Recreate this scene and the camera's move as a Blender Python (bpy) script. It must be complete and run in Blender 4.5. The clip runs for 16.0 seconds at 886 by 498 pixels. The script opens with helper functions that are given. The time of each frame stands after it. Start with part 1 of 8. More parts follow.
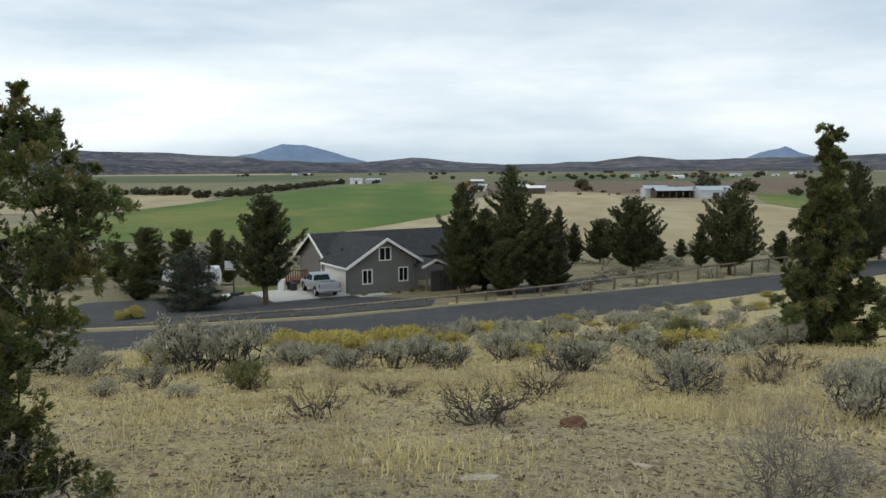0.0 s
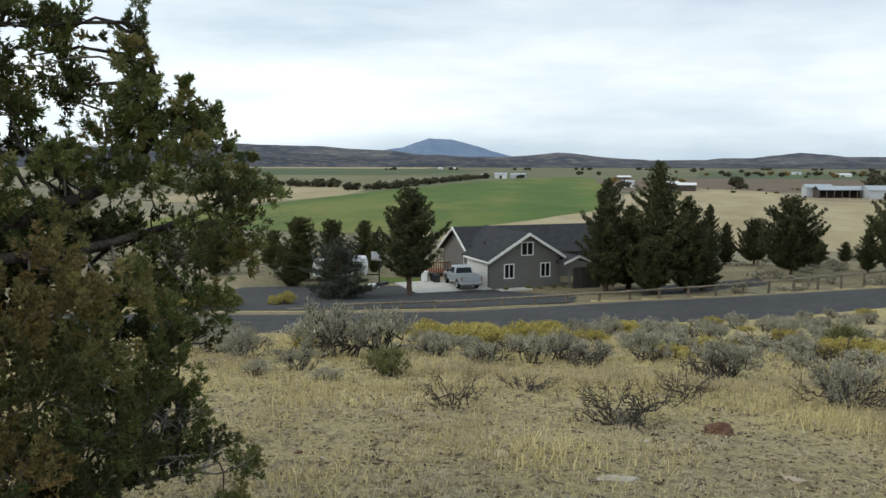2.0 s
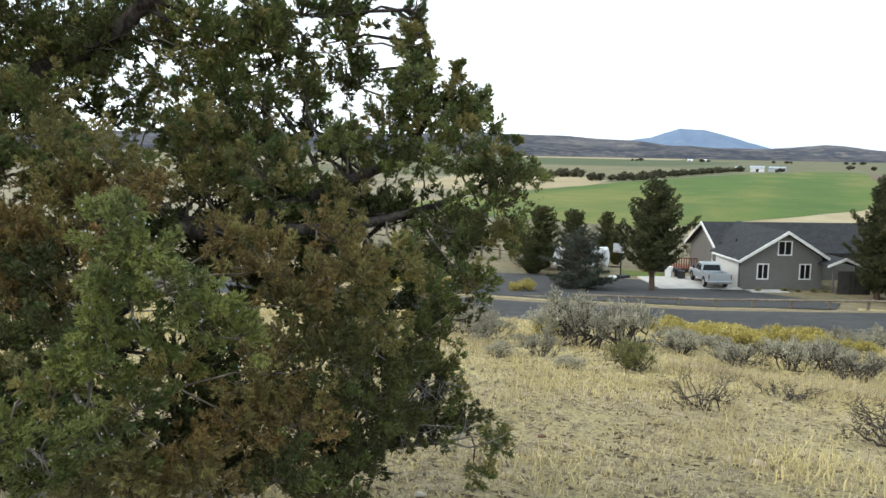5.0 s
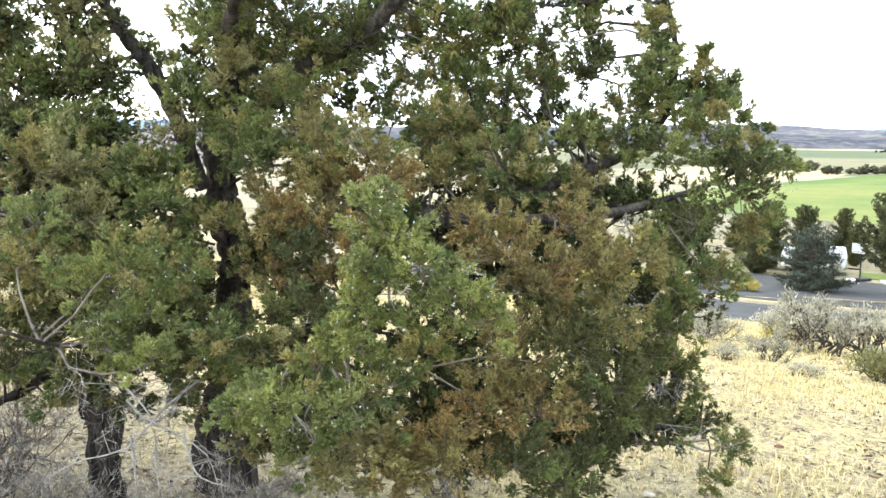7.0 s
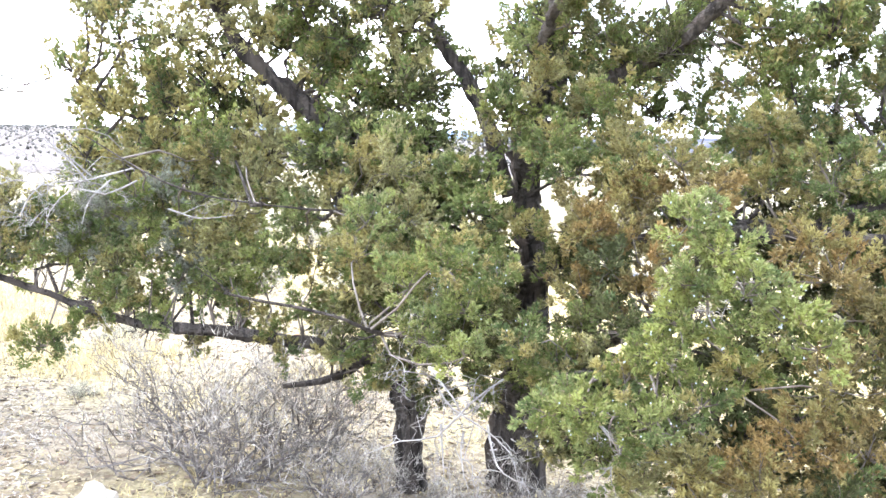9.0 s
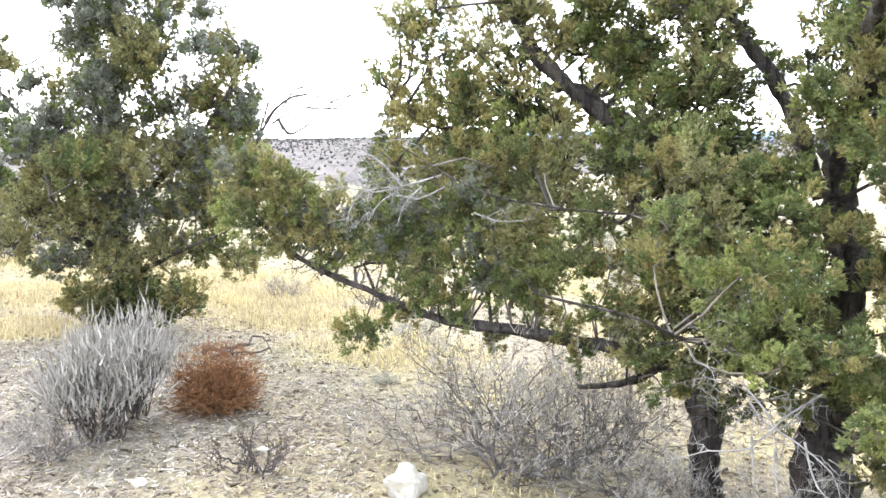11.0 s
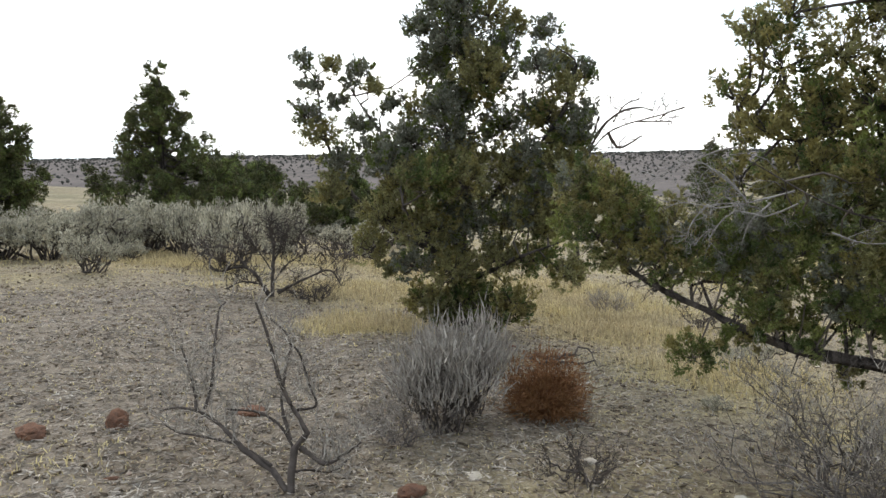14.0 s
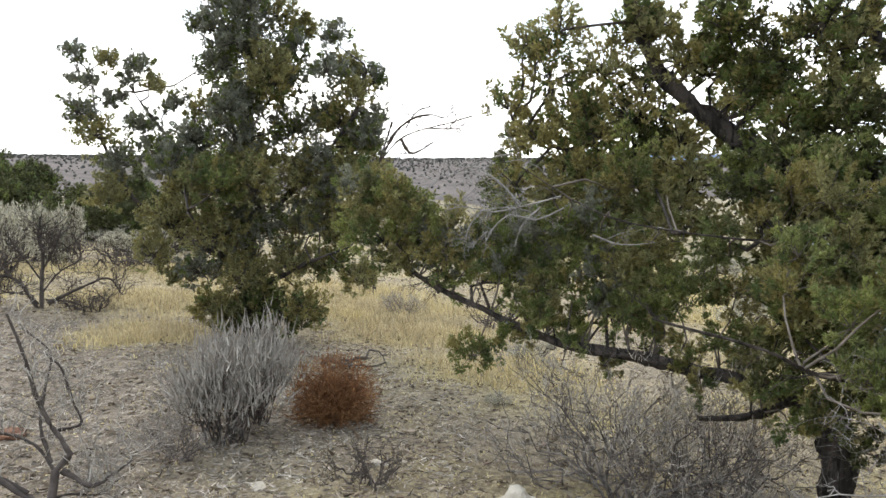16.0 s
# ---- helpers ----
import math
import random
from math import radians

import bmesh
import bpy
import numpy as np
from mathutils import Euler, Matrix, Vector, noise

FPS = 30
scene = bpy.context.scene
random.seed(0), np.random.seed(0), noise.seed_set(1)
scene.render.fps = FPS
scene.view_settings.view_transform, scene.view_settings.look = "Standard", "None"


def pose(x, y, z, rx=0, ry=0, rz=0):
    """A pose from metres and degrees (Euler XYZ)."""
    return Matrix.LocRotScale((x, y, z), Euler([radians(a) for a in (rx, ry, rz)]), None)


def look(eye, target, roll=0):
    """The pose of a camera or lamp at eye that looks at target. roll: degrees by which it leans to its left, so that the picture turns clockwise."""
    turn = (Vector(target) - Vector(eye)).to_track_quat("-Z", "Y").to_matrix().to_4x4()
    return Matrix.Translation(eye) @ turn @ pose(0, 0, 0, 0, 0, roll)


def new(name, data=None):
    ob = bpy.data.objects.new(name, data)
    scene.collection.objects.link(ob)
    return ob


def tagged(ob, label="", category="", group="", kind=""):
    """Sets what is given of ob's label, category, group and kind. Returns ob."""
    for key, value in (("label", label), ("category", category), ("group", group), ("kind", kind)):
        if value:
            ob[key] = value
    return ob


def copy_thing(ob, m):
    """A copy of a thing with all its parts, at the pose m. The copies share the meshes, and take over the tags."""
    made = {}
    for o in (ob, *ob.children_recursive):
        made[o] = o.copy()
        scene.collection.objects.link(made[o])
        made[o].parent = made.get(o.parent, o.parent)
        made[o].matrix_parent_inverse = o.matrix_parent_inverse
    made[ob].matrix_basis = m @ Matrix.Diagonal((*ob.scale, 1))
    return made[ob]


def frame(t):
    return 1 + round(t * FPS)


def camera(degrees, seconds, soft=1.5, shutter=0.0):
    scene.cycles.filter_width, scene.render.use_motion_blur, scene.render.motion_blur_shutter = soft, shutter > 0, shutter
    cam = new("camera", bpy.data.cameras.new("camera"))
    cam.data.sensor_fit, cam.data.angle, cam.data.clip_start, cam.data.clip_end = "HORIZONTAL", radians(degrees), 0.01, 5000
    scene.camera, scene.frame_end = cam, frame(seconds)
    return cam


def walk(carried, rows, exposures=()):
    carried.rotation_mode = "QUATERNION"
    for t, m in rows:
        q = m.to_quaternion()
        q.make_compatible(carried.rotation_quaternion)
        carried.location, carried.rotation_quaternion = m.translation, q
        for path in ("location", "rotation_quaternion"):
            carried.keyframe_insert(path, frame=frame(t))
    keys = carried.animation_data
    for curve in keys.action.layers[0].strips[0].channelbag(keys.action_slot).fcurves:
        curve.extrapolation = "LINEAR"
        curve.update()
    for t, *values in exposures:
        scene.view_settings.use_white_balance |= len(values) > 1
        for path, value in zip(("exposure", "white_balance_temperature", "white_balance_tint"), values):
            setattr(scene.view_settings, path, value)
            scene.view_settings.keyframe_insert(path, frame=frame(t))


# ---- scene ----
cam = camera(57.31, 16.0, 1.5)
PATH = [
    (0.0, pose(-0.084, 0.339, 1.655, 84.14, 0.37, 1.99)),
    (0.5, pose(-0.069, 0.339, 1.647, 84.03, 0.61, 4.81)),
    (1.0, pose(-0.059, 0.340, 1.637, 83.27, 0.55, 7.17)),
    (1.5, pose(-0.062, 0.352, 1.637, 83.54, 0.18, 9.47)),
    (2.0, pose(-0.075, 0.361, 1.636, 83.79, -0.16, 12.15)),
    (2.5, pose(-0.127, 0.359, 1.634, 83.76, 1.26, 14.61)),
    (3.0, pose(-0.168, 0.349, 1.632, 84.31, 0.55, 17.74)),
    (3.2, pose(-0.163, 0.344, 1.626, 84.04, 1.03, 18.88)),
    (5.3, pose(-0.187, 0.354, 1.599, 82.94, -1.07, 31.69)),
    (5.5, pose(-0.196, 0.348, 1.595, 82.98, -0.92, 33.44)),
    (6.0, pose(-0.215, 0.329, 1.601, 82.41, -0.70, 36.64)),
    (6.5, pose(-0.258, 0.314, 1.599, 81.87, 0.01, 41.37)),
    (7.0, pose(-0.283, 0.291, 1.587, 82.26, -0.42, 44.07)),
    (7.5, pose(-0.313, 0.266, 1.593, 81.92, 0.08, 48.13)),
    (8.0, pose(-0.337, 0.246, 1.592, 82.04, -0.52, 54.50)),
    (8.5, pose(-0.343, 0.213, 1.587, 82.84, -0.45, 57.86)),
    (9.0, pose(-0.353, 0.176, 1.581, 82.74, -0.96, 63.59)),
    (9.2, pose(-0.350, 0.164, 1.579, 82.22, -0.62, 66.33)),
    (11.3, pose(-0.351, -0.012, 1.580, 83.35, 0.27, 84.16)),
    (11.5, pose(-0.344, -0.011, 1.580, 83.50, 0.07, 85.87)),
    (12.0, pose(-0.342, -0.031, 1.585, 83.69, 0.24, 92.07)),
    (12.5, pose(-0.347, -0.052, 1.580, 83.68, 0.70, 96.57)),
    (13.0, pose(-0.329, -0.077, 1.591, 84.66, 0.58, 100.13)),
    (13.5, pose(-0.320, -0.093, 1.585, 84.08, 0.64, 103.06)),
    (14.0, pose(-0.326, -0.099, 1.586, 84.17, 0.63, 104.33)),
    (14.5, pose(-0.337, -0.095, 1.584, 84.47, 0.46, 102.61)),
    (15.0, pose(-0.351, -0.077, 1.577, 84.41, 0.32, 99.46)),
    (15.5, pose(-0.353, -0.041, 1.574, 84.62, -0.24, 94.24)),
    (16.0, pose(-0.344, -0.007, 1.579, 84.45, -0.23, 90.34)),
]
walk(cam, PATH, [(0.0, -0.29, 6500, 9), (1.0, -0.36, 6500, 8.5), (1.5, -0.22, 6500, 9), (2.5, -0.20, 6500, 9), (3.2, 0.0, 6500, 9.5), (5.3, 0.64, 6500, 10), (6.5, 1.40, 6470, 10.5), (7.5, 2.26, 6310, 14.5), (8.0, 2.64, 6160, 17.5), (8.5, 2.80, 6110, 19.5), (9.2, 2.78, 6090, 20.5), (11.3, 2.09, 6290, 16.5), (12.0, 1.56, 6370, 15.5), (12.5, 1.07, 6490, 14.5), (14.0, 0.42, 6560, 14.5), (15.0, 0.43, 6580, 14.5), (16.0, 0.86, 6590, 15)])

# ---- light: an overcast sky, a little brighter low down, and a weak wide sun ----
SUN_HIGH, SUN_TURN = 42, 235
world = bpy.data.worlds.new("overcast")
scene.world = world
world.use_nodes = True
wn, wl = world.node_tree.nodes, world.node_tree.links
wn.clear()
w_out, w_bg = wn.new("ShaderNodeOutputWorld"), wn.new("ShaderNodeBackground")
w_sky = wn.new("ShaderNodeTexSky")
w_sky.sky_type, w_sky.sun_disc = "NISHITA", False
w_sky.sun_elevation, w_sky.sun_rotation = radians(SUN_HIGH), radians(SUN_TURN)
w_co, w_map, w_sep = wn.new("ShaderNodeTexCoord"), wn.new("ShaderNodeMapping"), wn.new("ShaderNodeSeparateXYZ")
w_map.inputs["Scale"].default_value = (1.2, 1.2, 6.0)
w_noise = wn.new("ShaderNodeTexNoise")
w_noise.inputs["Scale"].default_value, w_noise.inputs["Detail"].default_value, w_noise.inputs["Roughness"].default_value = 1.9, 7, 0.55
w_band = wn.new("ShaderNodeValToRGB")
w_band.color_ramp.elements[0].position, w_band.color_ramp.elements[0].color = 0.0, (0.80, 0.90, 0.97, 1)
w_band.color_ramp.elements[1].position, w_band.color_ramp.elements[1].color = 1.0, (0.76, 0.84, 0.91, 1)
for p, c in ((0.035, (1.12, 1.17, 1.19, 1)), (0.10, (1.12, 1.17, 1.19, 1)), (0.155, (0.84, 0.93, 1.01, 1)), (0.34, (0.70, 0.79, 0.87, 1))):
    e = w_band.color_ramp.elements.new(p)
    e.color = c
w_puff = wn.new("ShaderNodeValToRGB")
w_puff.color_ramp.elements[0].position, w_puff.color_ramp.elements[0].color = 0.36, (0.74, 0.83, 0.92, 1)
w_puff.color_ramp.elements[1].position, w_puff.color_ramp.elements[1].color = 0.66, (1.16, 1.17, 1.18, 1)
w_mul = wn.new("ShaderNodeMix")
w_mul.data_type, w_mul.blend_type = "RGBA", "MULTIPLY"
w_mul.inputs["Factor"].default_value = 1.0
w_mix = wn.new("ShaderNodeMix")
w_mix.data_type = "RGBA"
w_mix.inputs["Factor"].default_value = 0.93
w_gain = wn.new("ShaderNodeVectorMath")
w_gain.operation = "SCALE"
w_gain.inputs["Scale"].default_value = 0.08
wl.new(w_co.outputs["Generated"], w_map.inputs["Vector"])
wl.new(w_co.outputs["Generated"], w_sep.inputs["Vector"])
wl.new(w_map.outputs["Vector"], w_noise.inputs["Vector"])
wl.new(w_sep.outputs["Z"], w_band.inputs["Fac"])
wl.new(w_noise.outputs["Fac"], w_puff.inputs["Fac"])
wl.new(w_band.outputs["Color"], w_mul.inputs["A"])
wl.new(w_puff.outputs["Color"], w_mul.inputs["B"])
wl.new(w_sky.outputs["Color"], w_gain.inputs[0])
wl.new(w_gain.outputs["Vector"], w_mix.inputs["A"])
# the cloud is brighter towards the veiled sun
w_dot, w_glow, w_lit = wn.new("ShaderNodeVectorMath"), wn.new("ShaderNodeMapRange"), wn.new("ShaderNodeVectorMath")
w_dot.operation, w_lit.operation = "DOT_PRODUCT", "MULTIPLY"
w_glow.data_type = "FLOAT_VECTOR"
w_dot.inputs[1].default_value = (math.sin(radians(SUN_TURN)) * math.cos(radians(SUN_HIGH)), math.cos(radians(SUN_TURN)) * math.cos(radians(SUN_HIGH)), math.sin(radians(SUN_HIGH)))
for socket, v in (("From_Min_FLOAT3", (-0.35,) * 3), ("From_Max_FLOAT3", (1.0,) * 3), ("To_Min_FLOAT3", (1.0,) * 3), ("To_Max_FLOAT3", (1.72, 1.62, 1.47))):
    next(s for s in w_glow.inputs if s.identifier == socket).default_value = v
wl.new(w_co.outputs["Generated"], w_dot.inputs[0])
wl.new(w_dot.outputs["Value"], w_glow.inputs["Vector"])
wl.new(w_mul.outputs["Result"], w_lit.inputs[0])
wl.new(w_glow.outputs["Vector"], w_lit.inputs[1])
wl.new(w_lit.outputs["Vector"], w_mix.inputs["B"])
wl.new(w_mix.outputs["Result"], w_bg.inputs["Color"])
wl.new(w_bg.outputs["Background"], w_out.inputs["Surface"])
w_bg.inputs["Strength"].default_value = 1.0

sun = new("sun", bpy.data.lights.new("sun", "SUN"))
sun.data.energy, sun.data.angle, sun.data.color = 0.85, radians(20), (1.0, 0.91, 0.78)
sun.matrix_world = look((0, 0, 0), (math.sin(radians(SUN_TURN)) * -math.cos(radians(SUN_HIGH)), -math.cos(radians(SUN_TURN)) * math.cos(radians(SUN_HIGH)), -math.sin(radians(SUN_HIGH))))


# ---- materials ----
def mix_node(nt, a, b, fac, mode="MIX"):
    m = nt.nodes.new("ShaderNodeMix")
    m.data_type, m.blend_type = "RGBA", mode
    for socket, v in (("A", a), ("B", b), ("Factor", fac)):
        if isinstance(v, (tuple, list)):
            m.inputs[socket].default_value = (*v, 1) if len(v) == 3 else v
        elif isinstance(v, (int, float)):
            m.inputs[socket].default_value = v
        else:
            nt.links.new(v, m.inputs[socket])
    return m.outputs["Result"]


def noise_out(nt, scale, detail=4, rough=0.55, low=0.35, high=0.65, where="Object", stretch=(1, 1, 1)):
    """A noise of that many features to the metre, spread to 0..1."""
    co = nt.nodes.new("ShaderNodeTexCoord")
    mp = nt.nodes.new("ShaderNodeMapping")
    mp.inputs["Scale"].default_value = stretch
    n = nt.nodes.new("ShaderNodeTexNoise")
    n.inputs["Scale"].default_value, n.inputs["Detail"].default_value, n.inputs["Roughness"].default_value = scale, detail, rough
    r = nt.nodes.new("ShaderNodeMapRange")
    r.inputs["From Min"].default_value, r.inputs["From Max"].default_value = low, high
    nt.links.new(co.outputs[where], mp.inputs["Vector"])
    nt.links.new(mp.outputs["Vector"], n.inputs["Vector"])
    nt.links.new(n.outputs["Fac"], r.inputs["Value"])
    return r.outputs["Result"]


def material(name, base, rough=0.85, metal=0.0, spots=(), island=None, each=None, bump=None, where="Object", translucent=0.0, spec=0.3):
    """A surface. base: colour; spots: (colour, features to the metre, strength[, low, high[, stretch]]) laid over one another;
    island, each: how much the pieces of one mesh, or the objects, differ in lightness; bump: (features to the metre, height)."""
    m = bpy.data.materials.new(name)
    m.use_nodes = True
    nt = m.node_tree
    bsdf = nt.nodes["Principled BSDF"]
    bsdf.inputs["Roughness"].default_value, bsdf.inputs["Metallic"].default_value = rough, metal
    bsdf.inputs["Specular IOR Level"].default_value = spec
    col = base
    for colour, scale, strength, *more in spots:
        low, high = (more + [0.4, 0.62])[:2] if len(more) >= 2 else (0.4, 0.62)
        stretch = more[2] if len(more) > 2 else (1, 1, 1)
        fac = noise_out(nt, scale, low=low, high=high, where=where, stretch=stretch)
        k = nt.nodes.new("ShaderNodeMath")
        k.operation = "MULTIPLY"
        k.inputs[1].default_value = strength
        nt.links.new(fac, k.inputs[0])
        col = mix_node(nt, col, colour, k.outputs[0])
    for amount, kind in ((island, "ShaderNodeNewGeometry"), (each, "ShaderNodeObjectInfo")):
        if amount:
            g = nt.nodes.new(kind)
            r = nt.nodes.new("ShaderNodeMapRange")
            r.inputs["To Min"].default_value, r.inputs["To Max"].default_value = 1 - amount, 1 + amount
            nt.links.new(g.outputs["Random Per Island" if kind == "ShaderNodeNewGeometry" else "Random"], r.inputs["Value"])
            v = nt.nodes.new("ShaderNodeVectorMath")
            v.operation = "SCALE"
            if isinstance(col, tuple):
                v.inputs[0].default_value = col[:3]
            else:
                nt.links.new(col, v.inputs[0])
            nt.links.new(r.outputs["Result"], v.inputs["Scale"])
            col = v.outputs["Vector"]
    if isinstance(col, tuple):
        bsdf.inputs["Base Color"].default_value = (*col, 1)
    else:
        nt.links.new(col, bsdf.inputs["Base Color"])
    if bump:
        b = nt.nodes.new("ShaderNodeBump")
        b.inputs["Strength"].default_value, b.inputs["Distance"].default_value = 1.0, bump[1]
        nt.links.new(noise_out(nt, bump[0], 6, 0.65, 0.0, 1.0, where), b.inputs["Height"])
        nt.links.new(b.outputs["Normal"], bsdf.inputs["Normal"])
    if translucent:
        t = nt.nodes.new("ShaderNodeBsdfTranslucent")
        s = nt.nodes.new("ShaderNodeMixShader")
        s.inputs["Fac"].default_value = translucent
        if isinstance(col, tuple):
            t.inputs["Color"].default_value = (*col, 1)
        else:
            nt.links.new(col, t.inputs["Color"])
        nt.links.new(bsdf.outputs["BSDF"], s.inputs[1])
        nt.links.new(t.outputs["BSDF"], s.inputs[2])
        nt.links.new(s.outputs["Shader"], nt.nodes["Material Output"].inputs["Surface"])
    return m


M_GROUND = material("dry_ground", (0.52, 0.43, 0.175), 0.95, spots=(((0.49, 0.42, 0.165), 0.12, 0.8), ((0.35, 0.275, 0.18), 0.45, 0.8), ((0.54, 0.45, 0.22), 2.2, 0.6), ((0.25, 0.195, 0.10), 4.5, 0.7, 0.48, 0.60), ((0.15, 0.115, 0.06), 12, 0.55, 0.50, 0.60), ((0.57, 0.49, 0.26), 20, 0.8, 0.51, 0.60), ((0.08, 0.06, 0.04), 34, 0.6, 0.54, 0.63)), bump=(18, 0.06))
# where grass is thin the ground shows grey-brown litter and gravel
g_nt = M_GROUND.node_tree
g_in = g_nt.nodes["Principled BSDF"].inputs["Base Color"]
g_attr = g_nt.nodes.new("ShaderNodeAttribute")
g_attr.attribute_name = "bare"
g_bare = mix_node(g_nt, (0.29, 0.24, 0.18), (0.11, 0.09, 0.068), noise_out(g_nt, 9, 8, 0.75, 0.42, 0.60))
g_bare = mix_node(g_nt, g_bare, (0.33, 0.29, 0.24), noise_out(g_nt, 38, 5, 0.7, 0.55, 0.62))
g_nt.links.new(mix_node(g_nt, g_in.links[0].from_socket, g_bare, g_attr.outputs["Fac"]), g_in)
M_ASPHALT = material("asphalt", (0.053, 0.053, 0.054), 0.9, spots=(((0.070, 0.070, 0.070), 0.25, 0.7), ((0.038, 0.038, 0.039), 1.3, 0.6), ((0.094, 0.094, 0.094), 30, 0.4, 0.55, 0.7)), bump=(60, 0.006))
M_GRAVEL = material("road_shoulder", (0.19, 0.155, 0.095), 0.95, spots=(((0.27, 0.225, 0.14), 1.5, 0.7), ((0.20, 0.17, 0.13), 8, 0.6)), bump=(30, 0.02))
M_CONCRETE = material("concrete", (0.50, 0.48, 0.44), 0.85, spots=(((0.40, 0.38, 0.35), 0.8, 0.7), ((0.58, 0.56, 0.52), 9, 0.4)), bump=(40, 0.003))
M_ALFALFA = material("alfalfa_field", (0.066, 0.128, 0.014), 0.95, spots=(((0.19, 0.185, 0.045), 0.012, 0.95, 0.42, 0.54, (1, 0.22, 1)), ((0.040, 0.095, 0.014), 0.03, 0.75, 0.42, 0.6, (1, 0.4, 1)), ((0.125, 0.145, 0.028), 0.05, 0.6, 0.5, 0.62, (0.6, 2, 1)), ((0.085, 0.140, 0.022), 0.3, 0.5)), bump=(3, 0.1))
M_ALFALFA_FAR = material("far_hay_green", (0.070, 0.100, 0.040), 0.95, spots=(((0.11, 0.115, 0.05), 0.006, 0.7, 0.42, 0.6, (1, 4, 1)), ((0.05, 0.075, 0.035), 0.02, 0.6)), bump=(1, 0.1))
M_PASTURE_DRY = material("dry_pasture", (0.165, 0.150, 0.075), 0.95, spots=(((0.11, 0.12, 0.055), 0.012, 0.8, 0.42, 0.6, (1, 3, 1)), ((0.24, 0.20, 0.12), 0.03, 0.6)), bump=(1, 0.1))
M_STUBBLE = material("stubble_field", (0.36, 0.29, 0.165), 0.95, spots=(((0.45, 0.38, 0.24), 0.02, 0.8, 0.42, 0.56, (1, 0.4, 1)), ((0.25, 0.195, 0.105), 0.035, 0.8, 0.5, 0.62, (1, 0.3, 1)), ((0.30, 0.24, 0.14), 0.12, 0.6), ((0.36, 0.30, 0.17), 0.6, 0.5)), bump=(3, 0.1))
M_FARMYARD = material("farmyard_dirt", (0.30, 0.235, 0.14), 0.95, spots=(((0.17, 0.125, 0.075), 0.04, 0.9, 0.42, 0.6, (1, 3, 1)), ((0.42, 0.35, 0.23), 0.12, 0.7), ((0.12, 0.10, 0.06), 0.3, 0.6)), bump=(2, 0.1))
M_BRUSHGROUND = material("brushy_ground", (0.21, 0.17, 0.095), 0.95, spots=(((0.33, 0.275, 0.165), 0.09, 0.85, 0.45, 0.6), ((0.12, 0.115, 0.058), 0.25, 0.8, 0.45, 0.6), ((0.26, 0.22, 0.14), 1.1, 0.6), ((0.10, 0.085, 0.055), 3.5, 0.6, 0.5, 0.62)), bump=(3, 0.08))
M_PLOUGHED = material("ploughed_field", (0.145, 0.10, 0.068), 0.95, spots=(((0.19, 0.14, 0.095), 0.01, 0.7, 0.42, 0.6, (1, 5, 1)), ((0.11, 0.08, 0.055), 0.06, 0.6)), bump=(2, 0.1))
M_PASTURE = material("pasture", (0.098, 0.10, 0.05), 0.95, spots=(((0.21, 0.175, 0.10), 0.006, 0.85, 0.42, 0.58, (1, 4, 1)), ((0.09, 0.12, 0.05), 0.02, 0.6)), bump=(1, 0.1))
M_PLAIN = material("far_plain", (0.23, 0.19, 0.115), 0.95, spots=(((0.12, 0.12, 0.08), 0.01, 0.7, 0.45, 0.6, (1, 3, 1)), ((0.30, 0.255, 0.165), 0.004, 0.6)), bump=(1, 0.1))


def hill_material(name, a, b, c, scale):
    return material(name, a, 1.0, spots=((b, scale, 0.9, 0.42, 0.58, (1, 1, 2.5)), (c, scale * 5, 0.6, 0.5, 0.64), (a, scale * 22, 0.5)), spec=0.0)


# sage and dry-hill tones, with the blue-grey of haze mixed into the colour
M_HILL_NEAR = hill_material("hazy_sage_hills", (0.095, 0.098, 0.112), (0.045, 0.052, 0.070), (0.22, 0.195, 0.17), 0.005)
M_HILL_MID = hill_material("hazy_dry_hills", (0.12, 0.12, 0.135), (0.058, 0.066, 0.088), (0.26, 0.235, 0.20), 0.0035)
# distance haze painted as a blue surface colour on the farthest mountains
M_HILL_HAZE = hill_material("haze_blue_mountain", (0.185, 0.245, 0.345), (0.155, 0.215, 0.315), (0.21, 0.265, 0.355), 0.003)
M_MESA = hill_material("mesa_slope", (0.175, 0.155, 0.145), (0.11, 0.10, 0.095), (0.235, 0.205, 0.18), 0.02)
M_SCRUB = material("mesa_scrub", (0.05, 0.052, 0.045), 0.95, spots=(((0.085, 0.08, 0.065), 0.05, 0.7),), island=0.35)
M_BUSHWOOD = material("dead_bush_wood", (0.125, 0.105, 0.092), 0.95, spots=(((0.30, 0.27, 0.245), 7, 0.8), ((0.06, 0.05, 0.045), 20, 0.7)))
M_BARK = material("juniper_bark", (0.066, 0.054, 0.047), 0.95, spots=(((0.125, 0.106, 0.092), 9, 0.85, 0.42, 0.6, (1, 1, 0.12)), ((0.022, 0.018, 0.016), 22, 0.85, 0.5, 0.62, (1, 1, 0.1))), bump=(45, 0.05))
M_DRYTWIG = material("juniper_dry_twigs", (0.135, 0.112, 0.092), 0.95, spots=(((0.25, 0.22, 0.19), 6, 0.7), ((0.06, 0.048, 0.04), 16, 0.6)))
M_PINE_BARK = material("pine_bark", (0.12, 0.078, 0.055), 0.95, spots=(((0.19, 0.13, 0.095), 6, 0.7), ((0.05, 0.036, 0.03), 14, 0.7)), bump=(20, 0.02))
M_DEADWOOD = material("grey_deadwood", (0.25, 0.235, 0.22), 0.9, spots=(((0.37, 0.355, 0.335), 8, 0.7), ((0.14, 0.12, 0.11), 25, 0.6)), island=0.25)
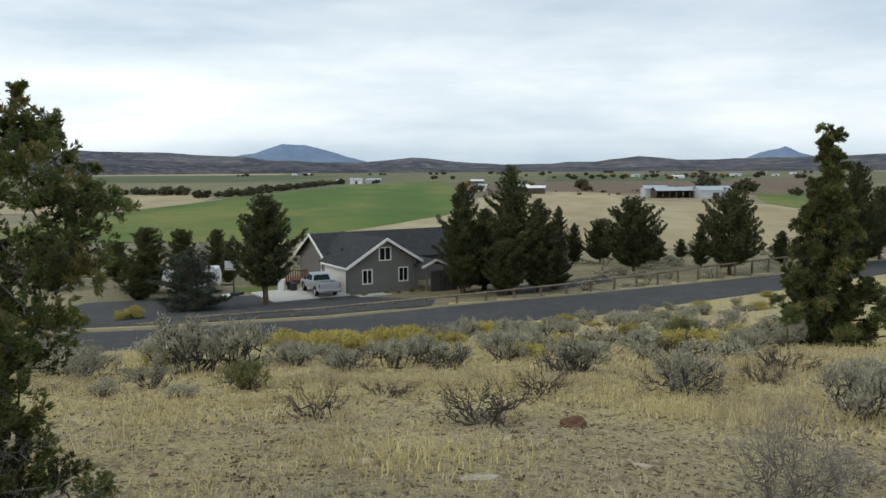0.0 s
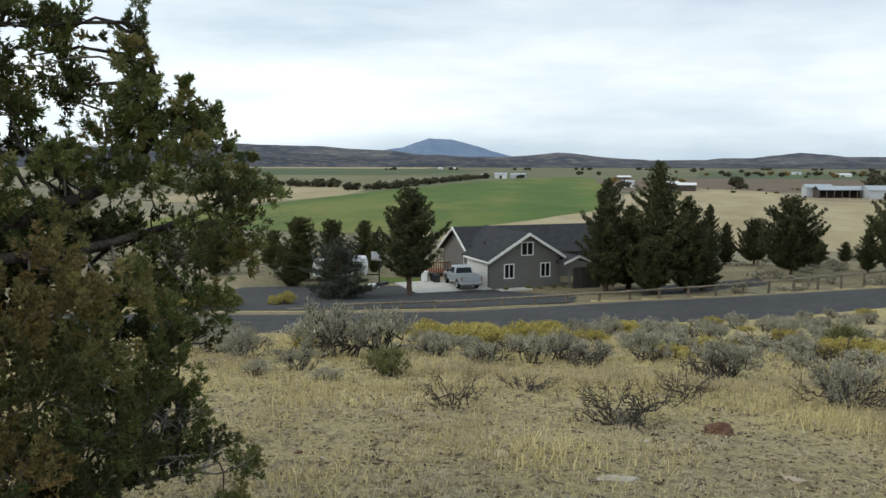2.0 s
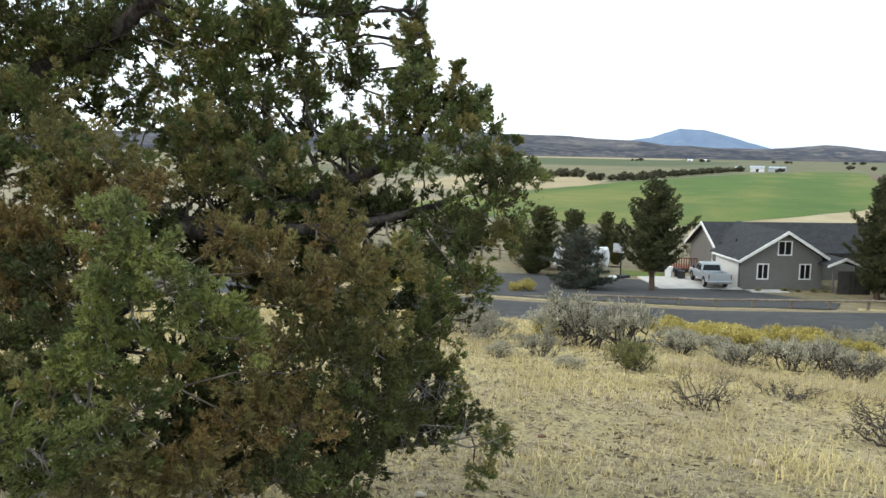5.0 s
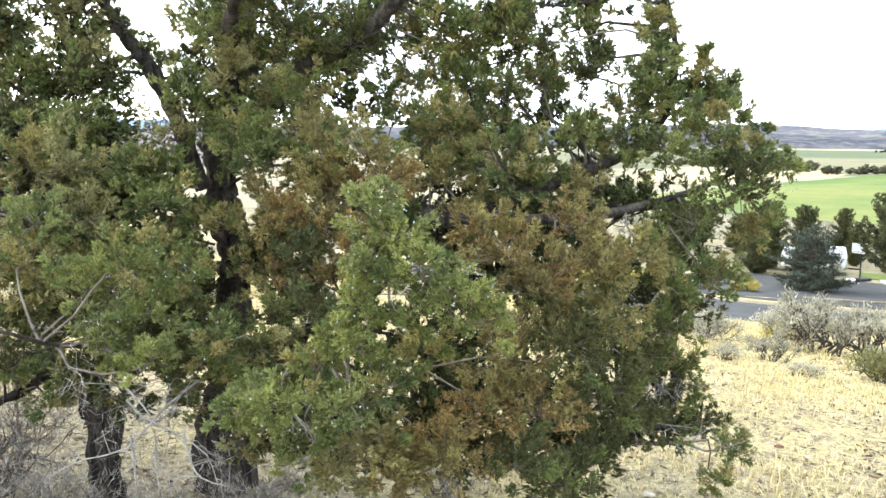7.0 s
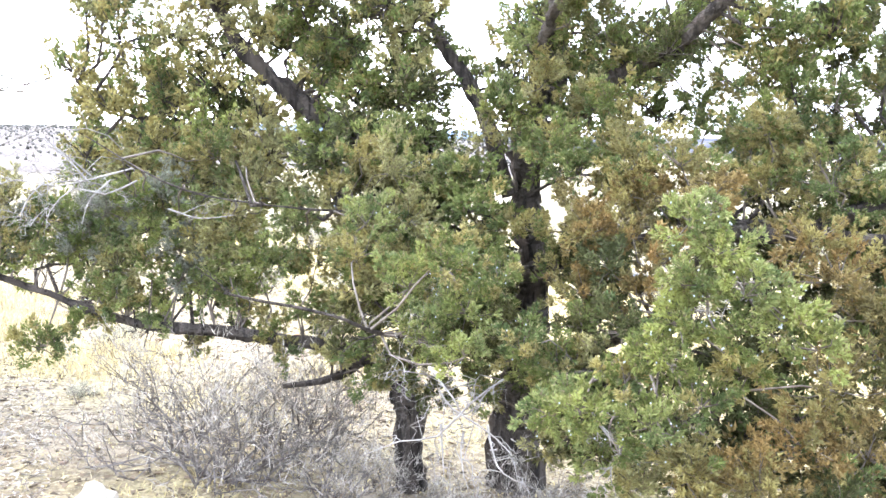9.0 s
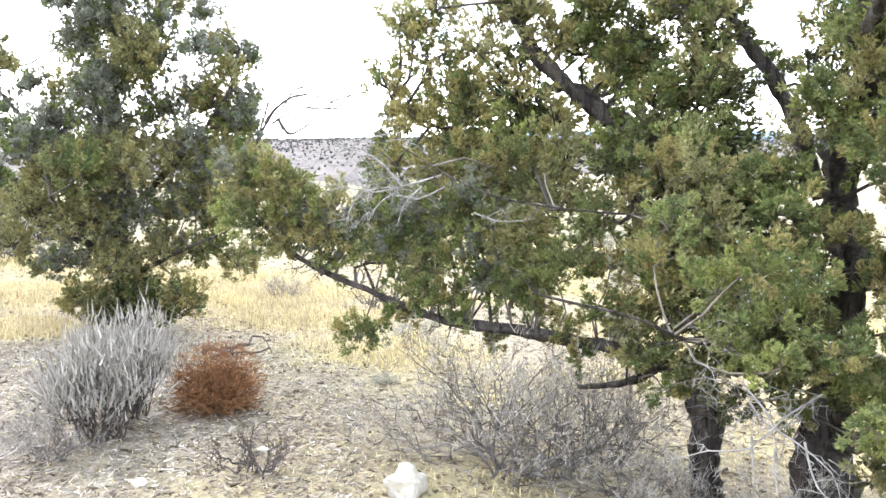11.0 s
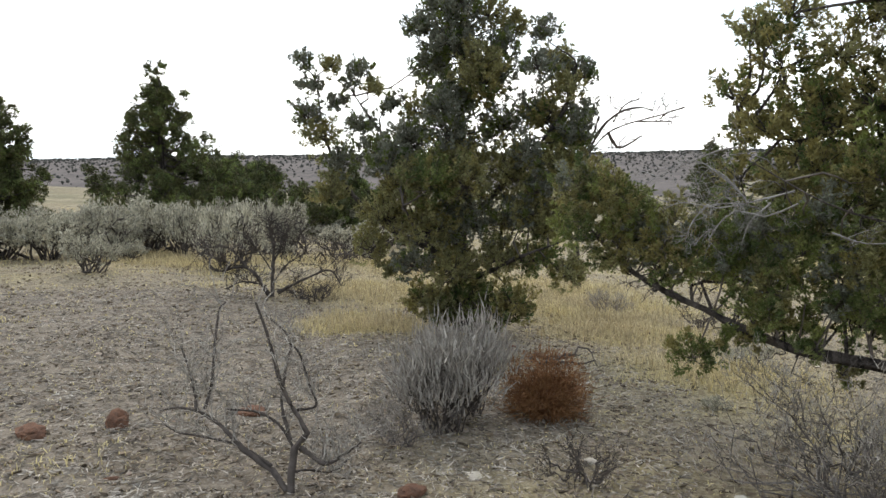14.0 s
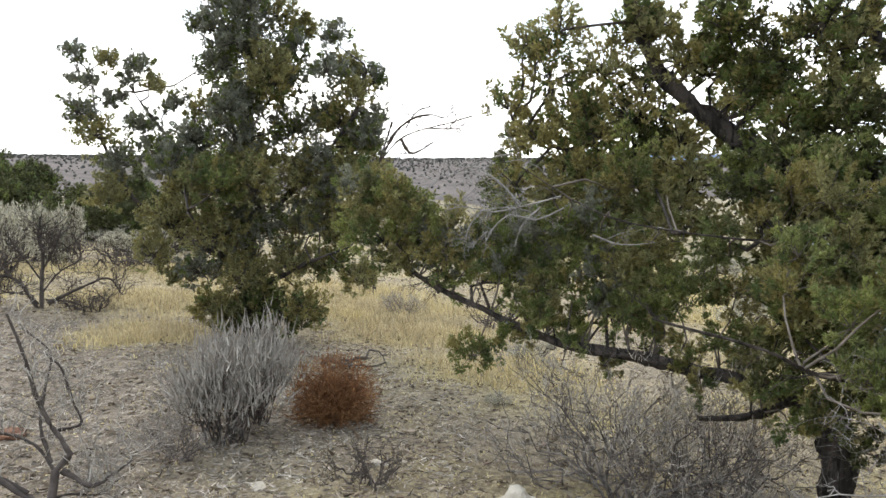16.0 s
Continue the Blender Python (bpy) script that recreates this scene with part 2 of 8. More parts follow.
M_JUN_GREEN = material("juniper_green", (0.160, 0.190, 0.055), 0.75, spots=(((0.262, 0.290, 0.090), 5.0, 0.8), ((0.044, 0.082, 0.036), 5, 0.75)), island=0.30, translucent=0.42)
M_JUN_BLUE = material("juniper_grey_green", (0.262, 0.292, 0.088), 0.75, spots=(((0.400, 0.420, 0.145), 5.0, 0.8), ((0.085, 0.125, 0.058), 5, 0.7)), island=0.30, translucent=0.42)
M_JUN_GREY = material("juniper_dull_grey_green", (0.225, 0.235, 0.180), 0.75, spots=(((0.310, 0.315, 0.250), 4.0, 0.8), ((0.100, 0.115, 0.081), 4, 0.6)), island=0.30, translucent=0.5)
M_JUN_OLIVE = material("juniper_olive", (0.295, 0.256, 0.093), 0.75, spots=(((0.427, 0.359, 0.128), 5.0, 0.8), ((0.106, 0.117, 0.062), 5, 0.6)), island=0.30, translucent=0.42)
M_JUN_RUST = material("juniper_rust", (0.222, 0.165, 0.060), 0.8, spots=(((0.268, 0.175, 0.066), 2.2, 0.8), ((0.105, 0.105, 0.045), 4, 0.7)), island=0.4, translucent=0.25)
M_JUN_LIGHT = material("juniper_pale_olive", (0.300, 0.282, 0.122), 0.75, spots=(((0.380, 0.355, 0.168), 5.0, 0.8), ((0.149, 0.160, 0.081), 5, 0.6)), island=0.30, translucent=0.42)
M_BERRY = material("juniper_berry", (0.36, 0.41, 0.42), 0.6, island=0.25)
M_PINE = material("pine_needles", (0.056, 0.062, 0.024), 0.75, spots=(((0.135, 0.135, 0.055), 0.9, 0.8), ((0.022, 0.032, 0.018), 2.5, 0.6)), island=0.5, each=0.15, translucent=0.15)
M_SPRUCE = material("spruce_needles", (0.045, 0.055, 0.036), 0.75, spots=(((0.12, 0.135, 0.11), 2.2, 0.8, 0.48, 0.62),), island=0.4, translucent=0.08)
# own tone of the dark junipers; in the old juniper also painted shade
M_DARK_SHADE_JUN = material("dark_shade_juniper", (0.070, 0.081, 0.028), 0.75, spots=(((0.114, 0.106, 0.034), 0.9, 0.8), ((0.040, 0.049, 0.018), 2.5, 0.6)), island=0.45, each=0.15, translucent=0.15)
M_SAGE = material("sage_leaves", (0.385, 0.362, 0.275), 0.9, spots=(((0.49, 0.465, 0.365), 2.5, 0.7), ((0.22, 0.205, 0.15), 6, 0.6)), island=0.4, each=0.2, translucent=0.2)
M_SAGEWOOD = material("sage_wood", (0.070, 0.058, 0.05), 0.95, spots=(((0.13, 0.11, 0.095), 10, 0.7), ((0.045, 0.037, 0.033), 25, 0.6)), island=0.2, each=0.2)
M_GREYTWIG = material("grey_twigs", (0.33, 0.30, 0.26), 0.95, spots=(((0.45, 0.42, 0.365), 6, 0.7), ((0.15, 0.125, 0.105), 18, 0.6)), island=0.3, each=0.12)
M_RABBIT = material("rabbitbrush_bloom", (0.48, 0.40, 0.115), 0.9, spots=(((0.56, 0.48, 0.19), 3, 0.7), ((0.207, 0.179, 0.056), 6, 0.6)), island=0.3, each=0.1, translucent=0.1)
M_TUMBLE = material("tumbleweed_rust", (0.225, 0.108, 0.042), 0.9, spots=(((0.29, 0.155, 0.068), 5, 0.7), ((0.125, 0.048, 0.022), 12, 0.6)), island=0.35)
M_GRASS = material("dry_grass", (0.57, 0.48, 0.25), 0.9, spots=(((0.64, 0.54, 0.27), 0.3, 0.8), ((0.43, 0.35, 0.18), 0.9, 0.6)), island=0.3, translucent=0.25)
M_YELLOWGRASS = material("yellow_grass", (0.49, 0.405, 0.245), 0.9, spots=(((0.56, 0.465, 0.235), 0.8, 0.8), ((0.36, 0.30, 0.19), 2.0, 0.7)), island=0.35, translucent=0.25)
M_CHIP = material("bark_chips", (0.34, 0.30, 0.25), 0.95, island=0.65, spots=(((0.47, 0.43, 0.37), 1.5, 0.7), ((0.14, 0.10, 0.075), 4, 0.6)))
M_GREENBITTER = material("bitterbrush_leaves", (0.165, 0.165, 0.065), 0.85, spots=(((0.25, 0.235, 0.10), 4, 0.7),), island=0.4, translucent=0.12)
M_ROCK_RED = material("red_cinder_rock", (0.17, 0.085, 0.052), 0.95, spots=(((0.27, 0.145, 0.085), 12, 0.7), ((0.07, 0.04, 0.03), 26, 0.7)), bump=(40, 0.02))
M_ROCK_PALE = material("pale_rock", (0.47, 0.42, 0.33), 0.95, spots=(((0.66, 0.62, 0.55), 6, 0.7), ((0.34, 0.29, 0.24), 16, 0.6)), bump=(40, 0.015))
M_STRAW = material("pale_straw_litter", (0.52, 0.44, 0.29), 0.95, island=0.3, spots=(((0.42, 0.36, 0.27), 1.5, 0.7),))
M_PEBBLE = material("pebbles", (0.36, 0.29, 0.22), 0.95, island=0.5, spots=(((0.5, 0.45, 0.38), 3, 0.6), ((0.24, 0.14, 0.10), 5, 0.6)))
M_LITTER = material("ground_litter", (0.17, 0.13, 0.09), 0.95, island=0.6)
M_SIDING = material("grey_siding", (0.155, 0.148, 0.138), 0.8, spots=(((0.175, 0.168, 0.158), 0.6, 0.6), ((0.135, 0.13, 0.122), 3, 0.4)), bump=(5, 0.004))
M_SHINGLE = material("charcoal_shingles", (0.032, 0.034, 0.038), 0.9, spots=(((0.05, 0.052, 0.056), 1.5, 0.7), ((0.02, 0.021, 0.024), 5, 0.6)), bump=(12, 0.02))
M_TRIM = material("white_trim", (0.78, 0.77, 0.74), 0.6, spots=(((0.66, 0.65, 0.62), 2, 0.5),))
M_DOORWHITE = material("garage_door_paint", (0.74, 0.73, 0.70), 0.6, spots=(((0.66, 0.65, 0.62), 1, 0.5),))
M_GLASSDARK = material("dark_window_glass", (0.008, 0.009, 0.012), 0.22, spec=0.25)
M_DARKFENCE = material("dark_boards", (0.05, 0.048, 0.045), 0.85, spots=(((0.075, 0.07, 0.066), 2, 0.6),), each=0.2)
M_TIMBER = material("weathered_timber", (0.17, 0.145, 0.115), 0.9, spots=(((0.30, 0.25, 0.20), 3, 0.7), ((0.12, 0.09, 0.07), 9, 0.6)), each=0.2)
M_REDWOOD = material("reddish_deck_boards", (0.20, 0.085, 0.05), 0.85, spots=(((0.14, 0.06, 0.04), 4, 0.6),), each=0.2)
M_SILVER = material("silver_car_paint", (0.46, 0.49, 0.52), 0.3, 0.35, spots=(((0.40, 0.43, 0.46), 3, 0.3),), spec=0.5)
M_TYRE = material("tyre_rubber", (0.018, 0.018, 0.018), 0.85, bump=(60, 0.003))
M_CHROME = material("bright_metal", (0.55, 0.56, 0.57), 0.3, 0.9)
M_BLACKPLASTIC = material("black_plastic", (0.025, 0.025, 0.027), 0.6)
M_TAILRED = material("red_lamp_glass", (0.30, 0.02, 0.015), 0.25, spec=0.5)
M_WHITEPANEL = material("white_panels", (0.74, 0.75, 0.76), 0.5, spots=(((0.62, 0.63, 0.64), 1, 0.6),))
M_BARNMETAL = material("pale_metal_sheet", (0.46, 0.49, 0.52), 0.5, 0.2, spots=(((0.38, 0.40, 0.43), 0.15, 0.7), ((0.55, 0.57, 0.60), 0.5, 0.5)))
M_BARNROOF = material("metal_roof", (0.40, 0.44, 0.48), 0.45, 0.3, spots=(((0.33, 0.36, 0.40), 0.1, 0.7),))
M_BARNDARK = material("barn_shadow_timber", (0.06, 0.05, 0.045), 0.9, spots=(((0.09, 0.075, 0.065), 0.4, 0.6),))
M_FARTREE = material("far_tree_leaves", (0.062, 0.058, 0.036), 0.9, spots=(((0.085, 0.085, 0.045), 0.15, 0.7),), island=0.35, each=0.3)
M_FARGOLD = material("far_autumn_leaves", (0.20, 0.135, 0.05), 0.9, spots=(((0.14, 0.10, 0.045), 0.15, 0.7),), island=0.3, each=0.2)


# ---- builders ----
def soup(name, V, F, mats, slots=None, smooth_shade=False):
    """A mesh from arrays of corners and faces (all triangles, or all quads)."""
    me = bpy.data.meshes.new(name)
    V, F = np.asarray(V, np.float32), np.asarray(F, np.int32)
    n, k = F.shape
    me.vertices.add(len(V))
    me.vertices.foreach_set("co", V.ravel())
    me.loops.add(n * k)
    me.loops.foreach_set("vertex_index", F.ravel())
    me.polygons.add(n)
    me.polygons.foreach_set("loop_start", np.arange(0, n * k, k, dtype=np.int32))
    for m in mats if isinstance(mats, (list, tuple)) else [mats]:
        me.materials.append(m)
    if slots is not None:
        me.polygons.foreach_set("material_index", np.asarray(slots, np.int32))
    me.polygons.foreach_set("use_smooth", np.full(n, smooth_shade, dtype=bool))
    me.update(calc_edges=True)
    me.validate()
    return me


def joined(pieces):
    """One set of corners and faces out of several."""
    Vs, Fs, k = [], [], 0
    for V, F in pieces:
        Vs.append(V)
        Fs.append(np.asarray(F) + k)
        k += len(V)
    return (np.concatenate(Vs), np.concatenate(Fs)) if Vs else (np.zeros((0, 3)), np.zeros((0, 4), int))


def part(name, data, mat=None, parent=None, label=""):
    """ONE mesh object under a thing or a part. data: a bmesh or a mesh."""
    if isinstance(data, bmesh.types.BMesh):
        me = bpy.data.meshes.new(name)
        data.to_mesh(me)
        data.free()
        data = me
    if mat is not None:
        data.materials.append(mat)
    ob = new(name, data)
    ob.parent = parent
    return tagged(ob, label)


def thing(name, x, y, z, label, category, group="", kind="", turn=0.0):
    root = new(name)
    root.empty_display_size = 0.2
    root.matrix_basis = pose(x, y, z, 0, 0, turn)
    return tagged(root, label, category, group, kind)


def box(bm, x0, x1, y0, y1, z0, z1, bevel=0.0):
    r = bmesh.ops.create_cube(bm, size=1.0, matrix=Matrix.Translation(((x0 + x1) / 2, (y0 + y1) / 2, (z0 + z1) / 2)) @ Matrix.Diagonal((x1 - x0, y1 - y0, z1 - z0, 1)))
    if bevel:
        edges = list({e for v in r["verts"] for e in v.link_edges})
        bmesh.ops.bevel(bm, geom=edges, offset=bevel, segments=2, affect="EDGES", profile=0.5)
    return bm


def boxes(*rows, bevel=0.0):
    bm = bmesh.new()
    for r in rows:
        box(bm, *r, bevel=bevel)
    return bm


def prism(outline, depth0, depth1, axis="y"):
    """A bmesh: an outline of (a, b) drawn out from depth0 to depth1 along an axis."""
    bm = bmesh.new()
    put = {"y": lambda a, b, d: (a, d, b), "x": lambda a, b, d: (d, a, b), "z": lambda a, b, d: (a, b, d)}[axis]
    lo = [bm.verts.new(put(a, b, depth0)) for a, b in outline]
    hi = [bm.verts.new(put(a, b, depth1)) for a, b in outline]
    bm.faces.new(lo)
    bm.faces.new(hi[::-1])
    for i in range(len(lo)):
        j = (i + 1) % len(lo)
        bm.faces.new((lo[j], lo[i], hi[i], hi[j]))
    bmesh.ops.recalc_face_normals(bm, faces=bm.faces)
    return bm


def tube(points, radii, sides=6):
    """Corners and quads of a tube along points; the tip closes to a point by its radius."""
    P = np.asarray(points, float)
    n = len(P)
    radii = np.interp(np.linspace(0, 1, n), np.linspace(0, 1, len(radii)), radii)
    T = np.gradient(P, axis=0)
    T /= np.linalg.norm(T, axis=1, keepdims=True) + 1e-9
    ref = np.where(np.abs(T[:, 2:3]) > 0.9, np.array([[1.0, 0, 0]]), np.array([[0, 0, 1.0]]))
    A = np.cross(T, ref)
    A /= np.linalg.norm(A, axis=1, keepdims=True) + 1e-9
    B = np.cross(T, A)
    a = np.linspace(0, 2 * np.pi, sides, endpoint=False)
    V = P[:, None] + radii[:, None, None] * (np.cos(a)[None, :, None] * A[:, None] + np.sin(a)[None, :, None] * B[:, None])
    i, j = np.meshgrid(np.arange(n - 1), np.arange(sides), indexing="ij")
    k = (j + 1) % sides
    F = np.stack([i * sides + j, i * sides + k, (i + 1) * sides + k, (i + 1) * sides + j], -1).reshape(-1, 4)
    return V.reshape(-1, 3), F


def bent(a, b, rng, n=6, wobble=0.08, sag=0.0):
    """Points from a to b, crooked, with a bow upwards (sag > 0) or downwards."""
    a, b = np.asarray(a, float), np.asarray(b, float)
    t = np.linspace(0, 1, n)[:, None]
    d = np.linalg.norm(b - a)
    P = a + (b - a) * t + rng.normal(0, 1.3 * wobble * d, 3) * np.sin(np.pi * t) + rng.normal(0, 0.8 * wobble * d, 3) * np.sin(2 * np.pi * t)
    P[:, 2] += sag * d * np.sin(np.pi * t[:, 0])
    return P


def spindles(C, D, L, R, rng):
    """Small leafy sprigs: three-sided spindles from C along D."""
    n = len(C)
    D = D / (np.linalg.norm(D, axis=1, keepdims=True) + 1e-9)
    A = np.cross(D, rng.normal(size=(n, 3)))
    A /= np.linalg.norm(A, axis=1, keepdims=True) + 1e-9
    B = np.cross(D, A)
    L, R = np.broadcast_to(L, n)[:, None], np.broadcast_to(R, n)[:, None]
    V = np.empty((n, 5, 3))
    V[:, 0], V[:, 4] = C, C + D * L
    for i in range(3):
        g = 2 * np.pi * i / 3
        V[:, 1 + i] = C + D * L * 0.5 + R * (np.cos(g) * A + np.sin(g) * B)
    f = np.array([(0, 2, 1), (0, 3, 2), (0, 1, 3), (4, 1, 2), (4, 2, 3), (4, 3, 1)])
    return V.reshape(-1, 3), (np.arange(n)[:, None, None] * 5 + f).reshape(-1, 3)


def ball_points(n, rng, hollow=0.4):
    d = rng.normal(size=(n, 3))
    d /= np.linalg.norm(d, axis=1, keepdims=True)
    return d * (hollow + (1 - hollow) * rng.random((n, 1)) ** 0.6)


# ---- land ----


def smooth(a, b, v):
    t = np.clip((np.asarray(v, float) - a) / (b - a), 0, 1)
    return t * t * (3 - 2 * t)


def height(x, y):
    """Height of the land over the plan: a hillside that falls to the road, the yard and the valley."""
    x, y = np.asarray(x, float), np.asarray(y, float)
    w = smooth(18, 45, y) * (1 - smooth(90, 160, y))
    c = np.clip(x, -45, 60)
    yy = y - (0.37 * c + 0.003 * c * c) * w
    ahead = np.interp(yy, (-60, 0, 6, 14, 25, 35, 44, 49, 59, 66, 85, 110, 163, 250, 450, 1000, 2000, 4900),
                      (3, 0, -0.55, -1.65, -3.6, -5.6, -7.7, -8.3, -8.4, -9.05, -9.3, -11.5, -14.6, -16, -18.4, -20.5, -22.5, -25))
    aside = np.interp(-x, (0, 5, 9, 20, 40, 80, 300, 1000), (0, -0.13, -0.33, -0.75, -1.2, -3.5, -15, -19)) * (1 - smooth(30, 60, y))
    return np.maximum(ahead + aside, -18 - 0.0016 * np.hypot(x, y))


def lumps(x, y, size, seed=0.0):
    """A cheap smooth wave field for uneven ground, about -1 to 1."""
    a, b = x / size + seed, y / size - seed
    return (np.sin(a * 2.1 + 1.3 * np.sin(b * 1.7)) + np.sin(b * 2.6 + 1.1 * np.sin(a * 1.9 + 2)) + np.sin((a + b) * 4.3) * 0.5) / 2.5


def rough_height(x, y):
    """The land with its small unevenness near the viewer."""
    r = np.hypot(x, y)
    near = 1 - smooth(25, 42, r)
    return height(x, y) + near * (0.035 * lumps(x, y, 1.3) + 0.015 * lumps(x, y, 0.31, 2.0) + 0.008 * lumps(x, y, 0.12, 4.0))


def rough_at(x, y):
    return float(rough_height(np.array([x]), np.array([y]))[0])


ANG, RINGS = 420, 250
ga = np.linspace(0, 2 * np.pi, ANG, endpoint=False)
gr = np.concatenate([[0.0], np.geomspace(0.4, 4900, RINGS)])
GA, GR = np.meshgrid(ga, gr)
GX, GY = GR * np.sin(GA), GR * np.cos(GA)
GV = np.stack([GX, GY, rough_height(GX, GY)], -1).reshape(-1, 3)
gi, gj = np.meshgrid(np.arange(RINGS), np.arange(ANG), indexing="ij")
gk = (gj + 1) % ANG
GF = np.stack([gi * ANG + gj, (gi + 1) * ANG + gj, (gi + 1) * ANG + gk, gi * ANG + gk], -1).reshape(-1, 4)
fx, fy = gr[gi] * np.sin(ga[gj]), gr[gi] * np.cos(ga[gj])
far_face = np.where((fx < -26) & (fy < 45) & (gr[gi] > 30) & (gr[gi] < 900), 2, np.where(gr[gi] > 130, 1, np.where(fy > np.interp(fx, (-60, -20, -10, 0, 8, 18, 29, 48), (48, 51.6, 54.4, 60, 65, 72.3, 80.2, 94)), 2, 0))).ravel()
ground_mesh = soup("ground", GV, GF, [M_GROUND, M_PLAIN, M_BRUSHGROUND], far_face, True)


MEADOWS = ((3.4, 11.6, 1.5), (4.6, 13.6, 1.8), (1.0, 11.0, 1.0), (-6.0, 11.8, 0.8), (2.9, 8.7, 1.0), (-0.4, 11.2, 1.2), (-2.2, 11.6, 0.8), (6.3, 15.5, 2.0), (-13.5, -8.6, 1.9), (-15.2, -4.7, 2.2), (-11.3, -4.0, 1.5), (-8.7, -3.1, 0.9), (-11.3, -0.9, 1.5), (-9.8, -0.3, 1.1), (-13.3, -1.6, 1.6), (-7.9, 0.4, 0.9))


def meadow(x, y):
    """Where yellow grass stands thick."""
    return np.max([1 - smooth(0.55, 1.25, np.hypot(x - a, y - b) / r + 0.25 * lumps(x, y, 0.5, a)) for a, b, r in MEADOWS], 0)


def bareness(x, y):
    """How far litter replaces the grass: a trodden patch uphill and some worn spots."""
    a = 1 - smooth(3.0, 5.5, np.hypot((x + 5.8) / 1.35, (y + 5.2) / 1.25) + 0.5 * lumps(x, y, 0.9))
    b = 0.32 * (1 - smooth(1.5, 4.0, np.hypot((x + 1.0) / 2.2, (y - 5.0) / 1.2) + 0.6 * lumps(x, y, 0.8, 1.0)))
    c = 0.8 * (1 - smooth(0.6, 1.7, np.hypot(x + 3.9, y - 2.2)))
    d = 0.85 * smooth(2.5, 5.0, -x) * (1 - smooth(2.0, 5.0, y)) * (0.75 + 0.35 * lumps(x, y, 0.8, 2.0))
    return np.clip(np.maximum(np.maximum(a, b), np.maximum(c, d)), 0, 1) * (1 - 0.65 * meadow(x, y))


ground_mesh.attributes.new("bare", "FLOAT", "POINT").data.foreach_set("value", bareness(GV[:, 0], GV[:, 1]).astype(np.float32))
tagged(new("ground", ground_mesh), "dry sloping ground with sparse yellow grass and litter", "ground", kind="structure")


def road_edge(x):
    """The road's far edge over the plan."""
    return np.interp(x, (-60, -30, -20, -10, -4.5, 0, 7.7, 18, 24, 29, 48), (46.6, 48.6, 50.4, 53.2, 56.1, 58.8, 63.9, 71.2, 75.3, 79.1, 93.0))



def strip(name, xs, y_near, y_far, lift, mat, label, category, thick=0.0, kind="structure"):
    """A sheet laid along the land between two lines of the plan."""
    rows = 9
    X = np.repeat(np.asarray(xs, float)[:, None], rows, 1)
    t = np.linspace(0, 1, rows)[None]
    Y = y_near[:, None] * (1 - t) + y_far[:, None] * t
    V = np.stack([X, Y, height(X, Y) + lift], -1)
    n = len(xs)
    if thick:
        edge = V.copy()
        edge[..., 2] -= thick
        V[:, 0, 2] -= thick
        V[:, -1, 2] -= thick
    i, j = np.meshgrid(np.arange(n - 1), np.arange(rows - 1), indexing="ij")
    F = np.stack([i * rows + j, (i + 1) * rows + j, (i + 1) * rows + j + 1, i * rows + j + 1], -1).reshape(-1, 4)
    return tagged(new(name, soup(name, V.reshape(-1, 3), F, mat, None, True)), label, category, kind=kind)


def field(name, rows, mat, label, lift=0.15, wander=2.0):
    """A field laid on the valley: rows of (distance north, western edge, eastern edge), its edges slightly uneven."""
    y, west, east = [np.array(c, float) for c in zip(*rows)]
    Y = np.unique(np.concatenate([np.geomspace(y[0], y[-1], 70), y]))
    W = np.interp(Y, y, west) + wander * lumps(Y, Y * 0.4, 45, west[0])
    E = np.interp(Y, y, east) + wander * lumps(Y, Y * 0.4, 45, east[0] + 2)
    t = np.linspace(0, 1, 24)[None]
    X = W[:, None] * (1 - t) + E[:, None] * t
    YY = np.repeat(Y[:, None], 24, 1) + wander * lumps(X, X * 0.3, 40, 1.0) * np.where((Y == Y[0]) | (Y == Y[-1]), 1, 0)[:, None]
    V = np.stack([X, YY, height(X, YY) + lift], -1)
    i, j = np.meshgrid(np.arange(len(Y) - 1), np.arange(23), indexing="ij")
    F = np.stack([i * 24 + j, i * 24 + j + 1, (i + 1) * 24 + j + 1, (i + 1) * 24 + j], -1).reshape(-1, 4)
    return tagged(new(name, soup(name, V.reshape(-1, 3), F, mat, None, True)), label, "field", kind="structure")


rx = np.linspace(-60, 48, 110)
wide = 7.2 + 3.5 * smooth(-6, 11, rx)
strip("road", rx, road_edge(rx) - wide, road_edge(rx), 0.06, M_ASPHALT, "grey asphalt country road", "road", 0.06)
strip("road_shoulder", rx, road_edge(rx) + 0.02, road_edge(rx) + 0.75, 0.05, M_GRAVEL, "strip of pale gravel and dry grass beside the road", "verge", 0.05)
dx = np.linspace(-31, -3, 40)
strip("driveway", dx, road_edge(dx) + 1.3, np.interp(dx, (-31, -22, -14, -9, -3), (63.5, 67.0, 68.0, 66.5, 64.3)), 0.05, M_ASPHALT, "dark asphalt driveway before the garage", "driveway", 0.03)
field("lawn", ((69.3, -20.8, -17.0), (72.5, -21.6, -17.6)), M_ALFALFA, "small strip of green lawn beside the yard", 0.05, 0.2)
dx = np.linspace(2, 13, 30)
strip("side_lane", dx, np.interp(dx, (2, 8, 22), (65.5, 70.5, 83)), np.interp(dx, (2, 8, 22), (71, 75.5, 87)), 0.06, M_ASPHALT, "narrow dark asphalt lane behind the trees", "lane", 0.03)


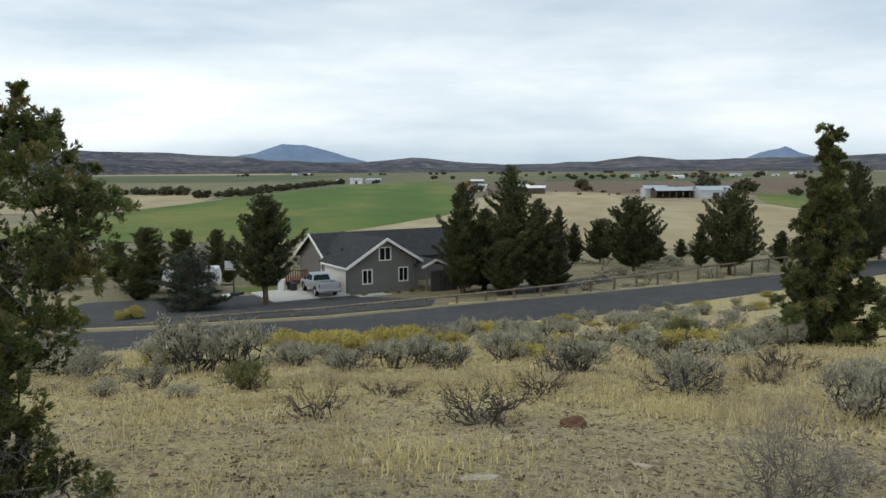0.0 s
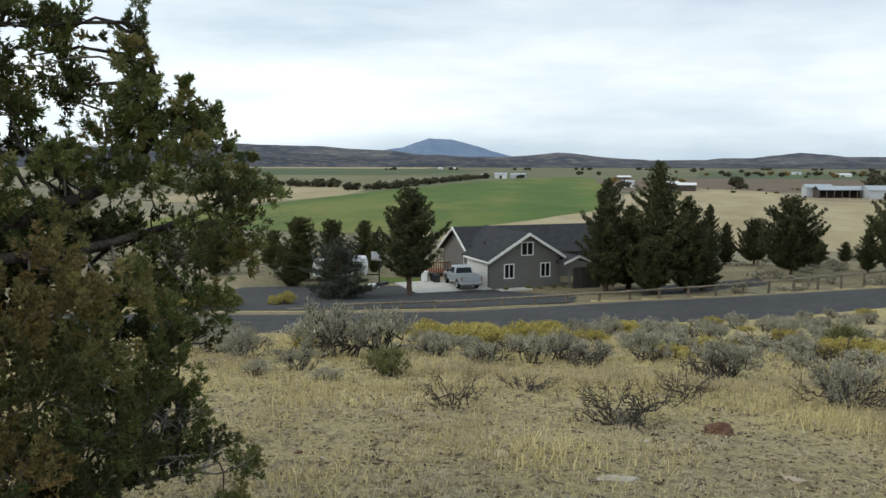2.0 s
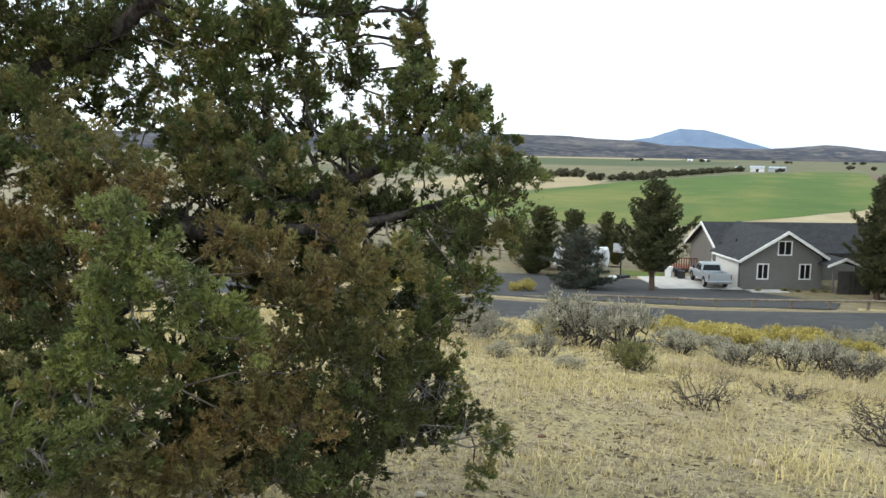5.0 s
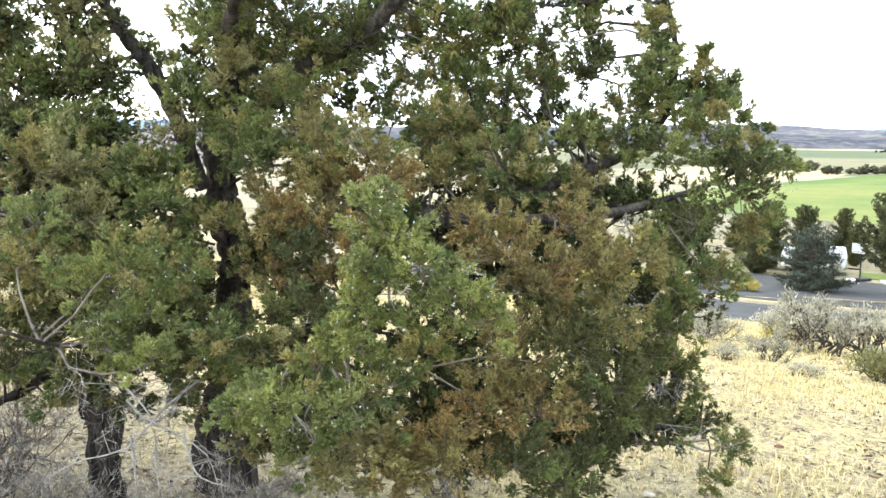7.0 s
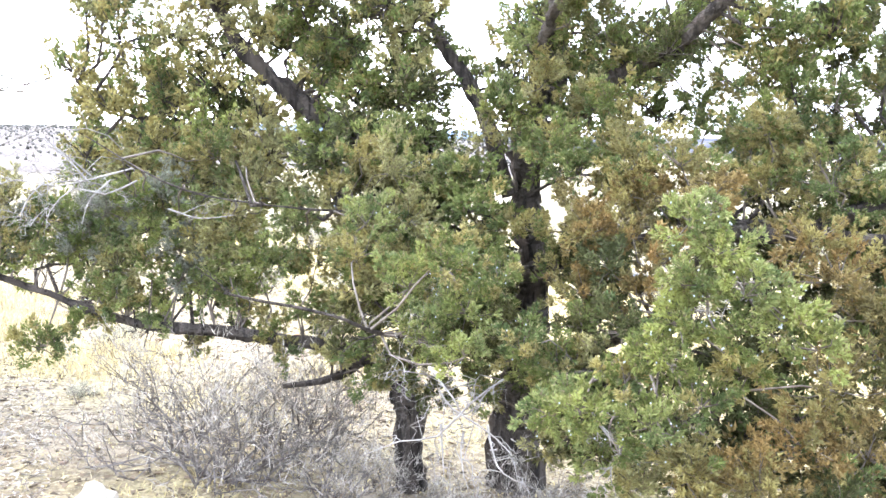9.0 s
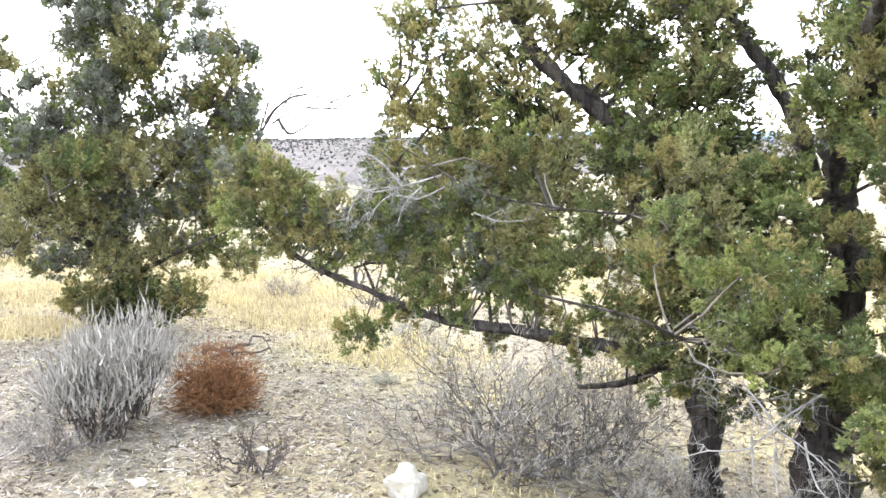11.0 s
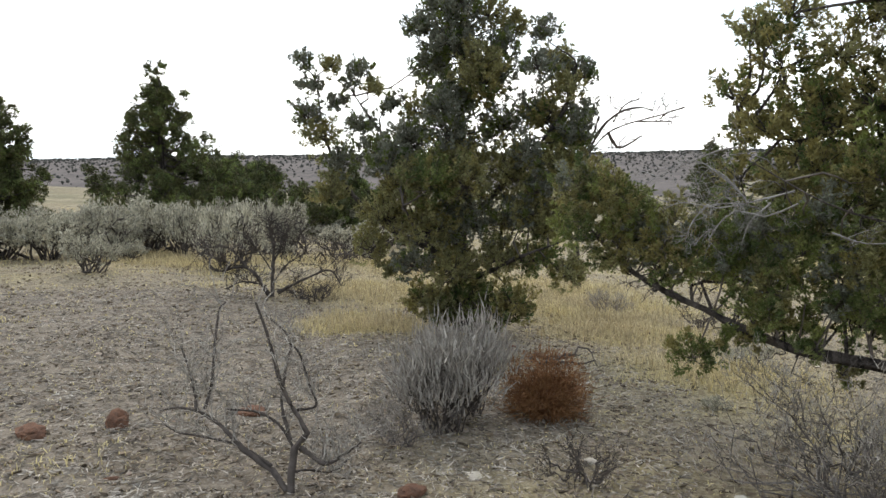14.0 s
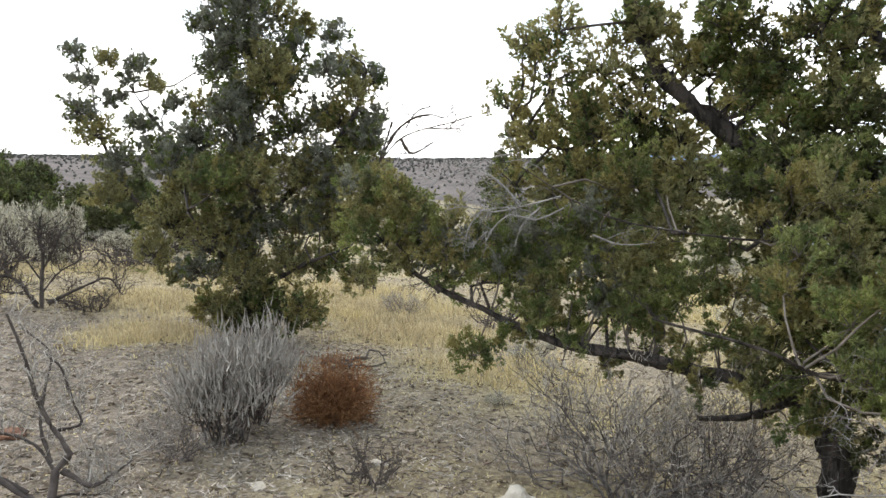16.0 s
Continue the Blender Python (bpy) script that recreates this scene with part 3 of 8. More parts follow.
field("valley_floor", ((520, -420, 700), (3800, -2600, 1500)), M_PASTURE, "far green and tan pastures on the valley floor", 0.05)
field("stubble_field", ((150, -30, 72), (170, -48, 80), (217, -32, 95), (306, -9, 125), (331, -4, 135), (394, 3, 142), (430, 3, 124), (505, 4, 103), (570, 20, 98), (628, 62, 94)), M_STUBBLE, "pale tan stubble field", 0.10)
field("stubble_strip", ((322, -200, -158), (362, -225, -150), (468, -262, -157), (540, -295, -172), (585, -310, -200), (612, -310, -208)), M_STUBBLE, "pale tan stubble strip beside the green field", 0.12)
field("green_field", ((176, -118, -50), (184, -125, -41), (217, -131, -30), (243, -135, -23), (296, -140, -9), (362, -149, -3), (468, -156, -3), (601, -154, -8), (735, -141, -14), (862, -129, -22), (1036, -97, -32), (1100, -60, -45)), M_ALFALFA, "green hay field with yellowish mown swathes", 0.16)
field("far_hay", ((1150, -600, -345), (1500, -810, -285), (1925, -1000, -300), (2150, -1050, -480)), M_ALFALFA_FAR, "far dull green hay field beyond the tree rows", 0.15)
field("far_stubble", ((2350, -1250, -560), (2900, -1600, -640)), M_STUBBLE, "far pale stubble under the hills", 0.12)
field("near_pasture", ((640, -330, -214), (760, -390, -180), (980, -500, -170), (1120, -560, -330)), M_PASTURE_DRY, "dry pasture between the tree rows", 0.12)
field("brown_rise", ((580, -10, 20), (700, -16, 60), (860, -24, 40), (1000, -34, 30)), M_PLOUGHED, "brown rise beside the hay field", 0.14)
field("farmyard", ((432, 104, 150), (470, 100, 160), (530, 98, 185), (560, 100, 180)), M_FARMYARD, "brown mottled dirt of the farmyard", 0.2)
field("ploughed_field", ((540, 178, 190), (600, 100, 246), (640, 72, 262), (822, 38, 370), (1046, 90, 480), (1250, 200, 640)), M_PLOUGHED, "brown ploughed field", 0.12)
field("green_strip", ((345, 137, 150), (400, 146, 205), (480, 166, 230), (560, 192, 250)), M_ALFALFA, "strip of green crop", 0.14)
field("far_green_strip", ((1060, 95, 330), (1300, 120, 420), (1700, 160, 620)), M_ALFALFA_FAR, "far strip of green crop", 0.13)


def ridge(name, az, el, dist, deep, mat, label, foot=-30.0, jag=0.03, seed=0):
    """A range of hills: azimuths (left of north, degrees), its skyline's elevations, and its distance."""
    n, rows = 260, 14
    a = np.linspace(az[0], az[-1], n)
    order = np.argsort(az)
    top = np.interp(a, np.array(az)[order], np.array(el)[order])
    top = top + jag * lumps(a * 10, a * 3, 9, seed) + jag * 0.5 * lumps(a * 10, a * 7, 2.3, seed + 1)
    t = np.linspace(0, 1, rows)[None]
    D = dist + deep * t ** 1.3
    H = 1.6 + np.tan(np.radians(top))[:, None] * (dist + deep)
    rise = (t ** 0.8) * (1 + 0.10 * lumps(a[:, None] * 20, t * 30, 7, seed) * (1 - t))
    Z = foot + (H - foot) * np.clip(rise, 0, 1.0)
    A = np.radians(a)[:, None]
    V = np.stack([-np.sin(A) * D, np.cos(A) * D, Z], -1)
    back = V[:, -1:].copy()
    back[..., 0] *= 1.04
    back[..., 1] *= 1.04
    back[..., 2] = foot
    V = np.concatenate([V, back], 1)
    rows += 1
    i, j = np.meshgrid(np.arange(n - 1), np.arange(rows - 1), indexing="ij")
    F = np.stack([i * rows + j, (i + 1) * rows + j, (i + 1) * rows + j + 1, i * rows + j + 1], -1).reshape(-1, 4)
    return tagged(new(name, soup(name, V.reshape(-1, 3), F, mat, None, True)), label, "hills", kind="structure")


ridge("mountain", (17.5, 15.95, 15.0, 14.05, 13.09, 12.52, 11.56, 10.6, 9.63, 8.66, 7.69, 7.1, 6.5), (0.4, 0.81, 0.92, 1.26, 1.57, 1.53, 1.49, 1.25, 0.98, 0.66, 0.42, 0.26, 0.1), 4300, 300, M_HILL_HAZE, "broad mountain on the skyline, blue with haze", jag=0.012)
ridge("butte", (-16.5, -18.04, -19.24, -19.75, -20.26, -20.76, -21.1, -21.61, -22.44, -23.11, -25), (0.0, 0.24, 0.74, 0.88, 0.95, 1.12, 0.97, 0.71, 0.48, 0.26, 0.0), 4300, 250, M_HILL_HAZE, "pointed butte on the skyline, blue with haze", jag=0.012, seed=3)
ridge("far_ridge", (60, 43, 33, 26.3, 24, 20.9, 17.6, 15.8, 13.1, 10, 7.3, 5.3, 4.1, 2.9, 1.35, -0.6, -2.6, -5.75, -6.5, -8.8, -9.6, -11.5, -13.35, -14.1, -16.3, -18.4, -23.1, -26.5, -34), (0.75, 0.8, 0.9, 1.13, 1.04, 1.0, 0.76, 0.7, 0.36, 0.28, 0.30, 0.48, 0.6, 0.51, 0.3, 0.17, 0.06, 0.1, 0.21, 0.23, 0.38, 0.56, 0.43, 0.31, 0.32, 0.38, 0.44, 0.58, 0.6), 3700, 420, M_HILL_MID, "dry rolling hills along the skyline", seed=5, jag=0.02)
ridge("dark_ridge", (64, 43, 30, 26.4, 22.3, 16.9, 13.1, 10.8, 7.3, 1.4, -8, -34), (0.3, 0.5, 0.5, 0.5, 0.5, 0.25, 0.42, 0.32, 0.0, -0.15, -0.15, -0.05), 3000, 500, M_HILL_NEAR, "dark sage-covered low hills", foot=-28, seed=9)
ridge("mesa", (140, 130, 121, 114, 94, 87, 82, 78, 70, 58), (0.6, 0.66, 0.82, 0.83, 0.77, 0.82, 0.82, 0.75, 0.6, 0.3), 420, 1500, M_MESA, "flat-topped mesa dotted with dark scrub", foot=-22, jag=0.02, seed=12)
ridge("blue_mesa", (80, 76, 72, 68, 62, 56), (0.6, 1.3, 1.15, 1.12, 1.1, 0.6), 4200, 300, M_HILL_HAZE, "low mountain behind the mesa, blue with haze", jag=0.02, seed=15)

# scrub on the mesa: a thick line along the rim, scattered clumps below it
sc = np.random.default_rng(31)
mesa = bpy.data.objects["mesa"].data
M_ROWS = 15
MV = np.array([v.co for v in mesa.vertices]).reshape(-1, M_ROWS, 3)
n_scrub = 9000
ca = sc.random(n_scrub) * (len(MV) - 1.01)
cb = np.where(sc.random(n_scrub) < 0.3, sc.uniform(12.4, 13.0, n_scrub), 13 * sc.random(n_scrub) ** 0.6)
i0, j0 = ca.astype(int), np.minimum(cb.astype(int), 12)
fa, fb = (ca - i0)[:, None], (cb - j0)[:, None]
C = MV[i0, j0] * (1 - fa) * (1 - fb) + MV[i0 + 1, j0] * fa * (1 - fb) + MV[i0, j0 + 1] * (1 - fa) * fb + MV[i0 + 1, j0 + 1] * fa * fb
size = sc.uniform(1.2, 3.2, n_scrub) * (0.45 + 0.55 * cb / 13)
V, F = spindles(C - np.array((0, 0, 0.5)), sc.normal(0, 0.25, C.shape) + (0, 0, 1), size * 1.7, size, sc)
tagged(new("mesa_scrub", soup("mesa_scrub", V, F, M_SCRUB)), "dark scrub dotted over the mesa and along its rim", "scrub", kind="stuff")


# ---- plants: builders ----
M_JUN_DRY = material("juniper_dry_inner", (0.155, 0.130, 0.075), 0.85, spots=(((0.23, 0.185, 0.125), 4, 0.7), ((0.08, 0.06, 0.038), 7, 0.6)), island=0.35, translucent=0.15)
TONES = {"w": M_JUN_DRY, "g": M_JUN_GREEN, "b": M_JUN_BLUE, "o": M_JUN_OLIVE, "r": M_JUN_RUST, "d": M_DARK_SHADE_JUN, "p": M_PINE, "s": M_SPRUCE, "l": M_JUN_LIGHT, "k": M_JUN_GREY}


def grow(base, way, length, radius, levels, rng, split=(2, 4), spread=0.7, lift=0.15, sides=5, shrink=0.62, bend=0.12, tips=None, taper=0.55, out=None):
    """A crooked branching stem: tubes in out, the ends in tips."""
    out = [] if out is None else out
    way = np.asarray(way, float) / (np.linalg.norm(way) + 1e-9)
    end = np.asarray(base, float) + way * length
    P = bent(base, end, rng, 5, bend)
    out.append(tube(P, [radius, radius * (taper if levels else 0.25)], sides))
    if not levels:
        if tips is not None:
            tips.append((P[-1], way))
        return out
    for k in range(rng.integers(split[0], split[1] + 1)):
        w = way + rng.normal(0, spread, 3)
        w[2] += lift
        t = rng.uniform(0.45, 1.0) if k else 1.0
        start = P[min(4, int(round(t * 4)))]
        grow(start, w, length * shrink * rng.uniform(0.7, 1.2), radius * taper, levels - 1, rng, split, spread, lift, max(3, sides - 1), shrink, bend, tips, taper, out)
    return out


def wood(name, pieces, mat, parent, label=""):
    V, F = joined(pieces)
    return part(name, soup(name, V, F, mat, None, True), None, parent, label) if len(V) else None


def sprig_cones(C, D, L, R, rng):
    """Finer sprigs: three-sided cones, wide at the foot."""
    n = len(C)
    D = D / (np.linalg.norm(D, axis=1, keepdims=True) + 1e-9)
    A = np.cross(D, rng.normal(size=(n, 3)))
    A /= np.linalg.norm(A, axis=1, keepdims=True) + 1e-9
    B = np.cross(D, A)
    L, R = np.broadcast_to(L, n)[:, None], np.broadcast_to(R, n)[:, None]
    V = np.empty((n, 4, 3))
    V[:, 3] = C + D * L
    for i in range(3):
        g = 2 * np.pi * i / 3
        V[:, i] = C + R * (np.cos(g) * A + np.sin(g) * B)
    f = np.array([(3, 0, 1), (3, 1, 2), (3, 2, 0)])
    return V.reshape(-1, 3), (np.arange(n)[:, None, None] * 4 + f).reshape(-1, 3)


def leaflets(C, D, L, R, rng):
    """Scale-leaf tips: one small pointed blade each, from C along D."""
    n = len(C)
    D = D / (np.linalg.norm(D, axis=1, keepdims=True) + 1e-9)
    A = np.cross(D, rng.normal(size=(n, 3)))
    A /= np.linalg.norm(A, axis=1, keepdims=True) + 1e-9
    L, R = np.broadcast_to(L, n)[:, None], np.broadcast_to(R, n)[:, None]
    V = np.empty((n, 3, 3))
    V[:, 0], V[:, 1], V[:, 2] = C - A * R, C + A * R, C + D * L
    return V.reshape(-1, 3), np.arange(n * 3).reshape(-1, 3)


def tufted(sprays, rng, tufts, sprigs, size, length, radius, up=0.5, plume=(0.5, 0.95), within=(0.05, 0.82)):
    """Foliage in rounded plumes of fine leaf tips, spray by spray: corners, faces and slots by tone; the plumes' ends as well."""
    Vs, Fs, slots, heads, k = [], [], [], [], 0
    keys = list(TONES)
    for x, y, z, r, tone in sprays:
        n = max(4, int(tufts * (r / 0.14) ** 1.6 * rng.uniform(0.8, 1.2)))
        d = ball_points(n, rng, 1.0)
        foot = d * r * rng.uniform(*within, (n, 1)) + (x, y, z)
        axis = d * 0.9 + rng.normal(0, 0.3, (n, 3)) + (0, 0, up)
        axis /= np.linalg.norm(axis, axis=1, keepdims=True)
        long = r * rng.uniform(*plume, (n, 1))
        heads.append(foot + axis * long * 0.7)
        m = n * sprigs
        # leaf tips sit on little side shoots, a few to each plume
        shoots = 18
        su = rng.random((n, shoots, 1)) ** 0.8
        sd = rng.normal(size=(n, shoots, 3))
        sd = sd - (sd * axis[:, None]).sum(-1, keepdims=True) * axis[:, None]
        sd /= np.linalg.norm(sd, axis=-1, keepdims=True) + 1e-9
        pick = rng.integers(0, shoots, (n, sprigs))
        row = np.arange(n)[:, None]
        u, side = su[row, pick].reshape(m, 1), sd[row, pick].reshape(m, 3)
        a = np.repeat(axis, sprigs, 0)
        reach = size * (0.45 + 2.6 * u * (1 - u) ** 0.9) * np.repeat(rng.uniform(0.7, 1.25, (n, 1)), sprigs, 0)
        v = rng.random((m, 1)) ** 0.6
        C = np.repeat(foot, sprigs, 0) + a * (np.repeat(long, sprigs, 0) * u + reach * v * 0.75) + side * reach * v + rng.normal(0, size * 0.11, (m, 3))
        D = a * 0.8 + side * 0.6 + rng.normal(0, 0.45, (m, 3))
        V, F = leaflets(C, D, length * rng.uniform(0.6, 1.35, m), radius * rng.uniform(0.7, 1.3, m), rng)
        Vs.append(V)
        Fs.append(F + k)
        k += len(V)
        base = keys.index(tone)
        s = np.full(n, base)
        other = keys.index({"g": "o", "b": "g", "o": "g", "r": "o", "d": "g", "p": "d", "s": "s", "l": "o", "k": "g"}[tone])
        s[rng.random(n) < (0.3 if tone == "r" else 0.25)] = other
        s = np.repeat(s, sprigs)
        s[(v[:, 0] < 0.55) & (rng.random(m) < 0.17)] = keys.index("w")
        if tone in "gbol":
            s[(v[:, 0] > 0.88) & (rng.random(m) < 0.40)] = keys.index("l")
        slots.append(s)
    return np.concatenate(Vs), np.concatenate(Fs), np.concatenate(slots), heads


def crown(sprays, limbs, root, rng, tufts, sprigs, size, length, radius, twig=0.006, twigs=0.4, up=0.5, plume=(0.5, 0.95), within=(0.05, 0.82), bark=None):
    """The leaves of a tree, and the small branches that carry them from the nearest limb."""
    V, F, slots, heads = tufted(sprays, rng, tufts, sprigs, size, length, radius, up, plume, within)
    part("crown", soup("crown", V, F, list(TONES.values()), slots), None, root)
    nodes = np.concatenate([np.asarray(p, float) for p in limbs])
    pieces = []
    for (x, y, z, r, tone), c in zip(sprays, heads):
        mid = np.array((x, y, z))
        near = nodes[np.argmin(np.linalg.norm(nodes - mid, axis=1) + 0.5 * np.maximum(0, nodes[:, 2] - mid[2]))]
        pieces.append(tube(bent(near, mid, rng, 5, 0.07, 0.05), [twig * 1.9, twig * 0.9], 5))
        for q in c[rng.random(len(c)) < twigs]:
            pieces.append(tube(bent(mid + (q - mid) * 0.1, q, rng, 3, 0.08), [twig, twig * 0.4], 3))
    wood("branch", pieces, bark or M_BARK, root)


def spline(points, n=14):
    """A smooth line through the points."""
    P = np.asarray(points, float)
    P = np.concatenate([[2 * P[0] - P[1]], P, [2 * P[-1] - P[-2]]])
    out = []
    for i in range(1, len(P) - 2):
        for t in np.linspace(0, 1, max(2, n // (len(P) - 3)), endpoint=False):
            a, b, c, d = P[i - 1:i + 3]
            out.append(0.5 * (2 * b + (c - a) * t + (2 * a - 5 * b + 4 * c - d) * t * t + (3 * b - a - 3 * c + d) * t ** 3))
    return np.array(out + [P[-2]])


def gnarled(line, radii, rng, sides=9):
    """A trunk or limb with ridged, uneven, knotted bark."""
    line = np.asarray(line, float)
    n = len(line) * 3 - 2
    line = np.stack([np.interp(np.linspace(0, len(line) - 1, n), np.arange(len(line)), line[:, i]) for i in range(3)], -1)
    r = np.interp(np.linspace(0, 1, n), np.linspace(0, 1, len(radii)), radii)
    waver = np.cumsum(rng.normal(0, 1, (n, 3)), 0)
    waver = waver - np.linspace(0, 1, n)[:, None] * waver[-1]
    line = line + waver * r[:, None] * 0.09
    V, F = tube(line, radii, sides)
    lobes = 1 + 0.20 * np.sin(np.arange(sides) * 2.4 + 1.0)[None] + 0.12 * np.sin(np.arange(sides)[None] * 1.9 + np.arange(n)[:, None] * 0.35) + rng.normal(0, 0.07, (n, sides))
    knots = 1 + np.convolve(rng.normal(0, 0.22, n + 4), np.ones(5) / 5, "valid")[:, None]
    W = V.reshape(n, sides, 3)
    mid = W.mean(1, keepdims=True)
    return (mid + (W - mid) * (lobes * knots)[..., None]).reshape(-1, 3), F


def side_twigs(line, rng, step, size, radius):
    """Short crooked twigs and stubs that stand off a limb."""
    out = []
    line = np.asarray(line, float)
    seg = np.linalg.norm(np.diff(line, axis=0), axis=1)
    for p, q, d in zip(line[:-1], line[1:], seg):
        for k in range(rng.poisson(d / step)):
            base = p + (q - p) * rng.random()
            out += grow(base, rng.normal(0, 1, 3) + (q - p) / (d + 1e-9) * 0.7, size * rng.uniform(0.4, 1.3), radius * rng.uniform(0.6, 1.2), 2, rng, (1, 3), 0.6, 0.0, 4, 0.65, 0.15, None, 0.6)
    return out


def juniper(name, base, high, wide, rng, label, tones="ggo", sprays=60, tufts=26, sprigs=9, shape=0.75, size=0.09, length=0.10, radius=0.016, low=0.12, category="tree", group="", bark=None, spray=0.16, up=0.5):
    """A free-standing conifer: trunk, limbs all round it and tufted foliage within a rounded cone."""
    root = thing(name, *base, label, category, group)
    top = np.array((rng.normal(0, 0.05) * wide, rng.normal(0, 0.05) * wide, high))
    line = spline([(0, 0, -0.1), tuple(top * 0.35 + rng.normal(0, 0.02, 3) * high * np.array([1, 1, 0])), tuple(top * 0.7), tuple(top)], 16)
    stem = gnarled(line, [high * 0.028, high * 0.018, high * 0.010, high * 0.003], rng)
    limbs, mids, rows = [line], [], []
    for i in range(sprays):
        u = low + (0.985 - low) * ((i + rng.random()) / sprays)
        reach = wide * 0.5 * (1 - u) ** shape * (0.55 + 0.45 * min(1, (u - low + 0.06) * 6)) * rng.uniform(0.55, 1.12)
        a = i * 2.399 + rng.normal(0, 0.3)
        start = line[min(len(line) - 1, int(u * 0.92 * (len(line) - 1)))]
        tip = np.array((start[0] + math.cos(a) * reach, start[1] + math.sin(a) * reach, u * high * rng.uniform(0.96, 1.04)))
        limbs.append(bent(start, tip, rng, 5, 0.05, -0.05))
        r = high * spray * 0.5 * (1 - 0.55 * u) * rng.uniform(0.75, 1.2)
        for t in (0.5, 0.95) if reach > r * 1.2 else (0.9,):
            m = start + (tip - start) * t
            rows.append((*(m + rng.normal(0, 0.03, 3) * wide), r * (1.0 if t > 0.9 else 0.9), tones[rng.integers(len(tones))]))
    wood("trunk", [stem] + [tube(p, [high * 0.007, high * 0.003], 4) for p in limbs[1:]], bark or M_BARK, root)
    k = 0.14 / max(0.05, high * spray * 0.35)
    V, F, slots, heads = tufted([(x, y, z, r, tone) for x, y, z, r, tone in rows], rng, tufts * k ** 1.6, sprigs, size, length, radius, up)
    part("crown", soup("crown", V, F, list(TONES.values()), slots), None, root)
    return root


def shrub(name, kind, rng, high, wide, label, category="shrub", stems_n=0, levels=3):
    """A bush of one kind, at the origin, with its stems and its leaves or bloom as parts."""
    root = thing(name, 0, 0, 0, label, category, {"sagebrush": "sagebrush of the hillside", "rabbitbrush": "rabbitbrush along the road", "dead_sagebrush": "dead sagebrush of the hillside", "bare_shrub": "bare shrubs of the hillside", "far_sagebrush": "sagebrush beyond the road", "grey_shrub": "grey shrubs by the tumbleweed"}.get(name, ""))
    stems, tips = [], []
    n = stems_n or {"sage": 12, "dead": 9, "rabbit": 15, "bitter": 14, "grey": 14, "twiggy": 12}[kind] + (10 if kind == "grey" else 0)
    twig_wood = {"grey": M_SAGEWOOD, "twiggy": M_BUSHWOOD}.get(kind, M_SAGEWOOD)
    for i in range(n):
        if kind in ("dead", "twiggy", "grey"):
            stems = []
        a = 2 * np.pi * i / n + rng.normal(0, 0.3)
        out = rng.uniform(0.25, 1.0)
        way = np.array((math.cos(a) * out * wide * 0.5, math.sin(a) * out * wide * 0.5, high * rng.uniform(0.5, 0.85) * (1.15 - 0.45 * out)))
        d = np.linalg.norm(way)
        start = np.array((math.cos(a) * 0.05, math.sin(a) * 0.05, -0.04))
        if kind == "dead":
            grow(start, way, d * 0.38, 0.0155, 4, rng, (2, 3), 0.5, 0.11, 5, 0.68, 0.16, tips, 0.58, stems)
        elif kind == "twiggy":
            grow(start, way, d * 0.40, 0.0092 if levels == 3 else 0.021, levels, rng, (2, 4), 0.5, 0.16, 5, 0.68, 0.14, tips, 0.55, stems)
        elif kind == "grey":
            grow(start, way + (0, 0, 0.3 * high), d * 0.42, 0.0085, 3, rng, (2, 3), 0.24, 0.4, 4, 0.68, 0.08, tips, 0.55, stems)
        else:
            grow(start, way, d * 0.45, 0.021, 2, rng, (3, 4), 0.50, 0.25, 4, 0.62, 0.14, tips, 0.5, stems)
        if kind in ("dead", "twiggy", "grey"):
            wood("stem", stems, twig_wood, root)
    if kind not in ("dead", "twiggy", "grey"):
        wood("stem", stems, twig_wood, root)
    if kind == "sage":
        tips = [q for q in tips if q[0][2] > high * rng.uniform(0.12, 0.5)]
    P = np.array([p for p, w in tips])
    W = np.array([w for p, w in tips])
    if kind != "dead":
        far = name == "far_sagebrush"
        each = 12 if far else {"sage": 25, "rabbit": 22, "bitter": 16, "grey": 4, "twiggy": 3}[kind]
        C = np.repeat(P, each, 0)
        m = len(C)
        s = {"sage": 0.036, "rabbit": 0.045, "bitter": 0.04, "grey": 0.05, "twiggy": 0.012}[kind]
        C = C + rng.normal(0, s, (m, 3)) - (0, 0, 0.04 if kind == "sage" else 0)
        D = np.repeat(W, each, 0) * 0.6 + rng.normal(0, 0.36 if kind == "grey" else 0.55, (m, 3)) + (0, 0, 0.7 if kind == "grey" else 0.5)
        long = {"sage": 0.050, "rabbit": 0.055, "bitter": 0.05, "grey": 0.13, "twiggy": 0.085}[kind] * (2.0 if far else 1)
        thick = {"sage": 0.0095, "rabbit": 0.015, "bitter": 0.010, "grey": 0.0052, "twiggy": 0.0022}[kind] * (3.0 if far else 1)
        V, F = (sprig_cones if kind in ("grey", "twiggy") else leaflets)(C, D, long * rng.uniform(0.6, 1.3, m), thick * rng.uniform(0.7, 1.3, m), rng)
        leaf = {"sage": M_SAGE, "rabbit": M_RABBIT, "bitter": M_GREENBITTER, "grey": M_GREYTWIG, "twiggy": M_GREYTWIG}[kind]
        part({"rabbit": "bloom", "grey": "foliage", "twiggy": "brushwood"}.get(kind, "leaves"), soup("leaves", V, F, leaf), None, root)
    return root


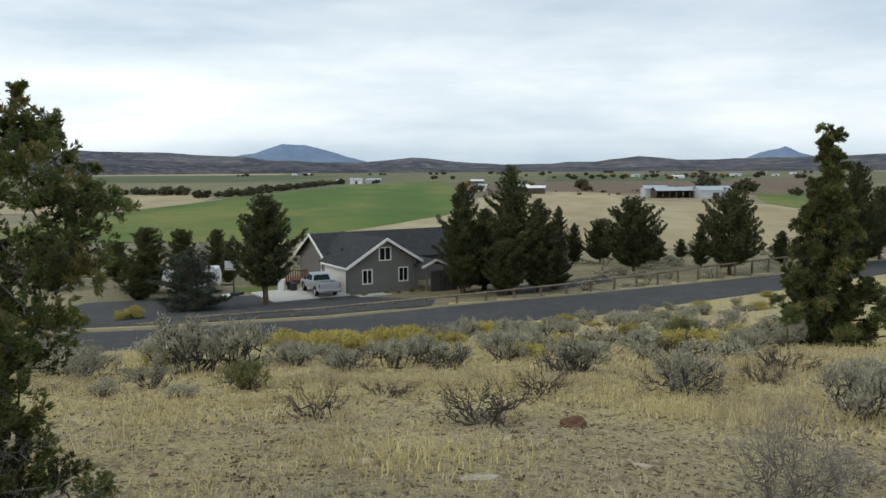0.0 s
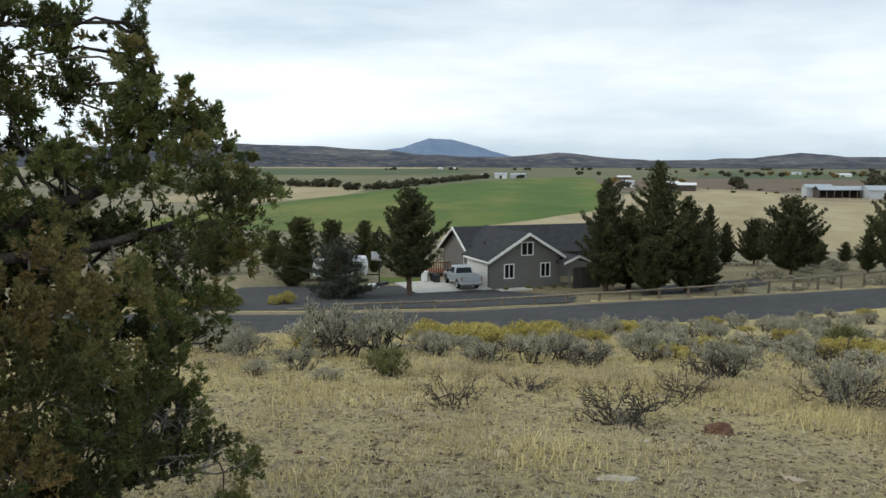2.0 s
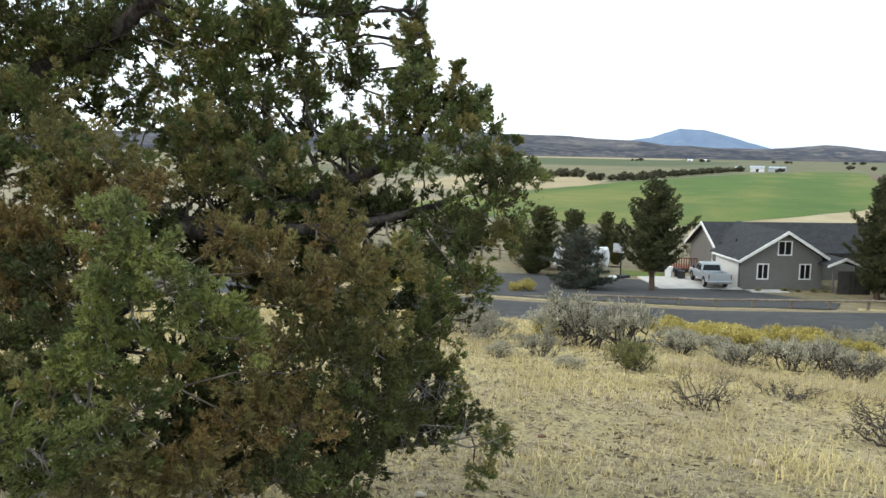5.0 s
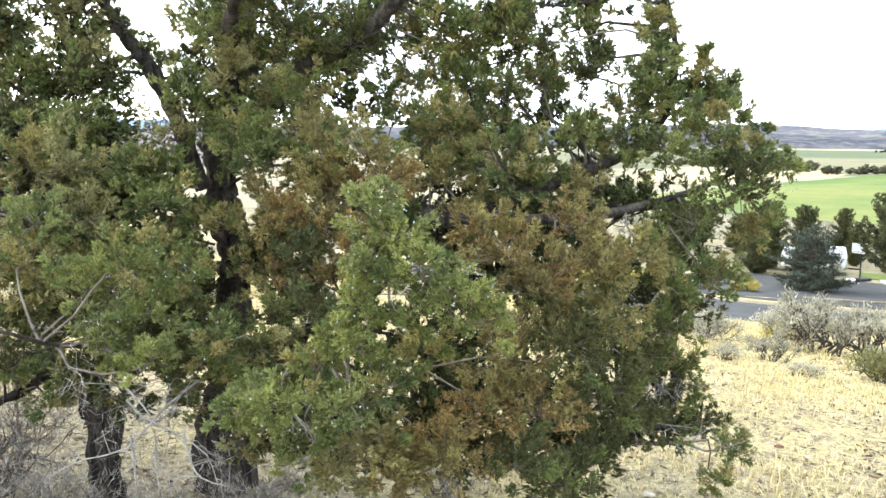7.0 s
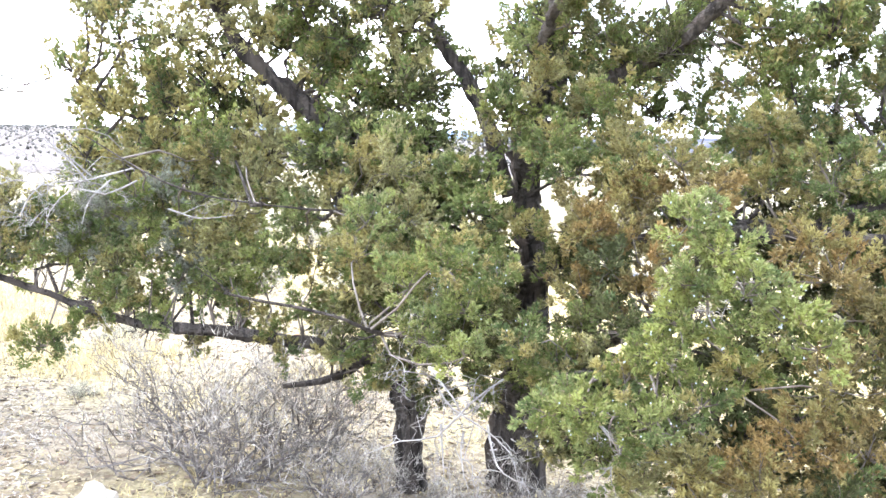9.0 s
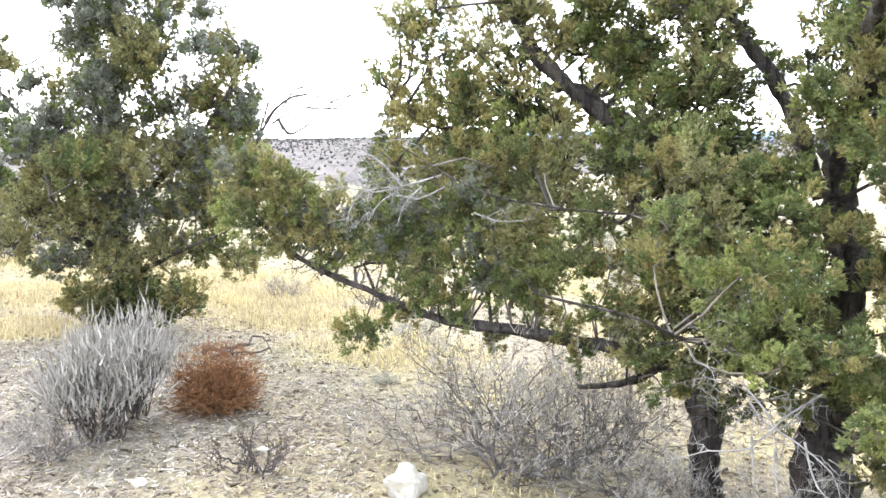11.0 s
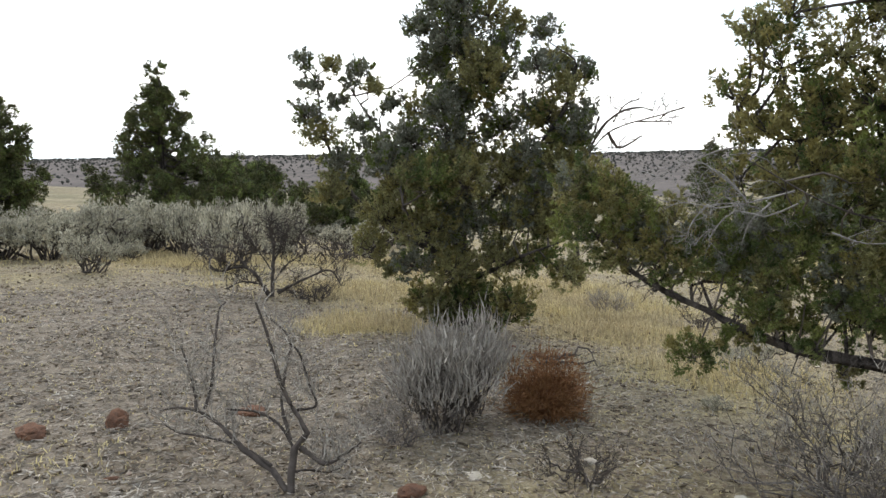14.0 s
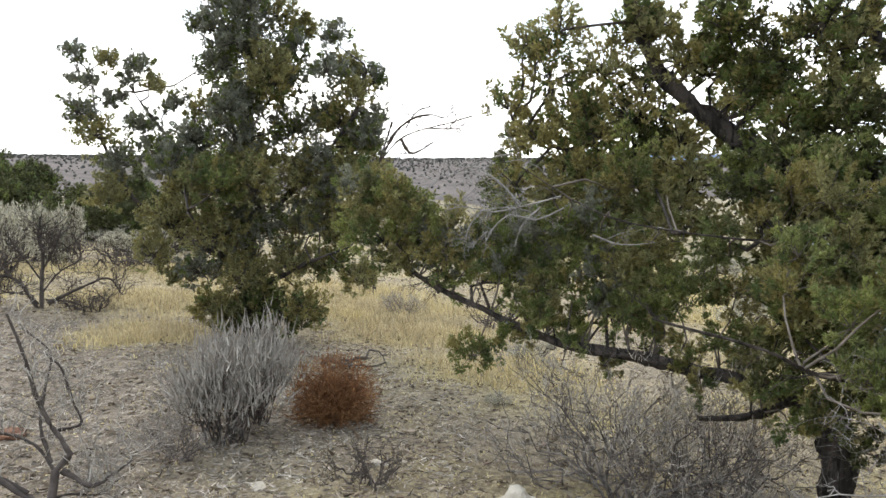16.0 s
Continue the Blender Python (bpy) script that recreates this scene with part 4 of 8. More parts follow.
# ---- the old juniper beside the viewer ----
SPRAY_RIGHT = [(-2.27, 3.78, 2.10, 0.08, 'l'), (-2.22, 3.73, 1.95, 0.09, 'b'), (-2.26, 3.72, 1.80, 0.10, 'g'), (-2.10, 4.18, 1.84, 0.07, 'g'), (-2.09, 4.20, 1.70, 0.08, 'b'), (-1.95, 4.28, 1.62, 0.05, 'g'), (-1.97, 4.16, 1.50, 0.12, 'g'), (-1.80, 4.20, 1.45, 0.09, 'b'), (-1.94, 4.03, 1.33, 0.18, 'd'), (-2.05, 3.88, 1.61, 0.13, 'g'), (-2.21, 3.80, 1.54, 0.14, 'b'), (-2.40, 3.68, 1.70, 0.11, 'g'), (-2.34, 3.72, 1.48, 0.14, 'd'), (-2.03, 3.76, 1.20, 0.17, 'd'), (-1.87, 4.05, 1.15, 0.10, 'o'), (-1.92, 3.77, 0.95, 0.12, 'g'), (-2.57, 3.57, 1.62, 0.10, 'b')]
CANOPY = [(-2.65, 3.72, 2.13, 0.16, 'g'), (-2.98, 3.46, 2.11, 0.16, 'g'), (-2.61, 3.76, 2.00, 0.08, 'd'), (-3.19, 3.27, 2.11, 0.18, 'g'), (-3.04, 3.32, 1.83, 0.13, 'g'), (-3.77, 2.94, 1.98, 0.20, 'g'), (-3.81, 2.75, 1.77, 0.16, 'g'), (-3.97, 2.66, 1.97, 0.17, 'g'), (-4.14, 2.54, 2.17, 0.17, 'g'), (-4.03, 2.39, 1.71, 0.15, 'g'), (-2.80, 3.59, 2.24, 0.13, 'g'), (-2.58, 3.75, 2.24, 0.12, 'd'), (-3.48, 3.23, 2.27, 0.14, 'g')]
CENTRE = [(-3.11, 3.12, 1.68, 0.14, 'g'), (-2.72, 3.21, 1.43, 0.15, 'g'), (-3.01, 2.63, 1.51, 0.14, 'o'), (-3.85, 2.50, 1.53, 0.15, 'g'), (-3.39, 2.64, 1.57, 0.14, 'o'), (-3.51, 2.47, 1.47, 0.14, 'g'), (-2.63, 3.40, 1.37, 0.12, 'g'), (-2.48, 3.50, 1.32, 0.11, 'o'), (-3.21, 2.54, 1.37, 0.12, 'r'), (-3.23, 2.33, 1.21, 0.11, 'r'), (-3.53, 2.37, 0.99, 0.10, 'o')]
FRONT = [(-2.32, 2.04, 1.35, 0.09, 'b'), (-2.22, 2.07, 1.26, 0.10, 'b'), (-2.15, 2.12, 1.13, 0.10, 'b'), (-2.07, 2.24, 1.06, 0.10, 'b'), (-2.28, 2.05, 1.15, 0.10, 'b'), (-2.03, 2.32, 0.97, 0.08, 'b'), (-2.18, 2.12, 1.00, 0.08, 'g'), (-2.34, 2.03, 1.02, 0.10, 'b'), (-2.39, 2.00, 0.89, 0.10, 'b'), (-2.43, 2.24, 1.42, 0.08, 'r'), (-2.47, 1.93, 0.79, 0.09, 'g'), (-2.35, 1.94, 0.67, 0.10, 'b'), (-2.30, 2.12, 0.73, 0.10, 'g'), (-2.56, 1.83, 0.67, 0.10, 'b'), (-2.70, 1.78, 0.63, 0.09, 'b'), (-2.23, 2.24, 0.84, 0.09, 'o'), (-2.30, 2.09, 0.53, 0.09, 'o'), (-2.45, 1.91, 0.54, 0.06, 'b')]
# low sprays marked d carry the shade under the crown in their colour
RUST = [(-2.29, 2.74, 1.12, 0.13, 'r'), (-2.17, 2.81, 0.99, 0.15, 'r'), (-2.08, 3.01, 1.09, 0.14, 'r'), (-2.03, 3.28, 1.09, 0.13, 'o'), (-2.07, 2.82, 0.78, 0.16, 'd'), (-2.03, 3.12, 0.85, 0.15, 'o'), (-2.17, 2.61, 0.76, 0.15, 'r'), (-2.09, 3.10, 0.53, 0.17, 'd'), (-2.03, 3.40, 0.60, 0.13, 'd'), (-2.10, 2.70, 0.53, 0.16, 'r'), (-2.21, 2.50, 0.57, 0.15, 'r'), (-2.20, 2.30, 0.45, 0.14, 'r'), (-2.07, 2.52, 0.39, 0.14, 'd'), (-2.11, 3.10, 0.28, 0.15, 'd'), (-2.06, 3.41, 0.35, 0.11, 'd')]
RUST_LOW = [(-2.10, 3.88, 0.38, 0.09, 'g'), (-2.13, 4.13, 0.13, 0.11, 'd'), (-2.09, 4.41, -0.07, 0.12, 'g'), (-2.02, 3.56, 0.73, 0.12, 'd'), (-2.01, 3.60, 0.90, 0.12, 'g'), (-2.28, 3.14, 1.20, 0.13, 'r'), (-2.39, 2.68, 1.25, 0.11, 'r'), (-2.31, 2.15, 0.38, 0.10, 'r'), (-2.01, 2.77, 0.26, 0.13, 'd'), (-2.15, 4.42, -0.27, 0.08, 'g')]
LEFT_SPRAYS = [(-3.34, 1.69, 1.07, 0.13, 'g'), (-3.28, 1.75, 0.89, 0.13, 'b'), (-3.48, 1.57, 0.97, 0.13, 'b'), (-3.40, 1.64, 0.75, 0.13, 'b'), (-3.32, 1.92, 0.99, 0.11, 'g'), (-3.05, 1.88, 0.77, 0.10, 'g'), (-3.76, 1.44, 1.07, 0.13, 'o'), (-3.95, 1.56, 1.20, 0.14, 'b'), (-4.11, 1.75, 1.44, 0.16, 'l'), (-4.26, 1.64, 1.51, 0.13, 'o'), (-4.12, 1.98, 1.35, 0.16, 'b'), (-3.97, 1.78, 1.19, 0.13, 'l'), (-4.03, 2.17, 1.37, 0.13, 'g'), (-3.96, 2.27, 1.15, 0.12, 'g'), (-3.15, 1.68, 0.74, 0.09, 'b')]
INNER = [(-3.97, 1.81, 1.08, 0.14, 'o'), (-3.79, 1.83, 0.77, 0.14, 'b'), (-3.75, 2.01, 1.01, 0.14, 'g'), (-3.58, 2.05, 0.85, 0.12, 'l'), (-4.09, 2.09, 1.37, 0.15, 'g'), (-4.10, 2.29, 1.64, 0.15, 'l'), (-4.04, 2.38, 1.82, 0.13, 'b'), (-3.85, 2.48, 1.90, 0.13, 'l'), (-3.96, 2.46, 2.10, 0.13, 'b'), (-3.44, 2.00, 0.67, 0.10, 'l'), (-3.26, 2.08, 0.63, 0.11, 'b'), (-3.00, 2.12, 0.71, 0.11, 'l'), (-4.00, 1.62, 0.40, 0.10, 'g'), (-4.27, 1.54, 0.46, 0.10, 'l')]
INNER_LEFT = [(-4.38, 1.96, 1.63, 0.14, 'b'), (-4.30, 1.86, 1.36, 0.13, 'l'), (-4.50, 1.62, 1.36, 0.15, 'o'), (-4.56, 1.39, 1.14, 0.14, 'b'), (-4.82, 1.24, 1.34, 0.16, 'l'), (-4.97, 1.06, 1.49, 0.16, 'o'), (-4.74, 1.57, 1.56, 0.14, 'b'), (-4.37, 1.64, 1.13, 0.13, 'l'), (-4.72, 1.12, 1.08, 0.14, 'o'), (-4.98, 0.90, 1.18, 0.15, 'b'), (-2.90, 2.00, 0.55, 0.10, 'b'), (-2.99, 1.96, 0.38, 0.09, 'l'), (-2.70, 2.02, 0.43, 0.11, 'b'), (-2.51, 2.05, 0.39, 0.11, 'l'), (-3.55, 2.74, 1.59, 0.13, 'o'), (-3.71, 2.69, 1.79, 0.13, 'l')]
UPPER = [(-4.06, 2.60, 2.12, 0.16, 'd'), (-3.72, 2.74, 2.16, 0.15, 'd'), (-3.48, 2.93, 2.04, 0.15, 'd'), (-3.13, 3.33, 1.96, 0.13, 'g'), (-3.56, 2.68, 1.79, 0.14, 'g'), (-3.62, 2.42, 1.58, 0.14, 'g'), (-2.97, 3.09, 1.65, 0.12, 'o'), (-3.26, 2.59, 1.49, 0.13, 'o'), (-3.38, 2.40, 1.29, 0.12, 'r'), (-3.66, 2.30, 1.18, 0.11, 'o'), (-2.70, 3.34, 1.52, 0.12, 'g'), (-3.28, 2.02, 0.79, 0.13, 'd'), (-3.00, 2.03, 0.66, 0.12, 'g')]
LOW_BRANCH = [(-5.33, -0.48, 1.39, 0.16, 'l'), (-5.24, -0.27, 1.38, 0.14, 'o'), (-5.30, -0.55, 1.14, 0.15, 'b'), (-5.22, -0.28, 1.09, 0.15, 'l'), (-5.12, -0.01, 1.08, 0.18, 'o'), (-5.09, 0.52, 1.01, 0.18, 'b'), (-4.96, 0.44, 0.78, 0.13, 'b'), (-4.80, 1.00, 1.04, 0.17, 'l'), (-4.62, 1.25, 0.93, 0.16, 'b'), (-4.73, 1.12, 0.72, 0.11, 'o'), (-5.12, 0.15, 0.47, 0.13, 'g'), (-4.52, 1.44, 0.71, 0.11, 'g')]
BACK_LEFT = [(-5.52, 0.38, 1.96, 0.16, 'o'), (-5.58, 0.46, 2.34, 0.14, 'l'), (-5.48, 0.64, 2.14, 0.19, 'o'), (-5.44, 0.67, 2.42, 0.17, 'l'), (-5.37, 0.84, 1.82, 0.18, 'o'), (-5.43, 0.94, 2.17, 0.20, 'l'), (-5.42, 0.56, 1.75, 0.17, 'o'), (-5.29, 0.79, 1.54, 0.19, 'o'), (-5.13, 1.07, 1.57, 0.19, 'b'), (-5.30, 0.65, 1.42, 0.16, 'l'), (-5.15, 0.94, 1.32, 0.19, 'o'), (-4.99, 1.18, 1.31, 0.18, 'b'), (-4.95, 1.37, 1.49, 0.18, 'l'), (-4.82, 1.41, 1.22, 0.17, 'o'), (-5.22, 1.09, 1.88, 0.18, 'o'), (-5.06, 1.33, 1.72, 0.14, 'l')]
BACK_MID = [(-4.67, 1.57, 1.46, 0.15, 'b'), (-4.53, 1.62, 1.24, 0.16, 'l'), (-4.37, 1.76, 1.35, 0.16, 'o'), (-4.32, 1.88, 1.53, 0.13, 'b'), (-4.15, 1.72, 1.09, 0.15, 'l'), (-4.05, 1.61, 0.86, 0.14, 'l'), (-4.17, 1.94, 1.25, 0.12, 'o'), (-5.13, 1.34, 2.20, 0.17, 'l'), (-5.04, 1.62, 2.21, 0.15, 'g'), (-5.14, 1.20, 2.38, 0.16, 'l'), (-4.88, 1.80, 2.05, 0.13, 'g'), (-4.66, 2.06, 1.98, 0.20, 'l'), (-4.68, 1.82, 1.77, 0.14, 'g'), (-4.81, 1.89, 2.30, 0.14, 'l'), (-4.95, 1.66, 1.88, 0.10, 'g'), (-4.62, 2.09, 2.22, 0.12, 'l')]
# sprays marked d put the crown's inner shade into the leaf colour
SHADE_SIDE = [(-3.30, 3.41, 1.19, 0.17, 'd'), (-3.33, 3.64, 1.02, 0.18, 'd'), (-3.14, 3.24, 0.98, 0.16, 'd'), (-3.15, 3.62, 0.79, 0.16, 'd'), (-3.09, 3.23, 0.72, 0.16, 'd'), (-2.96, 2.99, 0.54, 0.17, 'd'), (-2.95, 3.31, 0.55, 0.16, 'g'), (-2.85, 3.02, 0.34, 0.17, 'd'), (-2.81, 3.35, 0.33, 0.15, 'd'), (-3.07, 3.88, 1.11, 0.18, 'd'), (-3.03, 3.86, 0.87, 0.16, 'd'), (-3.32, 3.55, 1.37, 0.17, 'd'), (-3.18, 3.81, 1.29, 0.16, 'd'), (-2.83, 3.86, 0.70, 0.14, 'd'), (-3.14, 3.68, 2.23, 0.17, 'd')]
UPPER_RIGHT = [(-5.01, 1.57, 2.41, 0.17, 'd'), (-4.66, 1.95, 2.35, 0.17, 'd'), (-4.92, 1.68, 2.03, 0.14, 'g'), (-4.48, 2.00, 1.82, 0.16, 'd'), (-4.50, 1.97, 1.53, 0.14, 'g'), (-5.08, 1.47, 2.20, 0.12, 'o')]
FORK = [(-4.04, 1.90, 0.54, 0.11, 'l'), (-4.51, 1.62, 0.64, 0.13, 'l'), (-3.88, 2.00, 0.56, 0.11, 'l'), (-3.96, 2.14, 0.71, 0.12, 'b'), (-4.04, 2.04, 0.85, 0.12, 'l'), (-3.78, 2.14, 0.49, 0.10, 'g'), (-4.93, 1.22, 0.59, 0.12, 'g'), (-5.14, 0.70, 0.66, 0.12, 'g'), (-4.60, 1.52, 0.92, 0.13, 'o'), (-3.84, 2.30, 0.60, 0.09, 'l')]
BACK_FILL = [(-5.71, 0.44, 1.47, 0.19, 'o'), (-5.66, 0.74, 1.30, 0.21, 'b'), (-5.52, 1.00, 1.44, 0.20, 'l'), (-5.35, 1.24, 1.25, 0.20, 'o'), (-5.67, 0.58, 1.12, 0.19, 'b'), (-5.52, 0.88, 1.03, 0.20, 'l'), (-5.66, 0.41, 0.87, 0.17, 'g'), (-5.34, 1.01, 0.69, 0.18, 'd'), (-5.81, 0.18, 1.07, 0.17, 'o'), (-5.79, -0.00, 0.84, 0.16, 'g'), (-5.36, 1.25, 1.70, 0.20, 'd'), (-5.66, 0.82, 1.71, 0.17, 'g')]
CANOPY_MORE = [(-3.52, 3.04, 2.12, 0.11, 'g'), (-3.25, 3.20, 1.87, 0.11, 'o'), (-3.08, 3.32, 2.12, 0.11, 'g'), (-2.88, 3.40, 1.78, 0.11, 'g'), (-2.76, 3.46, 2.05, 0.11, 'd'), (-3.43, 3.17, 1.68, 0.11, 'g'), (-2.98, 3.32, 1.63, 0.10, 'o'), (-3.38, 3.23, 2.10, 0.13, 'g'), (-3.16, 3.33, 1.90, 0.12, 'g'), (-2.95, 3.40, 1.67, 0.11, 'g'), (-3.18, 3.19, 1.56, 0.11, 'o'), (-2.82, 3.64, 1.84, 0.11, 'g'), (-3.48, 3.16, 1.82, 0.12, 'g'), (-2.58, 3.69, 1.64, 0.10, 'g'), (-3.52, 3.06, 2.15, 0.11, 'd'), (-3.04, 3.54, 2.16, 0.11, 'd')]
SHADE_BACK = [(-2.97, 3.71, 1.24, 0.14, 'd'), (-2.81, 3.56, 1.07, 0.14, 'g'), (-2.69, 3.35, 0.83, 0.13, 'd'), (-2.89, 3.60, 0.51, 0.14, 'd'), (-2.62, 3.28, 0.39, 0.13, 'g'), (-2.71, 3.84, 1.29, 0.14, 'g'), (-2.64, 3.60, 1.05, 0.13, 'd'), (-2.66, 3.60, 0.77, 0.14, 'd'), (-2.60, 3.61, 0.60, 0.14, 'g'), (-2.46, 3.31, 0.38, 0.13, 'd'), (-2.43, 3.66, 1.25, 0.13, 'd'), (-2.56, 3.89, 0.97, 0.14, 'd'), (-2.42, 3.68, 0.80, 0.13, 'g'), (-2.53, 3.76, 0.47, 0.14, 'd'), (-2.41, 3.55, 0.35, 0.13, 'd'), (-2.36, 3.90, 1.24, 0.14, 'd'), (-2.28, 3.90, 1.00, 0.14, 'g'), (-2.30, 3.83, 0.78, 0.13, 'd')]
SHADE_LOW = [(-2.22, 3.66, 0.52, 0.13, 'd'), (-2.25, 3.77, 0.27, 0.14, 'g'), (-2.23, 4.11, 0.93, 0.14, 'd'), (-2.19, 3.98, 0.72, 0.14, 'd'), (-2.13, 3.79, 0.48, 0.13, 'g'), (-2.14, 3.77, 0.20, 0.14, 'd')]
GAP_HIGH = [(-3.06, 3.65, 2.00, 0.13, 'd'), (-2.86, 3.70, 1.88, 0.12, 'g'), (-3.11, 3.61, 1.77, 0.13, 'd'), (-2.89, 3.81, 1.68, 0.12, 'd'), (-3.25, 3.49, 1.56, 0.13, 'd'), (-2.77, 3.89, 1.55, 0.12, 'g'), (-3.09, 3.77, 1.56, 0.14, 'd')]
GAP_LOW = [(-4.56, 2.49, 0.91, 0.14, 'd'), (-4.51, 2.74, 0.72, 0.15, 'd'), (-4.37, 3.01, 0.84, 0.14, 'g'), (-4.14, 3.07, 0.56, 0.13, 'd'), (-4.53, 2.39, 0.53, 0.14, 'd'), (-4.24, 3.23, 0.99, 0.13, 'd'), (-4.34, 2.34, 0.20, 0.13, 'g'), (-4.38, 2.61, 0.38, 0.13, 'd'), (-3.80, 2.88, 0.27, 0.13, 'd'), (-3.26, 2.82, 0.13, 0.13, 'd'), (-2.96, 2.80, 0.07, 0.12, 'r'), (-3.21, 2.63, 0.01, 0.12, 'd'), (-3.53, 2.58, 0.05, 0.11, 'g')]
GAP_LEFT = [(-5.55, 0.61, 2.32, 0.15, 'g'), (-5.55, 0.85, 1.98, 0.16, 'g'), (-5.72, 0.51, 1.78, 0.14, 'o'), (-5.37, 1.19, 2.05, 0.16, 'd'), (-5.33, 1.43, 1.73, 0.16, 'g'), (-5.17, 1.50, 2.12, 0.16, 'd'), (-5.35, 1.11, 2.40, 0.14, 'g'), (-5.52, 1.11, 1.60, 0.15, 'g')]
BRANCH_NEAR = [(-5.31, -0.55, 1.48, 0.12, 'k'), (-5.29, -0.41, 1.42, 0.14, 'b'), (-5.26, -0.28, 1.35, 0.13, 'l'), (-5.29, -0.48, 1.24, 0.13, 'g'), (-5.26, -0.31, 1.18, 0.12, 'b'), (-5.22, -0.14, 1.15, 0.14, 'k'), (-5.17, 0.02, 1.09, 0.14, 'k'), (-5.23, -0.15, 1.28, 0.13, 'b'), (-5.17, 0.05, 1.26, 0.12, 'l'), (-5.12, 0.20, 1.16, 0.11, 'g'), (-5.11, 0.18, 1.00, 0.14, 'b'), (-5.05, 0.35, 1.01, 0.13, 'k'), (-5.06, 0.35, 1.17, 0.12, 'k'), (-4.98, 0.52, 1.02, 0.12, 'b')]
BRANCH_FAR = [(-4.96, 0.53, 0.90, 0.14, 'l'), (-4.89, 0.69, 0.92, 0.13, 'g'), (-4.91, 0.69, 1.10, 0.12, 'b'), (-4.82, 0.84, 0.99, 0.12, 'k'), (-4.80, 0.84, 0.85, 0.11, 'k'), (-4.71, 0.98, 0.84, 0.13, 'b'), (-4.74, 0.98, 1.01, 0.12, 'l'), (-4.62, 1.11, 0.80, 0.12, 'g'), (-4.66, 1.09, 0.96, 0.11, 'b'), (-5.01, 0.49, 1.21, 0.14, 'k'), (-4.89, 0.76, 1.28, 0.13, 'k'), (-4.80, 0.91, 1.17, 0.12, 'b'), (-4.70, 1.07, 1.15, 0.11, 'l'), (-4.95, 0.63, 1.27, 0.11, 'g')]
RIGHT_END = [(-4.93, 1.54, 2.34, 0.15, 'g'), (-4.78, 1.74, 2.16, 0.13, 'd'), (-4.87, 1.98, 2.33, 0.17, 'o'), (-4.73, 2.11, 2.10, 0.15, 'd'), (-4.67, 1.80, 1.89, 0.13, 'g'), (-4.68, 2.04, 1.80, 0.17, 'd'), (-4.74, 2.26, 2.31, 0.15, 'g'), (-4.51, 2.16, 1.85, 0.13, 'd'), (-4.92, 1.68, 2.03, 0.17, 'o'), (-4.43, 2.11, 1.53, 0.15, 'd'), (-4.51, 1.95, 1.50, 0.13, 'g'), (-4.77, 1.85, 1.65, 0.17, 'd'), (-4.30, 2.10, 1.23, 0.15, 'g'), (-4.46, 2.02, 1.22, 0.13, 'd'), (-4.19, 2.02, 0.89, 0.17, 'o'), (-4.04, 1.99, 0.68, 0.15, 'd')]
FORE = [(-3.69, 1.80, 0.79, 0.11, 'g'), (-3.54, 1.86, 0.92, 0.11, 'g'), (-3.55, 2.02, 0.82, 0.11, 'g'), (-3.51, 1.91, 0.68, 0.10, 'd'), (-3.75, 1.90, 0.54, 0.10, 'd'), (-3.54, 2.05, 0.58, 0.10, 'd'), (-3.80, 1.80, 0.97, 0.11, 'g'), (-3.95, 1.73, 0.84, 0.10, 'd'), (-3.69, 1.99, 1.08, 0.11, 'g'), (-3.54, 2.05, 1.01, 0.11, 'g'), (-3.95, 1.94, 0.29, 0.09, 'd'), (-3.73, 2.11, 0.33, 0.09, 'g')]
MID_FILL = [(-3.25, 2.32, 0.94, 0.12, 'r'), (-3.10, 2.35, 1.06, 0.12, 'd'), (-3.02, 2.44, 0.95, 0.12, 'r'), (-3.30, 2.41, 1.16, 0.12, 'r'), (-3.52, 2.45, 1.02, 0.12, 'd'), (-3.12, 2.48, 1.20, 0.12, 'r'), (-2.96, 2.51, 1.10, 0.11, 'r'), (-3.23, 2.66, 1.38, 0.12, 'r'), (-3.40, 2.60, 1.35, 0.11, 'o'), (-3.07, 2.84, 1.42, 0.12, 'r'), (-2.96, 3.07, 1.40, 0.12, 'o'), (-2.80, 3.21, 1.26, 0.12, 'g'), (-2.95, 3.22, 1.50, 0.12, 'o'), (-3.08, 2.20, 0.83, 0.11, 'd'), (-2.91, 2.27, 0.84, 0.11, 'd')]
HIGH_FILL = [(-4.43, 2.82, 2.17, 0.17, 'd'), (-4.40, 3.05, 2.01, 0.17, 'g'), (-4.12, 3.11, 2.18, 0.16, 'd'), (-3.94, 3.20, 1.97, 0.16, 'g'), (-3.74, 3.28, 2.15, 0.15, 'd'), (-4.26, 3.09, 1.76, 0.17, 'g'), (-3.88, 3.27, 1.74, 0.15, 'd'), (-4.67, 3.00, 1.80, 0.17, 'g'), (-4.73, 2.89, 1.98, 0.17, 'd')]
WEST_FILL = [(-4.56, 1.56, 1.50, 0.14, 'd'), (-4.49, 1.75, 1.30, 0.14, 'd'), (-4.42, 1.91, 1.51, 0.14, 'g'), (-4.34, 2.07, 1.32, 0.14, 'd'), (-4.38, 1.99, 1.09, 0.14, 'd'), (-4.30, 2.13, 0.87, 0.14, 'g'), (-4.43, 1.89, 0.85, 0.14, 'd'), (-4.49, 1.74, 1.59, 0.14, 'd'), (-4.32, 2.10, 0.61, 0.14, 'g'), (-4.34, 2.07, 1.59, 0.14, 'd')]
